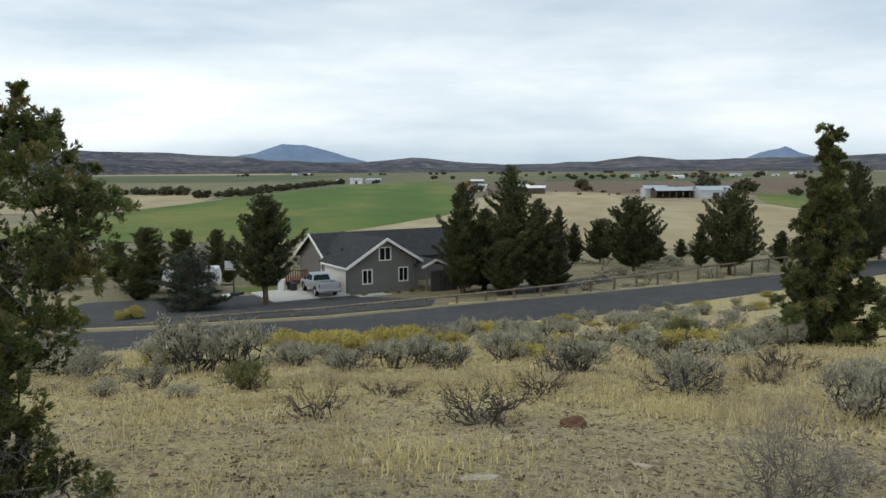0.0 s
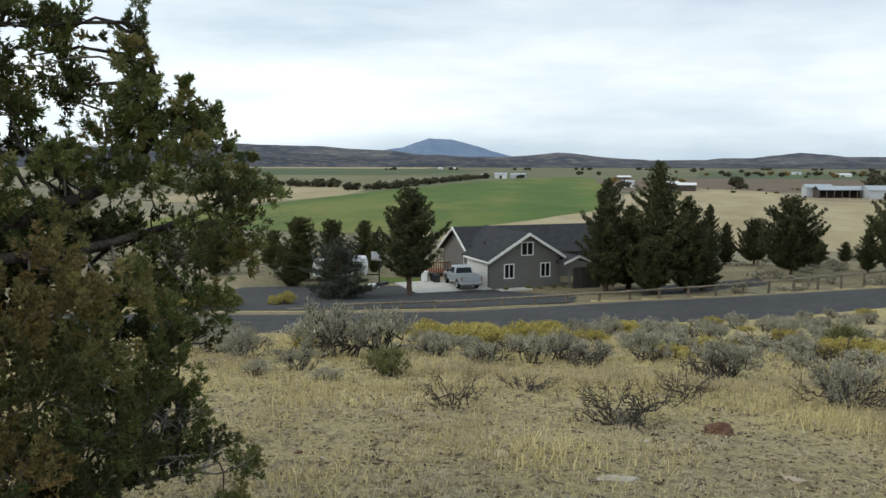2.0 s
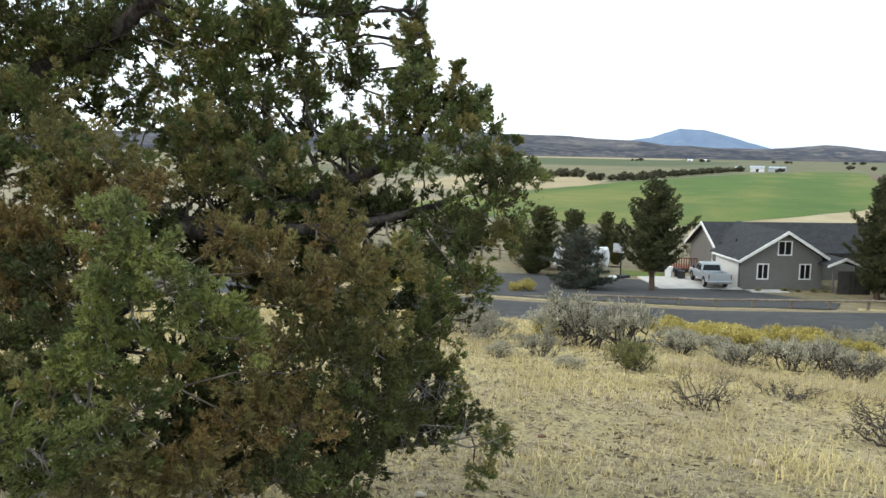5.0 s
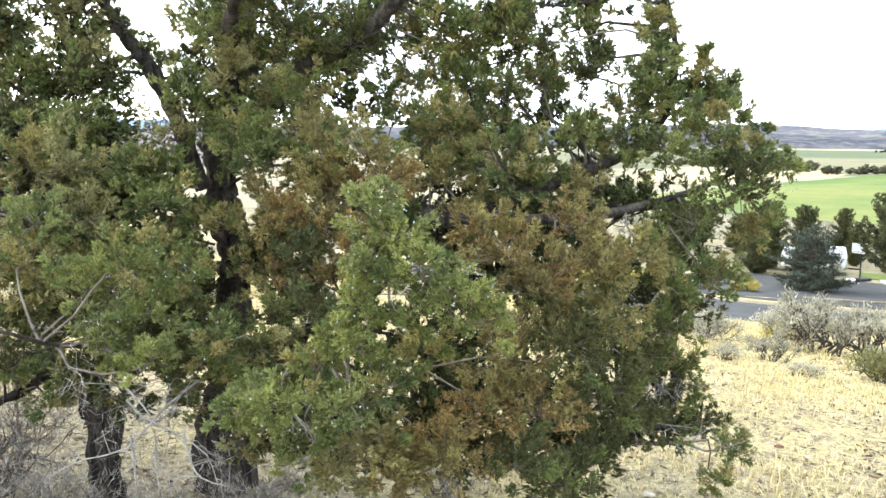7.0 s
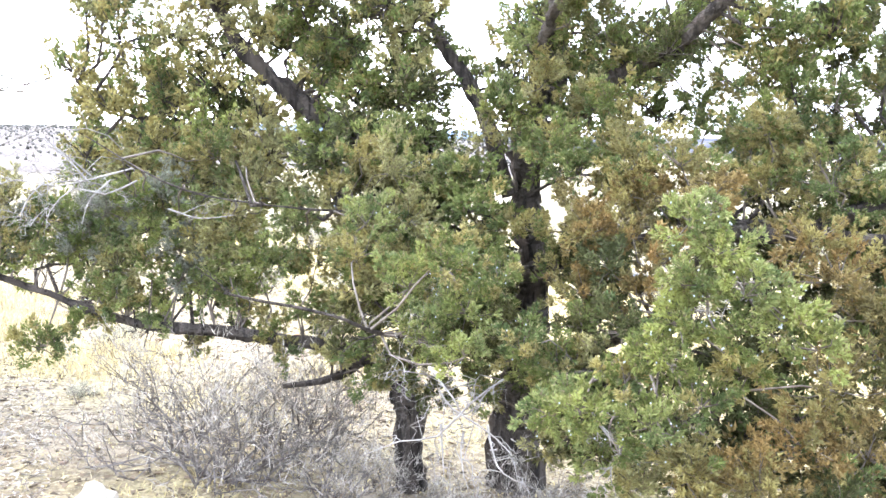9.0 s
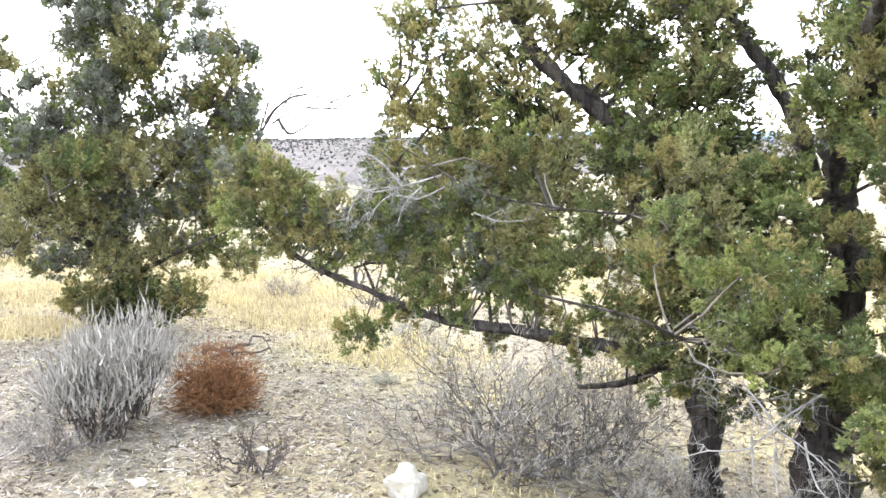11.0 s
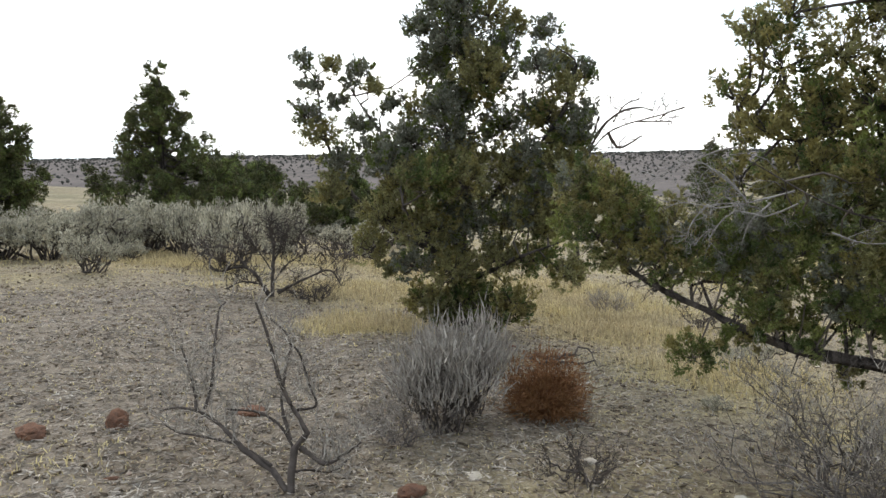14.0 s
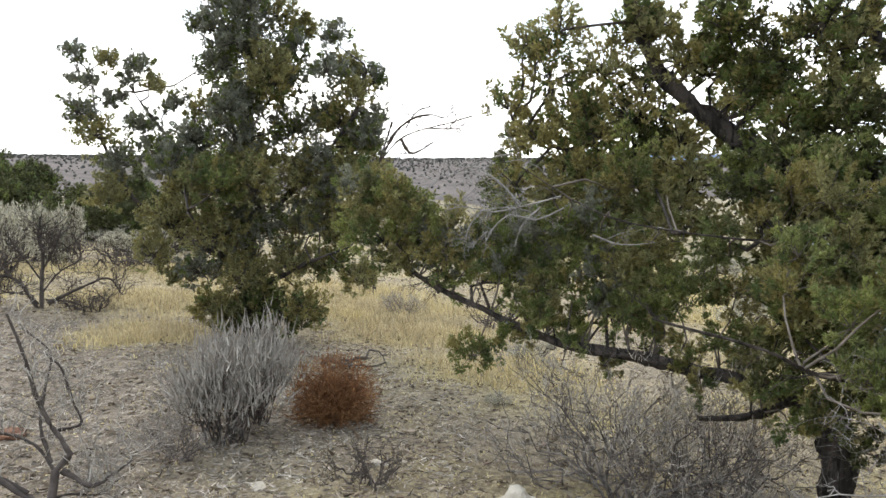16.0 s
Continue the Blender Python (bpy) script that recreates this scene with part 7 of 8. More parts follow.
def crooked(name, base, lines, thick, thin, step, size, mat, label, category, fine, lift=0.9, twig=0.004):
    """A bare bush or bough: each main stem a part, with its fine upright twigs under it."""
    root = thing(name, *base, label, category)
    root.matrix_basis = Matrix.Identity(4)
    for i, line in enumerate(lines):
        P = spline(line, 16)
        r = thick * (1.0 if i % 3 == 0 and i < 7 else 0.5)
        stem = wood("stem", [gnarled(P, [r, r * 0.55 + thin * 0.3, thin], hr, 6)], mat, root)
        twigs = []
        for p in P[3:]:
            for k in range(hr.poisson(step)):
                twigs += grow(p, hr.normal(0, 0.55, 3) + (0, 0, lift), size * hr.uniform(0.5, 1.3), twig, 2, hr, (2, 3), 0.45, 0.25, 3, 0.7, 0.13, None, 0.6)
        if twigs:
            tagged(wood("twig", twigs, fine, stem), kind="stuff")
    return root


BUSH_LINES = [
    [(-3.89, -1.83, -0.01), (-3.90, -1.91, 0.08), (-3.88, -2.06, 0.19), (-3.88, -2.16, 0.29), (-3.86, -2.27, 0.37), (-3.82, -2.37, 0.40), (-3.78, -2.45, 0.39)],
    [(-3.90, -1.91, 0.11), (-3.90, -2.07, 0.20), (-3.88, -2.25, 0.24), (-3.85, -2.38, 0.26), (-3.86, -2.47, 0.29)],
    [(-3.97, -1.82, 0.18), (-3.99, -1.91, 0.29), (-3.99, -2.03, 0.35), (-3.94, -2.17, 0.37)],
    [(-3.89, -1.81, -0.02), (-3.93, -1.80, 0.20), (-3.94, -1.73, 0.28), (-3.90, -1.80, 0.44), (-3.87, -1.84, 0.58), (-3.85, -1.87, 0.75), (-3.81, -1.92, 0.95)],
    [(-3.98, -1.84, 0.22), (-4.05, -1.92, 0.37), (-4.15, -1.94, 0.54), (-4.24, -1.95, 0.68), (-4.25, -2.09, 0.80)],
    [(-4.03, -1.84, 0.36), (-4.10, -1.75, 0.37), (-4.13, -1.80, 0.47), (-4.17, -1.87, 0.62), (-4.18, -1.95, 0.69)],
    [(-3.99, -1.79, 0.18), (-3.97, -1.66, 0.12), (-3.98, -1.57, 0.16), (-4.00, -1.47, 0.23)],
    [(-3.92, -1.84, 0.07), (-4.00, -1.76, 0.06), (-4.08, -1.67, 0.03), (-4.18, -1.60, 0.08)],
    [(-3.83, -2.23, 0.40), (-3.89, -2.22, 0.51), (-3.95, -2.23, 0.65), (-4.02, -2.24, 0.85), (-4.06, -2.22, 0.90)],
    [(-3.81, -2.26, 0.40), (-3.86, -2.31, 0.52), (-3.90, -2.39, 0.70)]]
crooked("bare_shrub", (-3.89, -1.83, -0.01), BUSH_LINES, 0.017, 0.005, 1.3, 0.13, M_SAGEWOOD, "bare dead shrub with crooked dark stems and bleached twigs", "shrub", M_GREYTWIG, twig=0.0040)
DEAD_LINES = [
    [(-9.98, -4.94, -0.12), (-9.94, -5.12, 0.21), (-9.86, -5.29, 0.31), (-9.72, -5.54, 0.27), (-9.65, -5.70, 0.48)],
    [(-9.98, -4.98, 0.05), (-9.94, -5.29, 0.10), (-9.90, -5.54, 0.00)],
    [(-9.99, -4.94, -0.05), (-9.82, -5.26, 0.42), (-9.71, -5.36, 0.57), (-9.54, -5.52, 0.59), (-9.40, -5.61, 0.51)],
    [(-9.99, -4.91, -0.10), (-10.06, -4.90, 0.50), (-10.05, -4.94, 0.80), (-10.06, -4.89, 0.89)],
    [(-10.03, -4.90, 0.10), (-10.10, -4.71, 0.34), (-10.15, -4.49, 0.49), (-10.10, -4.53, 0.79)],
    [(-10.03, -4.87, -0.00), (-10.22, -4.61, -0.07), (-10.35, -4.46, -0.19), (-10.48, -4.30, -0.26)],
    [(-10.03, -4.85, -0.05), (-10.23, -4.51, 0.13), (-10.36, -4.24, 0.22), (-10.39, -4.09, 0.01)],
    [(-10.04, -4.93, 0.25), (-9.93, -5.10, 0.56), (-9.83, -5.21, 0.71)],
    [(-10.06, -4.91, 0.34), (-10.03, -4.72, 0.65), (-9.95, -4.62, 0.85)]]
crooked("dead_sagebrush", (-9.98, -4.94, -0.12), DEAD_LINES, 0.026, 0.008, 1.5, 0.20, M_SAGEWOOD, "dead sagebrush with dark arching stems in yellow grass", "shrub", M_SAGEWOOD, 0.5, 0.0065)
SNAG_LINES = [
    [(-13.49, -1.17, 1.59), (-13.48, -0.95, 2.03), (-13.46, -0.68, 2.34), (-13.45, -0.34, 2.46), (-13.43, -0.08, 2.41)],
    [(-13.50, -1.13, 1.68), (-13.51, -0.77, 2.08), (-13.52, -0.34, 2.25), (-13.52, 0.01, 2.33), (-13.50, 0.39, 2.45)],
    [(-13.50, -1.13, 1.68), (-13.46, -0.99, 2.08), (-13.41, -0.90, 2.34)],
    [(-13.51, -0.77, 2.08), (-13.72, -0.60, 1.86), (-13.92, -0.25, 2.04)],
    [(-13.51, -0.69, 2.25), (-13.65, -0.52, 2.52), (-13.80, -0.30, 2.62)],
    [(-13.52, -0.34, 2.25), (-13.11, -0.07, 2.22), (-12.71, 0.17, 2.20)]]
snag = crooked("dead_snag", (-13.49, -1.17, -0.6), SNAG_LINES + [[(-13.49, -1.17, -0.9), (-13.44, -1.27, 1.2), (-13.49, -1.17, 1.59)]], 0.030, 0.014, 0.35, 0.22, M_SAGEWOOD, "leafless grey dead juniper bough against the sky", "tree", M_SAGEWOOD, 0.4, 0.009)


# ---- the grey house ----
house = thing("house", -10.39, 67.23, -9.05, "grey single-storey house with charcoal roof and white trim", "house", turn=33)
part("wall", prism([(0, -0.6), (6.6, -0.6), (6.6, 2.5), (3.45, 4.4), (0, 2.35)], 0, 5.65), M_SIDING, house)
part("wall", prism([(5.6, -0.6), (12.4, -0.6), (12.4, 2.35), (9, 4.3), (5.6, 2.35)], 0.6, 18, "x"), M_SIDING, house)


def roof_slab(a, b, d0, d1, axis, thick=0.13):
    """One plane of a roof, from the ridge a to the eave b, given as (across, height)."""
    return prism([a, b, (b[0], b[1] - thick), (a[0], a[1] - thick)], d0, d1, axis)


for a, b, d0, d1, axis in (((3.45, 4.62), (-0.3, 2.36), -0.45, 5.6, "y"), ((3.45, 4.62), (0.8, 3.023), 5.603, 9.0, "y"), ((3.45, 4.62), (6.9, 2.54), -0.45, 9.0, "y"), ((9, 4.52), (5.1, 2.24), 0.15, 18.4, "x"), ((9, 4.52), (12.9, 2.24), 0.15, 18.4, "x")):
    part("roof", roof_slab(a, b, d0, d1, axis), M_SHINGLE, house)
for a, b, d0, d1, axis in (((3.45, 4.66), (-0.35, 2.37), -0.53, -0.455, "y"), ((3.45, 4.66), (6.95, 2.55), -0.53, -0.455, "y"), ((9, 4.56), (5.05, 2.26), 0.07, 0.145, "x"), ((9, 4.56), (12.95, 2.26), 0.07, 0.145, "x")):
    part("rake_board", roof_slab(a, b, d0, d1, axis, 0.26), M_TRIM, house, "white rake board")
part("gutter", boxes((-0.42, -0.305, -0.45, 5.0, 2.14, 2.29), bevel=0.02), M_TRIM, house, "white gutter")
part("gutter", boxes((6.905, 7.02, -0.45, 5.0, 2.32, 2.47), bevel=0.02), M_TRIM, house, "white gutter")
for y in range(3):
    part("corner_board", boxes(((-0.02, 0.10), (6.5, 6.62), (0.57, 0.62))[y] + ((-0.025, -0.003), (-0.025, -0.003), (12.32, 12.42))[y] + (-0.3, 2.25)), M_SIDING, house)


def window(x, z, w, h, wall_y, turn=None):
    """A white-framed window with two dark panes, on the wall y = wall_y or, turned, on a wall x."""
    f = 0.09
    frame_part = part("window", boxes((-w / 2 - f, -w / 2, -0.05, -0.004, -h / 2 - f, h / 2 + f), (w / 2, w / 2 + f, -0.05, -0.004, -h / 2 - f, h / 2 + f), (-w / 2, w / 2, -0.05, -0.004, h / 2, h / 2 + f), (-w / 2, w / 2, -0.06, -0.004, -h / 2 - f, -h / 2), (-0.035, 0.035, -0.045, -0.004, -h / 2, h / 2)), M_TRIM, house, "white-framed window")
    frame_part.matrix_basis = pose(x, wall_y, z, 0, 0, turn or 0)
    for s in (-1, 1):
        part("pane", boxes((s * w / 4 - w / 4 + 0.035, s * w / 4 + w / 4 - 0.035, -0.02, -0.006, -h / 2, h / 2)), M_GLASSDARK, frame_part)


window(3.45, 3.25, 1.0, 1.0, 0)
window(1.75, 1.38, 0.8, 1.1, 0)
window(5.2, 1.38, 0.8, 1.1, 0)
window(0.6, 1.75, 0.6, 0.9, 6.9, -90)
door = part("garage_door", boxes((-0.055, -0.004, 0.4, 4.9, -0.02, 2.15)), M_DOORWHITE, house, "white panelled garage door")
for i in range(4):
    for j in range(6):
        part("panel", boxes((-0.07, -0.056, 0.48 + j * 0.74, 1.12 + j * 0.74, 0.06 + i * 0.53, 0.50 + i * 0.53), bevel=0.01), M_DOORWHITE, door)
part("door_frame", boxes((-0.06, -0.003, 0.25, 0.395, 0, 2.3), (-0.06, -0.003, 4.905, 5.05, 0, 2.3), (-0.06, -0.003, 0.395, 4.905, 2.155, 2.3)), M_SIDING, house)
part("porch_roof", prism([(6.2, 2.1), (7.6, 2.65), (9.2, 2.0), (9.2, 1.88), (7.6, 2.51), (6.2, 1.98)], -1.6, 2.6), M_SHINGLE, house)
part("porch_trim", prism([(6.15, 2.12), (7.6, 2.70), (9.25, 2.02), (9.25, 1.84), (7.6, 2.48), (6.15, 1.93)], -1.68, -1.61), M_TRIM, house, "white porch gable board")
for x in (6.75, 9.05):
    part("post", boxes((x - 0.07, x + 0.07, -1.5, -1.36, -0.4, 1.98)), M_SIDING, house)
part("vent_pipe", boxes((1.2, 1.32, 4.0, 4.12, 3.1, 3.55), bevel=0.02), M_BLACKPLASTIC, house)

screen = thing("board_screen", -10.85, 67.2, -9.05, "dark vertical board enclosure beside the house", "fence", turn=33)
for k in range(14):
    part("board", boxes((7.15 + k * 0.19, 7.15 + k * 0.19 + 0.175, -2.35, -2.31, -0.45, 1.75)), M_DARKFENCE, screen)
for k in range(12):
    part("board", boxes((9.82, 9.86, -2.3 + k * 0.19, -2.3 + k * 0.19 + 0.175, -0.45, 1.75)), M_DARKFENCE, screen)
part("rail", boxes((7.15, 9.82, -2.30, -2.25, 1.45, 1.55), (7.15, 9.82, -2.30, -2.25, 0.1, 0.2)), M_DARKFENCE, screen)

apron = thing("garage_apron", -10.39, 67.23, -9.05, "pale concrete slab before the garage door", "driveway", kind="structure", turn=33)
for i in range(3):
    for j in range(2):
        part("slab", boxes((-6.6 + i * 2.2, -4.42 + i * 2.2, -0.4 + j * 3.0, 2.58 + j * 3.0, -0.25, 0.06), bevel=0.01), M_CONCRETE, apron)
part("slab", boxes((0.25, 3.2, -1.7, -0.6, -0.25, 0.05), bevel=0.01), M_CONCRETE, apron)

# ---- pickup ----
truck = thing("pickup_truck", -12.9, 67.8, -8.98, "silver crew-cab pickup parked on the concrete apron", "car")
truck.matrix_basis = pose(-12.9, 67.8, -8.98, 0, 0, 118) @ Matrix.Scale(0.93, 4)


def mirrored(outline, half, inset=0.0, roundness=0.05):
    """A body shell: a side outline of (x, z) drawn across the car, its edges rounded."""
    bm = prism(outline, -half, half)
    bmesh.ops.bevel(bm, geom=bm.edges[:], offset=roundness, segments=2, affect="EDGES", profile=0.5)
    return bm


part("body", mirrored([(-2.85, 0.50), (-2.9, 0.85), (-0.55, 0.85), (-0.5, 1.12), (1.35, 1.14), (2.65, 1.06), (2.88, 0.9), (2.9, 0.5)], 0.98), M_SILVER, truck)
part("bed_side", mirrored([(-2.9, 0.8), (-2.9, 1.30), (-0.55, 1.30), (-0.55, 0.8)], 0.045, 0, 0.02), M_SILVER, truck).location = (0, 0.93, 0)
part("bed_side", mirrored([(-2.9, 0.8), (-2.9, 1.30), (-0.55, 1.30), (-0.55, 0.8)], 0.045, 0, 0.02), M_SILVER, truck).location = (0, -0.93, 0)
part("tailgate", boxes((-2.93, -2.84, -0.88, 0.88, 0.82, 1.30), bevel=0.02), M_SILVER, truck)
part("bed_floor", boxes((-2.83, -0.56, -0.88, 0.88, 0.855, 0.88)), M_BLACKPLASTIC, truck)
cab = bmesh.new()
lo = [(-0.6, 0.95, 1.1), (1.45, 0.95, 1.12), (1.45, -0.95, 1.12), (-0.6, -0.95, 1.1)]
hi = [(-0.42, 0.76, 1.86), (0.75, 0.76, 1.88), (0.75, -0.76, 1.88), (-0.42, -0.76, 1.86)]
vs = [cab.verts.new(p) for p in lo + hi]
for f in ((3, 2, 1, 0), (4, 5, 6, 7), (0, 1, 5, 4), (1, 2, 6, 5), (2, 3, 7, 6), (3, 0, 4, 7)):
    cab.faces.new([vs[i] for i in f])
bmesh.ops.bevel(cab, geom=cab.edges[:], offset=0.06, segments=2, affect="EDGES", profile=0.5)
part("cab", cab, M_SILVER, truck)


def pane(name, corners, lift):
    """A slightly proud dark pane from four corners of a sloping face."""
    bm = bmesh.new()
    c = [Vector(p) for p in corners]
    n = (c[1] - c[0]).cross(c[3] - c[0]).normalized() * lift
    v = [bm.verts.new(p) for p in c] + [bm.verts.new(p + n) for p in c]
    for f in ((3, 2, 1, 0), (4, 5, 6, 7), (0, 1, 5, 4), (1, 2, 6, 5), (2, 3, 7, 6), (3, 0, 4, 7)):
        bm.faces.new([v[i] for i in f])
    return part(name, bm, M_GLASSDARK, truck)


for s in (1, -1):
    pane("side_window", [(-0.42, s * 0.925, 1.25), (0.30, s * 0.925, 1.25), (0.30, s * 0.805, 1.74), (-0.32, s * 0.805, 1.74)][::s], 0.02)
    pane("side_window", [(0.38, s * 0.925, 1.25), (1.15, s * 0.925, 1.25), (0.72, s * 0.805, 1.74), (0.38, s * 0.805, 1.74)][::s], 0.02)
    part("mirror", boxes((1.05, 1.18, s * 1.06 - 0.1, s * 1.06 + 0.1, 1.18, 1.42), bevel=0.03), M_BLACKPLASTIC, truck)
    part("tail_lamp", boxes((-2.945, -2.88, s * 0.93 - 0.04, s * 0.93 + 0.04, 0.86, 1.22), bevel=0.01), M_TAILRED, truck)
    part("headlight", boxes((2.84, 2.93, s * 0.78 - 0.14, s * 0.78 + 0.14, 0.82, 1.0), bevel=0.02), M_WHITEPANEL, truck)
pane("rear_window", [(-0.575, 0.78, 1.25), (-0.575, -0.78, 1.25), (-0.455, -0.66, 1.74), (-0.455, 0.66, 1.74)], -0.03)
pane("windscreen", [(1.36, -0.84, 1.2), (1.36, 0.84, 1.2), (0.82, 0.68, 1.78), (0.82, -0.68, 1.78)], 0.03)
part("bumper", boxes((-3.05, -2.9, -0.95, 0.95, 0.48, 0.70), bevel=0.03), M_CHROME, truck, "bright rear bumper")
part("bumper", boxes((2.88, 3.02, -0.97, 0.97, 0.45, 0.70), bevel=0.03), M_CHROME, truck, "bright front bumper")


def ring(r0, r1, half, n=24):
    bm = bmesh.new()
    bmesh.ops.create_cone(bm, cap_ends=True, segments=n, radius1=r1, radius2=r1, depth=2 * half, matrix=Matrix.Rotation(radians(90), 4, "X"))
    bmesh.ops.bevel(bm, geom=[e for e in bm.edges if len(e.link_faces) == 2 and any(len(f.verts) > 4 for f in e.link_faces)], offset=half * 0.3, segments=2, affect="EDGES")
    return bm


for x in (-1.6, 2.0):
    for s in (1, -1):
        wheel = part("wheel", ring(0, 0.40, 0.13), M_TYRE, truck)
        wheel.location = (x, s * 0.86, 0.40)
        rim = part("rim", ring(0, 0.24, 0.02, 16), M_CHROME, wheel)
        rim.location = (0, s * 0.125, 0)
        part("wheel_arch", prism([(0.52 * math.cos(a), 0.50 * math.sin(a)) for a in np.linspace(0, np.pi, 11)], s * 0.90, s * 0.992), M_BLACKPLASTIC, truck).location = (x, 0, 0.42)

# ---- yard things ----
hoop = thing("basketball_hoop", -20.2, 67.6, -9.15, "portable basketball hoop with a grey backboard", "basketball hoop", turn=-20)
part("pole", soup("pole", *tube([(0, 0, 0.1), (0, 0, 2.2), (0, -0.35, 2.5)], [0.06, 0.05], 8), M_BLACKPLASTIC), None, hoop)
part("backboard", boxes((-0.55, 0.55, -0.42, -0.38, 2.2, 2.95), bevel=0.01), M_BARNMETAL, hoop)
part("base", boxes((-0.4, 0.4, -0.2, 0.9, -0.05, 0.22), bevel=0.06), M_BLACKPLASTIC, hoop)
part("rim", soup("rim", *tube([(0.23 * math.cos(a), -0.65 + 0.23 * math.sin(a), 2.35) for a in np.linspace(0, 2 * np.pi, 15)], [0.015, 0.015], 5), M_REDWOOD), None, hoop)

trailer = thing("camper_trailer", -23.5, 69.8, -9.15, "white camper trailer half hidden by trees", "trailer", turn=14)
part("body", mirrored([(-3.3, 0.45), (-3.4, 1.2), (-3.2, 2.05), (1.3, 2.15), (1.5, 1.4), (1.4, 0.45)], 1.05, 0, 0.1), M_WHITEPANEL, trailer)
for s in (-1, 1):
    wheel = part("wheel", ring(0, 0.36, 0.1), M_TYRE, trailer)
    wheel.location = (-0.1, s * 0.88, 0.36)
part("window", boxes((-2.1, -1.3, -1.08, -1.04, 1.2, 1.7), bevel=0.01), M_GLASSDARK, trailer)
part("door", boxes((0.3, 0.95, -1.08, -1.04, 0.5, 1.95), bevel=0.01), M_WHITEPANEL, trailer)
part("drawbar", boxes((1.4, 2.5, -0.06, 0.06, 0.45, 0.57)), M_BLACKPLASTIC, trailer)

heap = thing("covered_mound", -20.4, 66.0, -9.15, "low mound under a white cover", "garden object")
bm = bmesh.new()
bmesh.ops.create_uvsphere(bm, u_segments=18, v_segments=10, radius=0.55, matrix=Matrix.Diagonal((1.2, 0.8, 0.75, 1)))
for v in bm.verts:
    v.co += Vector((noise.noise(v.co * 4), noise.noise(v.co * 4 + Vector((5, 0, 0))), noise.noise(v.co * 4 + Vector((0, 5, 0))))) * 0.06
part("cover", bm, M_WHITEPANEL, heap)
for x, y, mat, h, label in ((-16.6, 69.6, M_WHITEPANEL, 1.0, "white plastic bin beside the apron"), (-15.9, 70.1, M_BLACKPLASTIC, 0.8, "dark bin beside the apron"), (-15.5, 69.4, M_BLACKPLASTIC, 0.75, "dark bin beside the apron")):
    b = thing("bin", x, y, -9.15, label, "bin")
    part("body", prism([(-0.24, 0), (0.24, 0), (0.29, h), (-0.29, h)], -0.27, 0.27), mat, b)
    part("lid", boxes((-0.31, 0.31, -0.3, 0.3, h, h + 0.06), bevel=0.02), mat, b)
deck = thing("wooden_deck", -18.2, 75.0, -9.3, "reddish wooden deck with a railing behind the pine", "deck", turn=30)
part("floor", boxes((-2.4, 2.4, -1.4, 1.4, 0.4, 0.5)), M_REDWOOD, deck)
for k in range(22):
    part("baluster", boxes((-2.4 + k * 0.225, -2.31 + k * 0.225, -1.42, -1.36, 0.505, 1.35)), M_REDWOOD, deck)
part("handrail", boxes((-2.45, 2.45, -1.46, -1.32, 1.352, 1.43)), M_REDWOOD, deck)
for x in (-2.2, 0, 2.2):
    part("post", boxes((x - 0.07, x + 0.07, -1.3, -1.16, -0.2, 0.4)), M_REDWOOD, deck)
pedestal = thing("utility_box", -13.2, 46.0, float(height(-13.2, 46.0)) - 0.3, "small white utility box above the road", "utility box", turn=10)
part("cabinet", boxes((-0.42, 0.42, -0.3, 0.3, -0.2, 0.85), bevel=0.03), M_WHITEPANEL, pedestal)
part("lid", boxes((-0.46, 0.46, -0.34, 0.34, 0.85, 0.93), bevel=0.02), M_WHITEPANEL, pedestal)

# ---- rail fences ----
roadside = thing("rail_fence", 0, 0, 0, "weathered timber rail fence along the road", "fence")
posts = []
x = -18.8
while x < 34:
    y = float(road_edge(x)) + 1.4 + 0.02 * (x + 19)
    h = float(np.interp(x, (-19, -5, 10, 22), (0.45, 0.6, 0.95, 1.35)))
    posts.append((x, y, float(height(x, y)), h))
    x += 2.2
for x, y, z, h in posts:
    p = part("post", boxes((-0.085, 0.085, -0.085, 0.085, -0.4, h), bevel=0.02), M_TIMBER, roadside)
    p.matrix_basis = pose(x, y, z, random.uniform(-2, 2), random.uniform(-2, 2), 20)
for (x0, y0, z0, h0), (x1, y1, z1, h1) in zip(posts, posts[1:]):
    part("rail", soup("rail", *tube([(x0, y0 - 0.12, z0 + h0 - 0.06), ((x0 + x1) / 2, (y0 + y1) / 2 - 0.12, (z0 + z1 + h0 + h1) / 2 - 0.08), (x1, y1 - 0.12, z1 + h1 - 0.06)], [0.075, 0.075], 8), M_TIMBER, None, True), None, roadside)
lower = thing("rail_fence", 0, 0, 0, "grey timber rail fence below the yard", "fence")
for k in range(9):
    x, y = -46 + k * 2.4, 76.5 - k * 0.75
    p = part("post", boxes((-0.09, 0.09, -0.09, 0.09, -0.3, 1.15), bevel=0.02), M_TIMBER, lower)
    p.matrix_basis = pose(x, y, float(height(x, y)), 0, 0, -17)
    if k < 8:
        part("rail", soup("rail", *tube([(x, y - 0.12, float(height(x, y)) + 0.95), (x + 2.4, y - 0.87, float(height(x + 2.4, y - 0.75)) + 0.95)], [0.07, 0.07], 7), M_TIMBER, None, True), None, lower)

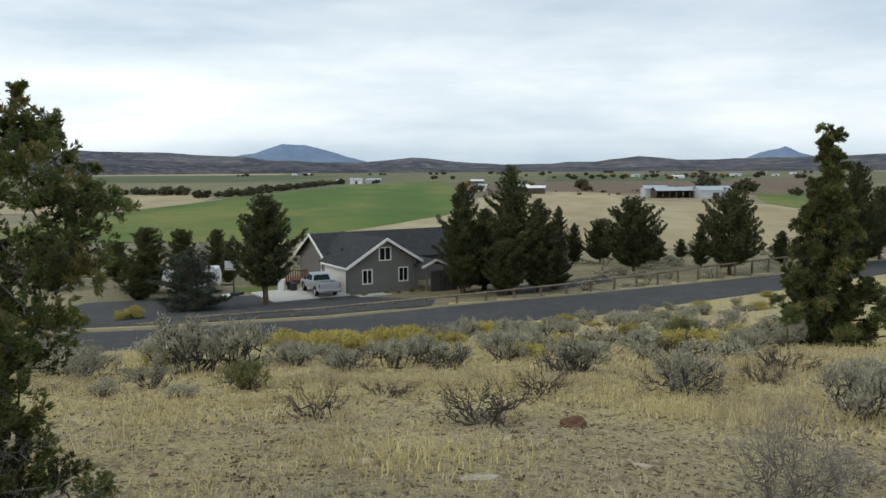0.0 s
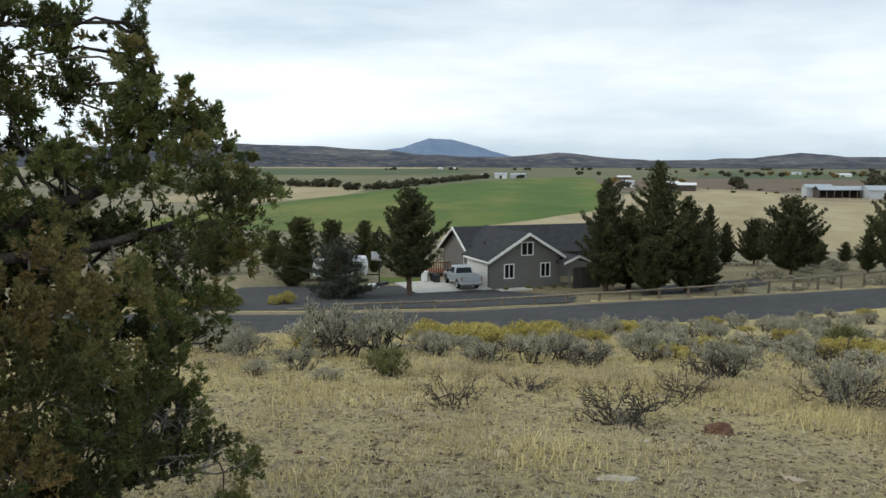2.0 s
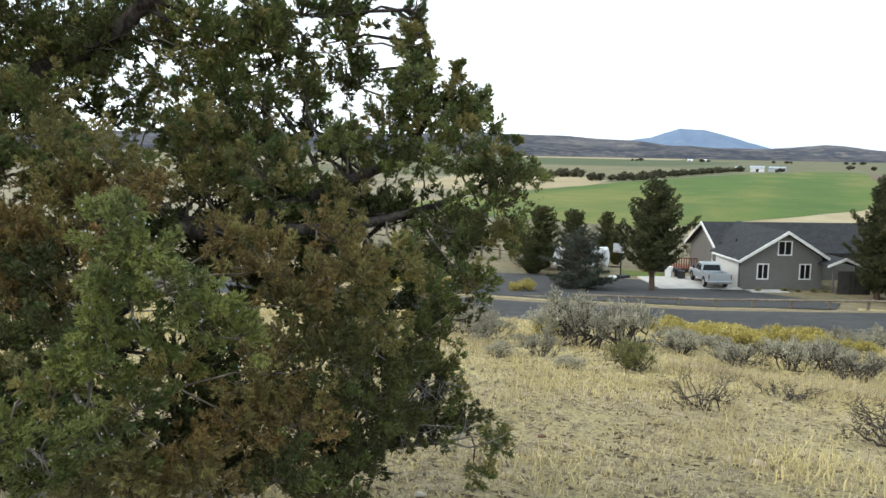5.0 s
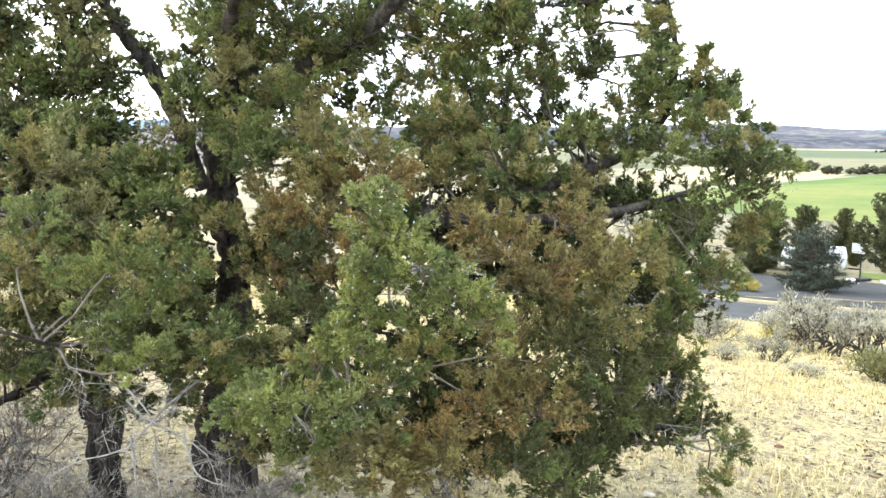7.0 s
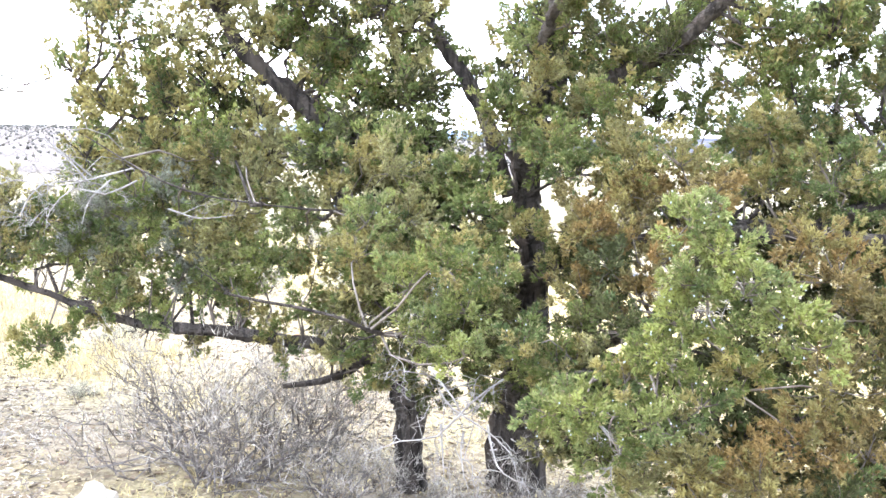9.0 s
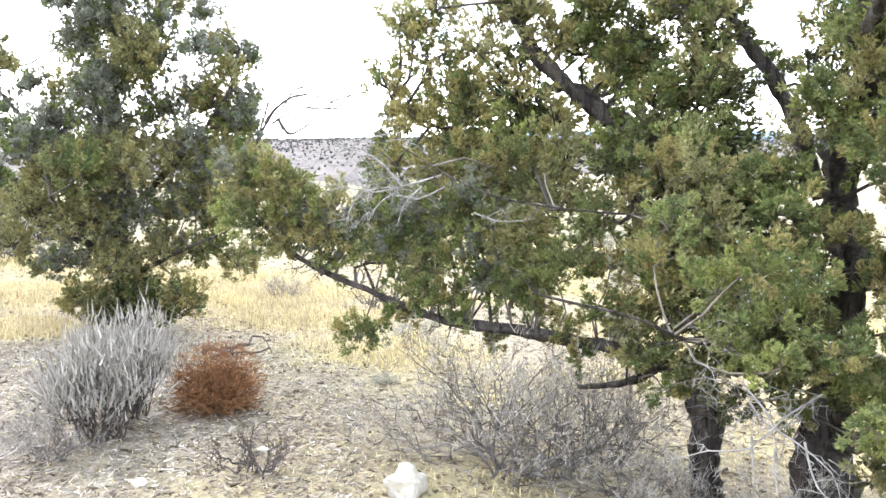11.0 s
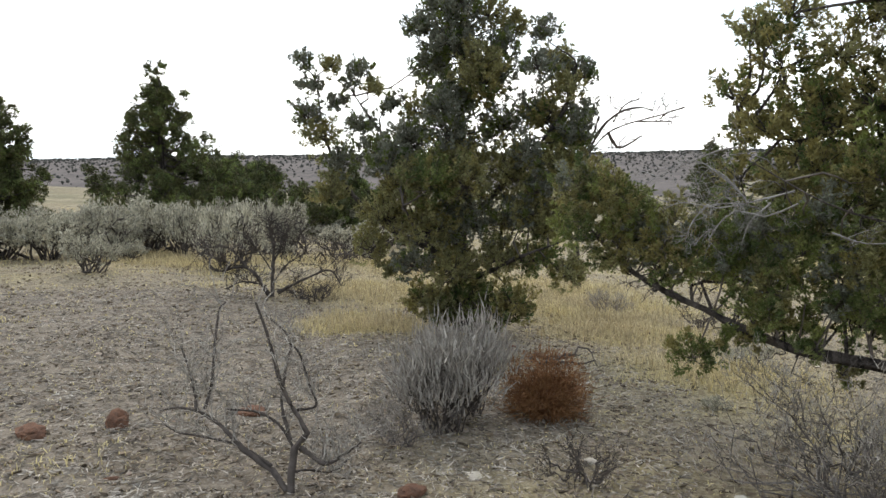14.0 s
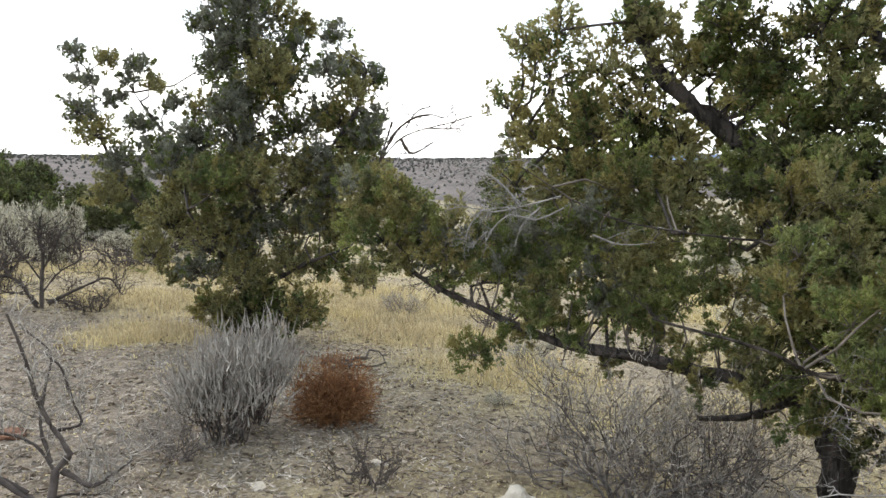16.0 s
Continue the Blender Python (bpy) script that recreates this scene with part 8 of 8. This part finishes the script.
# ---- farm buildings in the valley ----
def barn(x, y, w, d, h, label, turn=0.0, wall=None, roof=None, bays=0):
    b = thing("barn", x, y, float(height(x, y)), label, "barn", turn=turn)
    if bays:
        part("back_wall", boxes((-w / 2, w / 2, d / 2 - 0.3, d / 2, -0.5, h)), wall or M_BARNMETAL, b)
        part("side_wall", boxes((-w / 2, -w / 2 + 0.3, -d / 2, d / 2 - 0.3, -0.5, h)), wall or M_BARNMETAL, b)
        part("side_wall", boxes((w / 2 - 0.3, w / 2, -d / 2, d / 2 - 0.3, -0.5, h)), wall or M_BARNMETAL, b)
        for k in range(1, bays):
            part("post", boxes((-w / 2 + k * w / bays - 0.15, -w / 2 + k * w / bays + 0.15, -d / 2, -d / 2 + 0.3, -0.5, h)), M_TIMBER, b)
    else:
        part("wall", prism([(-d / 2, -0.5), (d / 2, -0.5), (d / 2, h), (0, h + d * 0.16), (-d / 2, h)], -w / 2, w / 2, "x"), wall or M_BARNMETAL, b)
        part("door", boxes((-w * 0.1, w * 0.1, -d / 2 - 0.08, -d / 2 - 0.01, -0.3, h * 0.75)), M_BARNDARK, b)
    for s in (1, -1):
        part("roof", roof_slab((0, h + d * 0.16 + 0.35), (s * (d / 2 + 0.5), h + 0.2), -w / 2 - 0.5, w / 2 + 0.5, "x", 0.2), roof or M_BARNROOF, b)
    return b


# the open shed's walls are coloured dark to stand for its inner shade
barn(121, 492, 24, 12, 4.6, "long open-fronted farm shed with pale roof", 4, M_BARNDARK, M_BARNROOF, 6)
barn(142, 486, 19, 14, 4.8, "pale metal farm shed beside the open one", 4)
barn(112, 503, 14, 10, 5.6, "pale-roofed barn behind the open shed", 4)
barn(47, 590, 12, 9, 4.2, "dark barn with a pale roof by the trees", -8, M_BARNDARK, M_WHITEPANEL)
barn(40, 640, 10, 8, 4.0, "dark barn with a pale roof by the trees", 12, M_BARNDARK, M_WHITEPANEL)
barn(8, 660, 9, 8, 4.5, "small white farm building", 0, M_WHITEPANEL, M_BARNROOF)
barn(300, 1500, 14, 9, 3.0, "far pale farmhouse among trees", 12, M_WHITEPANEL, M_BARNROOF)
barn(620, 1760, 16, 9, 3.5, "far white house among trees", -8, M_WHITEPANEL, M_WHITEPANEL)
barn(700, 1800, 12, 9, 3.0, "far white house among trees", 8, M_WHITEPANEL, M_BARNROOF)
barn(320, 1290, 26, 10, 3, "far long white farm shed", 6, M_WHITEPANEL, M_WHITEPANEL)
barn(480, 1500, 20, 9, 3.5, "far white farmhouse on the plain", 6, M_WHITEPANEL, M_BARNROOF)
barn(560, 1520, 12, 8, 2.5, "far white farm shed", -6, M_WHITEPANEL, M_BARNROOF)
barn(-140, 985, 15, 11, 5.0, "farmhouse with a grey roof on the rise", 8, M_WHITEPANEL, M_BARNROOF)
barn(-120, 1000, 18, 10, 4.5, "grey farm building beside the farmhouse", -6, M_BARNMETAL, M_BARNROOF)
barn(-160, 990, 9, 8, 4.0, "small dark farm building on the rise", 0, M_BARNDARK, M_BARNROOF)
barn(6, 905, 14, 9, 4.0, "far tan farm building", 10, M_TIMBER, M_WHITEPANEL)
for k in range(2):
    barn(-470 + k * 30, 2150 + 30 * k, 12, 9, 3.5, "far white house on the plain", 10 * k, M_WHITEPANEL, M_WHITEPANEL)

# ---- far trees ----
fr = np.random.default_rng(3)


def far_tree(name, mat, label, slender=1.0):
    root = thing(name, 0, 0, 0, label, "tree", "trees at the fields' edges")
    wood("trunk", [tube([(0, 0, -0.5), (0, 0, 2.5)], [0.5, 0.3], 6)], M_BARK, root)
    lobes = ball_points(9, fr, 0.5) * (4.4 * slender, 4.4 * slender, 1.7) + (0, 0, 3.3)
    C = np.concatenate([ball_points(26, fr, 0.4) * 2.0 + c for c in lobes])
    V, F = sprig_cones(C, fr.normal(0, 1, C.shape) + (0, 0, 0.4), 1.7 * fr.uniform(0.6, 1.3, len(C)), 0.75, fr)
    part("crown", soup("crown", V, F, mat), None, root)
    return root


FAR = [far_tree("field_tree", M_FARTREE, "dark rounded tree at a field's edge"), far_tree("field_tree", M_FARTREE, "dark tree at a field's edge", 0.6), far_tree("field_tree", M_FARGOLD, "autumn-coloured tree by the farm", 0.9)]
for f in FAR:
    f.matrix_basis = pose(-60 + 30 * FAR.index(f), 1300, float(height(-60, 1300)))
FAR[2].matrix_basis = pose(-5, 800, float(height(-5, 800)))
rows = [(160, 560, 3.2, 0), (184, 555, 2.6, 0), (95, 710, 2.4, 1), (230, 560, 1.2, 0), (138, 555, 1.4, 0), (205, 520, 1.3, 0), (90, 640, 1.3, 0), (4, 640, 1.5, 0), (-10, 700, 1.2, 1), (12, 760, 1.4, 2), (60, 820, 1.2, 2), (40, 900, 1.4, 1), (-160, 1000, 1.6, 0), (-125, 1020, 1.5, 1), (-172, 960, 1.2, 1), (-115, 985, 1.3, 0), (250, 760, 1.0, 1), (-196, 445, 0.75, 1), (-188, 440, 0.45, 1), (350, 1300, 2.2, 2), (300, 1350, 2.0, 0), (410, 1450, 2.4, 0), (520, 1480, 2.4, 0), (230, 1250, 1.8, 1), (150, 1200, 1.8, 0)]
for k in range(30):
    u = (k + fr.random()) / 30
    rows.append((-330 + 124 * u + fr.normal(0, 3), 612 - 16 * u + fr.normal(0, 6), fr.uniform(0.9, 1.9), k % 2))
for k in range(54):
    u = (k + fr.random()) / 54
    rows.append((float(np.interp(u, (0, 0.12, 0.35, 1), (-180, -163, -166, -163))) + fr.normal(0, 3), 530 + 455 * u ** 1.25 + fr.normal(0, 6), fr.uniform(0.8, 1.7), k % 2))
for k in range(30):
    rows.append((-560 + 1500 * (k // 3 * 3 + fr.random()) / 30, 1900 + 60 * (k // 3) % 500 + 40 * fr.random(), fr.uniform(1.2, 2.0), k % 2))
for k in range(26):
    rows.append((100 + 420 * fr.random(), 1150 + 700 * fr.random(), fr.uniform(0.8, 2.0), (0, 0, 1, 2)[k % 4]))
for k in range(22):
    rows.append((fr.uniform(20, 190), fr.uniform(545, 660), fr.uniform(0.25, 0.6), k % 3))
for k in range(30):
    rows.append((fr.uniform(8, 60), fr.uniform(118, 150), fr.uniform(0.12, 0.3), k % 2))
for k in range(14):
    rows.append((-90 - 75 * fr.random(), 118 + 60 * fr.random(), fr.uniform(0.2, 0.4), k % 2))
for x, y, s, kind in rows:
    copy_thing(FAR[kind], pose(x, y, float(height(x, y)), 0, 0, fr.uniform(0, 360)) @ Matrix.Scale(s * 0.62, 4))


# ---- grass, litter and stones ----
cr = np.random.default_rng(17)


def sector(n, near, far, a0, a1, power=1.0):
    """Random places of the plan round the viewer; power under 2 crowds them towards it."""
    u = cr.random(n)
    r = (near ** power + u * (far ** power - near ** power)) ** (1 / power)
    a = np.radians(cr.uniform(a0, a1, n))
    return -np.sin(a) * r, np.cos(a) * r, r


def blades(x, y, r, tall, wide):
    """Grass blades: leaning slivers with a fold."""
    n = len(x)
    z = rough_height(x, y) - 0.01
    a = cr.uniform(0, 2 * np.pi, n)
    lean = cr.uniform(0.2, 1.5, n)
    h = tall * cr.uniform(0.5, 1.3, n)
    w = wide * cr.uniform(0.7, 1.3, n)
    base = np.stack([x, y, z], -1)
    side = np.stack([-np.sin(a), np.cos(a), 0 * a], -1) * w[:, None]
    mid = base + np.stack([np.cos(a) * lean * h * 0.35, np.sin(a) * lean * h * 0.35, h * 0.6], -1)
    tip = base + np.stack([np.cos(a) * lean * h, np.sin(a) * lean * h, h * (1 - 0.45 * lean)], -1)
    V = np.stack([base - side, base + side, mid + side * 0.7, mid - side * 0.7, tip], 1).reshape(-1, 3)
    f = np.array([(0, 1, 2), (0, 2, 3), (3, 2, 4)])
    return V, (np.arange(n)[:, None, None] * 5 + f).reshape(-1, 3)


def grassiness(x, y):
    return np.clip(0.5 + 0.6 * lumps(x, y, 1.7, 5.0) + 0.35 * lumps(x, y, 0.6, 1.0) - 0.85 * bareness(x, y), 0, 1)


gx, gy, gr_ = sector(200000, 2.3, 34, -36, 138, 0.85)
keep = cr.random(len(gx)) < 0.35 + 0.65 * grassiness(gx, gy)
gx, gy, gr_ = gx[keep], gy[keep], gr_[keep]
V, F = blades(gx, gy, gr_, (0.03 + 0.085 * grassiness(gx, gy)) * (1 + 0.012 * gr_), 0.0020 + 0.0005 * gr_)
tagged(new("dry_grass", soup("dry_grass", V, F, M_GRASS)), "sparse yellow dry bunch grass on the slope", "grass", kind="stuff")
# tall pale tufts between the shrubs
tx, ty, t_r = sector(900, 6.0, 27, -32, 132, 1.3)
tk = (cr.random(900) < 0.15 + 0.85 * grassiness(tx, ty)) & (bareness(tx, ty) < 0.4)
tx, ty = np.repeat(tx[tk], 75), np.repeat(ty[tk], 75)
spread = cr.normal(0, 0.22, (2, len(tx)))
V, F = blades(tx + spread[0], ty + spread[1], 0, 0.23, 0.0032)
tagged(new("tall_grass", soup("tall_grass", V, F, M_GRASS)), "tall pale tufts of dry grass between the shrubs", "grass", kind="stuff")

# short bleached tussocks on the near slope
ux, uy, u_r = sector(5200, 2.5, 13, -34, 70, 1.25)
uk = (bareness(ux, uy) < 0.5) & (cr.random(5200) < 0.35 + 0.65 * grassiness(ux, uy))
ux, uy = np.repeat(ux[uk], 16), np.repeat(uy[uk], 16)
spread = cr.normal(0, 0.035, (2, len(ux)))
V, F = blades(ux + spread[0], uy + spread[1], 0, 0.065, 0.0030)
tagged(new("tussocks", soup("tussocks", V, F, M_STRAW)), "short bleached tussocks of dry grass", "grass", kind="stuff")

# thick yellow patches uphill
mk = [(a + r * 1.2 * cr.normal(0, 0.5, n), b + r * 1.2 * cr.normal(0, 0.5, n)) for a, b, r in MEADOWS for n in (int(2600 * r),)]
mx, my = np.concatenate([p[0] for p in mk]), np.concatenate([p[1] for p in mk])
far = np.hypot(mx, my)
keep = cr.random(len(mx)) < meadow(mx, my) * np.where(far < 6, 0.22, 1.0)
V, F = blades(mx[keep], my[keep], 0, np.where(far[keep] < 6, 0.10, 0.15), 0.0022 + 0.00016 * far[keep])
tagged(new("yellow_grass", soup("yellow_grass", V, F, M_YELLOWGRASS)), "thick yellow dry grass uphill between the shrubs", "grass", kind="stuff")
# coarse pale chips on the bare patch
bx, by, b_r = sector(34000, 2.6, 12, 88, 140, 1.2)
keep = bareness(bx, by) > 0.4
C = np.stack([bx, by, rough_height(bx, by) + 0.006], -1)[keep]
V, F = sprig_cones(C, cr.normal(0, 1, C.shape) * (1, 1, 0.25), cr.uniform(0.02, 0.075, len(C)), cr.uniform(0.003, 0.0065, len(C)), cr)
tagged(new("bark_chips", soup("bark_chips", V, F, M_CHIP)), "grey-brown chips of bark and twig on bare ground", "litter", kind="stuff")

# litter: chips of bark, pebbles and fallen twigs
lx, ly, l_r = sector(32000, 2.3, 18, -36, 138, 0.85)
C = np.stack([lx, ly, rough_height(lx, ly) + 0.003], -1)
V, F = sprig_cones(C, cr.normal(0, 1, C.shape) * (1, 1, 0.12), cr.uniform(0.02, 0.08, len(C)), cr.uniform(0.004, 0.012, len(C)) * (1 + 0.05 * l_r), cr)
tagged(new("twig_litter", soup("twig_litter", V, F, M_LITTER)), "scattered bits of dead twig on the ground", "litter", kind="stuff")
sx, sy, s_r = sector(70000, 2.3, 17, -36, 138, 0.85)
keep = cr.random(len(sx)) < 0.45 + 0.4 * lumps(sx, sy, 0.5, 3.0)
C = np.stack([sx, sy, rough_height(sx, sy) + 0.006], -1)[keep]
V, F = sprig_cones(C, cr.normal(0, 1, C.shape) * (1, 1, 0.22), cr.uniform(0.015, 0.06, len(C)), cr.uniform(0.0014, 0.003, len(C)) * (1 + 0.08 * s_r[keep]), cr)
tagged(new("straw_litter", soup("straw_litter", V, F, M_STRAW)), "pale bits of straw lying on the ground", "litter", kind="stuff")
px, py, p_r = sector(7000, 2.3, 16, -36, 138, 0.9)
C = np.stack([px, py, rough_height(px, py)], -1)
size = cr.uniform(0.006, 0.016, len(C)) * np.where(cr.random(len(C)) < 0.06, 2.2, 1)
V, F = spindles(C - (0, 0, 0.004), cr.normal(0, 1, C.shape) * (1, 1, 0.25) + (0, 0, 0.1), size * 2, size * 0.8, cr)
tagged(new("pebbles", soup("pebbles", V, F, M_PEBBLE)), "scattered grey and reddish pebbles", "pebbles", kind="stuff")


def rock(x, y, w, d, h, mat, label, seed, sink=0.3):
    bm = bmesh.new()
    bmesh.ops.create_icosphere(bm, subdivisions=3, radius=0.5)
    for v in bm.verts:
        p = v.co.copy()
        k = 1 + 0.35 * noise.noise(p * 2.2 + Vector((seed, 0, 0))) + 0.12 * noise.noise(p * 6 + Vector((0, seed, 0)))
        v.co = Vector((round(p.x * 5) / 5 * 0.35 + p.x * 0.65, p.y, round(p.z * 4) / 4 * 0.4 + p.z * 0.6)) * k
        v.co = Vector((v.co.x * w, v.co.y * d, v.co.z * h))
    root = part("rock", bm, mat, None)
    root.matrix_basis = pose(x, y, rough_at(x, y) + h * (0.5 - sink), 0, 0, seed * 47)
    return tagged(root, label, "rock", "stones of the slope")


rock(0.87, 7.75, 0.28, 0.22, 0.15, M_ROCK_RED, "rusty red cinder rock in the grass", 1)
rock(-0.02, 5.82, 0.30, 0.10, 0.05, M_ROCK_PALE, "flat pale stone on the ground", 4, 0.45)
rock(-4.23, 0.34, 0.22, 0.18, 0.2, M_ROCK_PALE, "pointed whitish stone under the juniper", 3, 0.3)
rock(-4.44, -3.19, 0.17, 0.13, 0.15, M_ROCK_RED, "small rusty red rock", 4)
rock(-4.08, -3.49, 0.2, 0.16, 0.08, M_ROCK_RED, "dark red rock on bare ground", 5)
rock(-5.0, -2.6, 0.2, 0.16, 0.07, M_ROCK_RED, "half-buried small reddish rock", 6, 0.4)
rock(-4.1, -1.25, 0.16, 0.12, 0.06, M_ROCK_RED, "small brownish flat stone", 7)
rock(-4.5, -1.0, 0.14, 0.07, 0.03, M_ROCK_PALE, "flat pale chip of stone", 8)
rock(-4.9, -0.4, 0.12, 0.06, 0.03, M_ROCK_PALE, "flat pale chip of stone", 9)
rock(-0.9, 6.4, 0.16, 0.12, 0.05, M_PEBBLE, "small grey half-buried stone", 10)
rock(1.2, 6.3, 0.16, 0.09, 0.04, M_PEBBLE, "small brown stone in the grass", 11)
for k in range(60):
    a = cr.uniform(-30, 130)
    d = cr.uniform(3.6, 11)
    rock(-math.sin(radians(a)) * d, math.cos(radians(a)) * d, *(cr.uniform(0.04, 0.09), cr.uniform(0.03, 0.07), cr.uniform(0.02, 0.035)), (M_ROCK_PALE, M_ROCK_RED, M_PEBBLE)[k % 3], ("small pale stone on the slope", "small reddish stone on the slope", "small grey-brown stone on the slope")[k % 3], 20 + k)
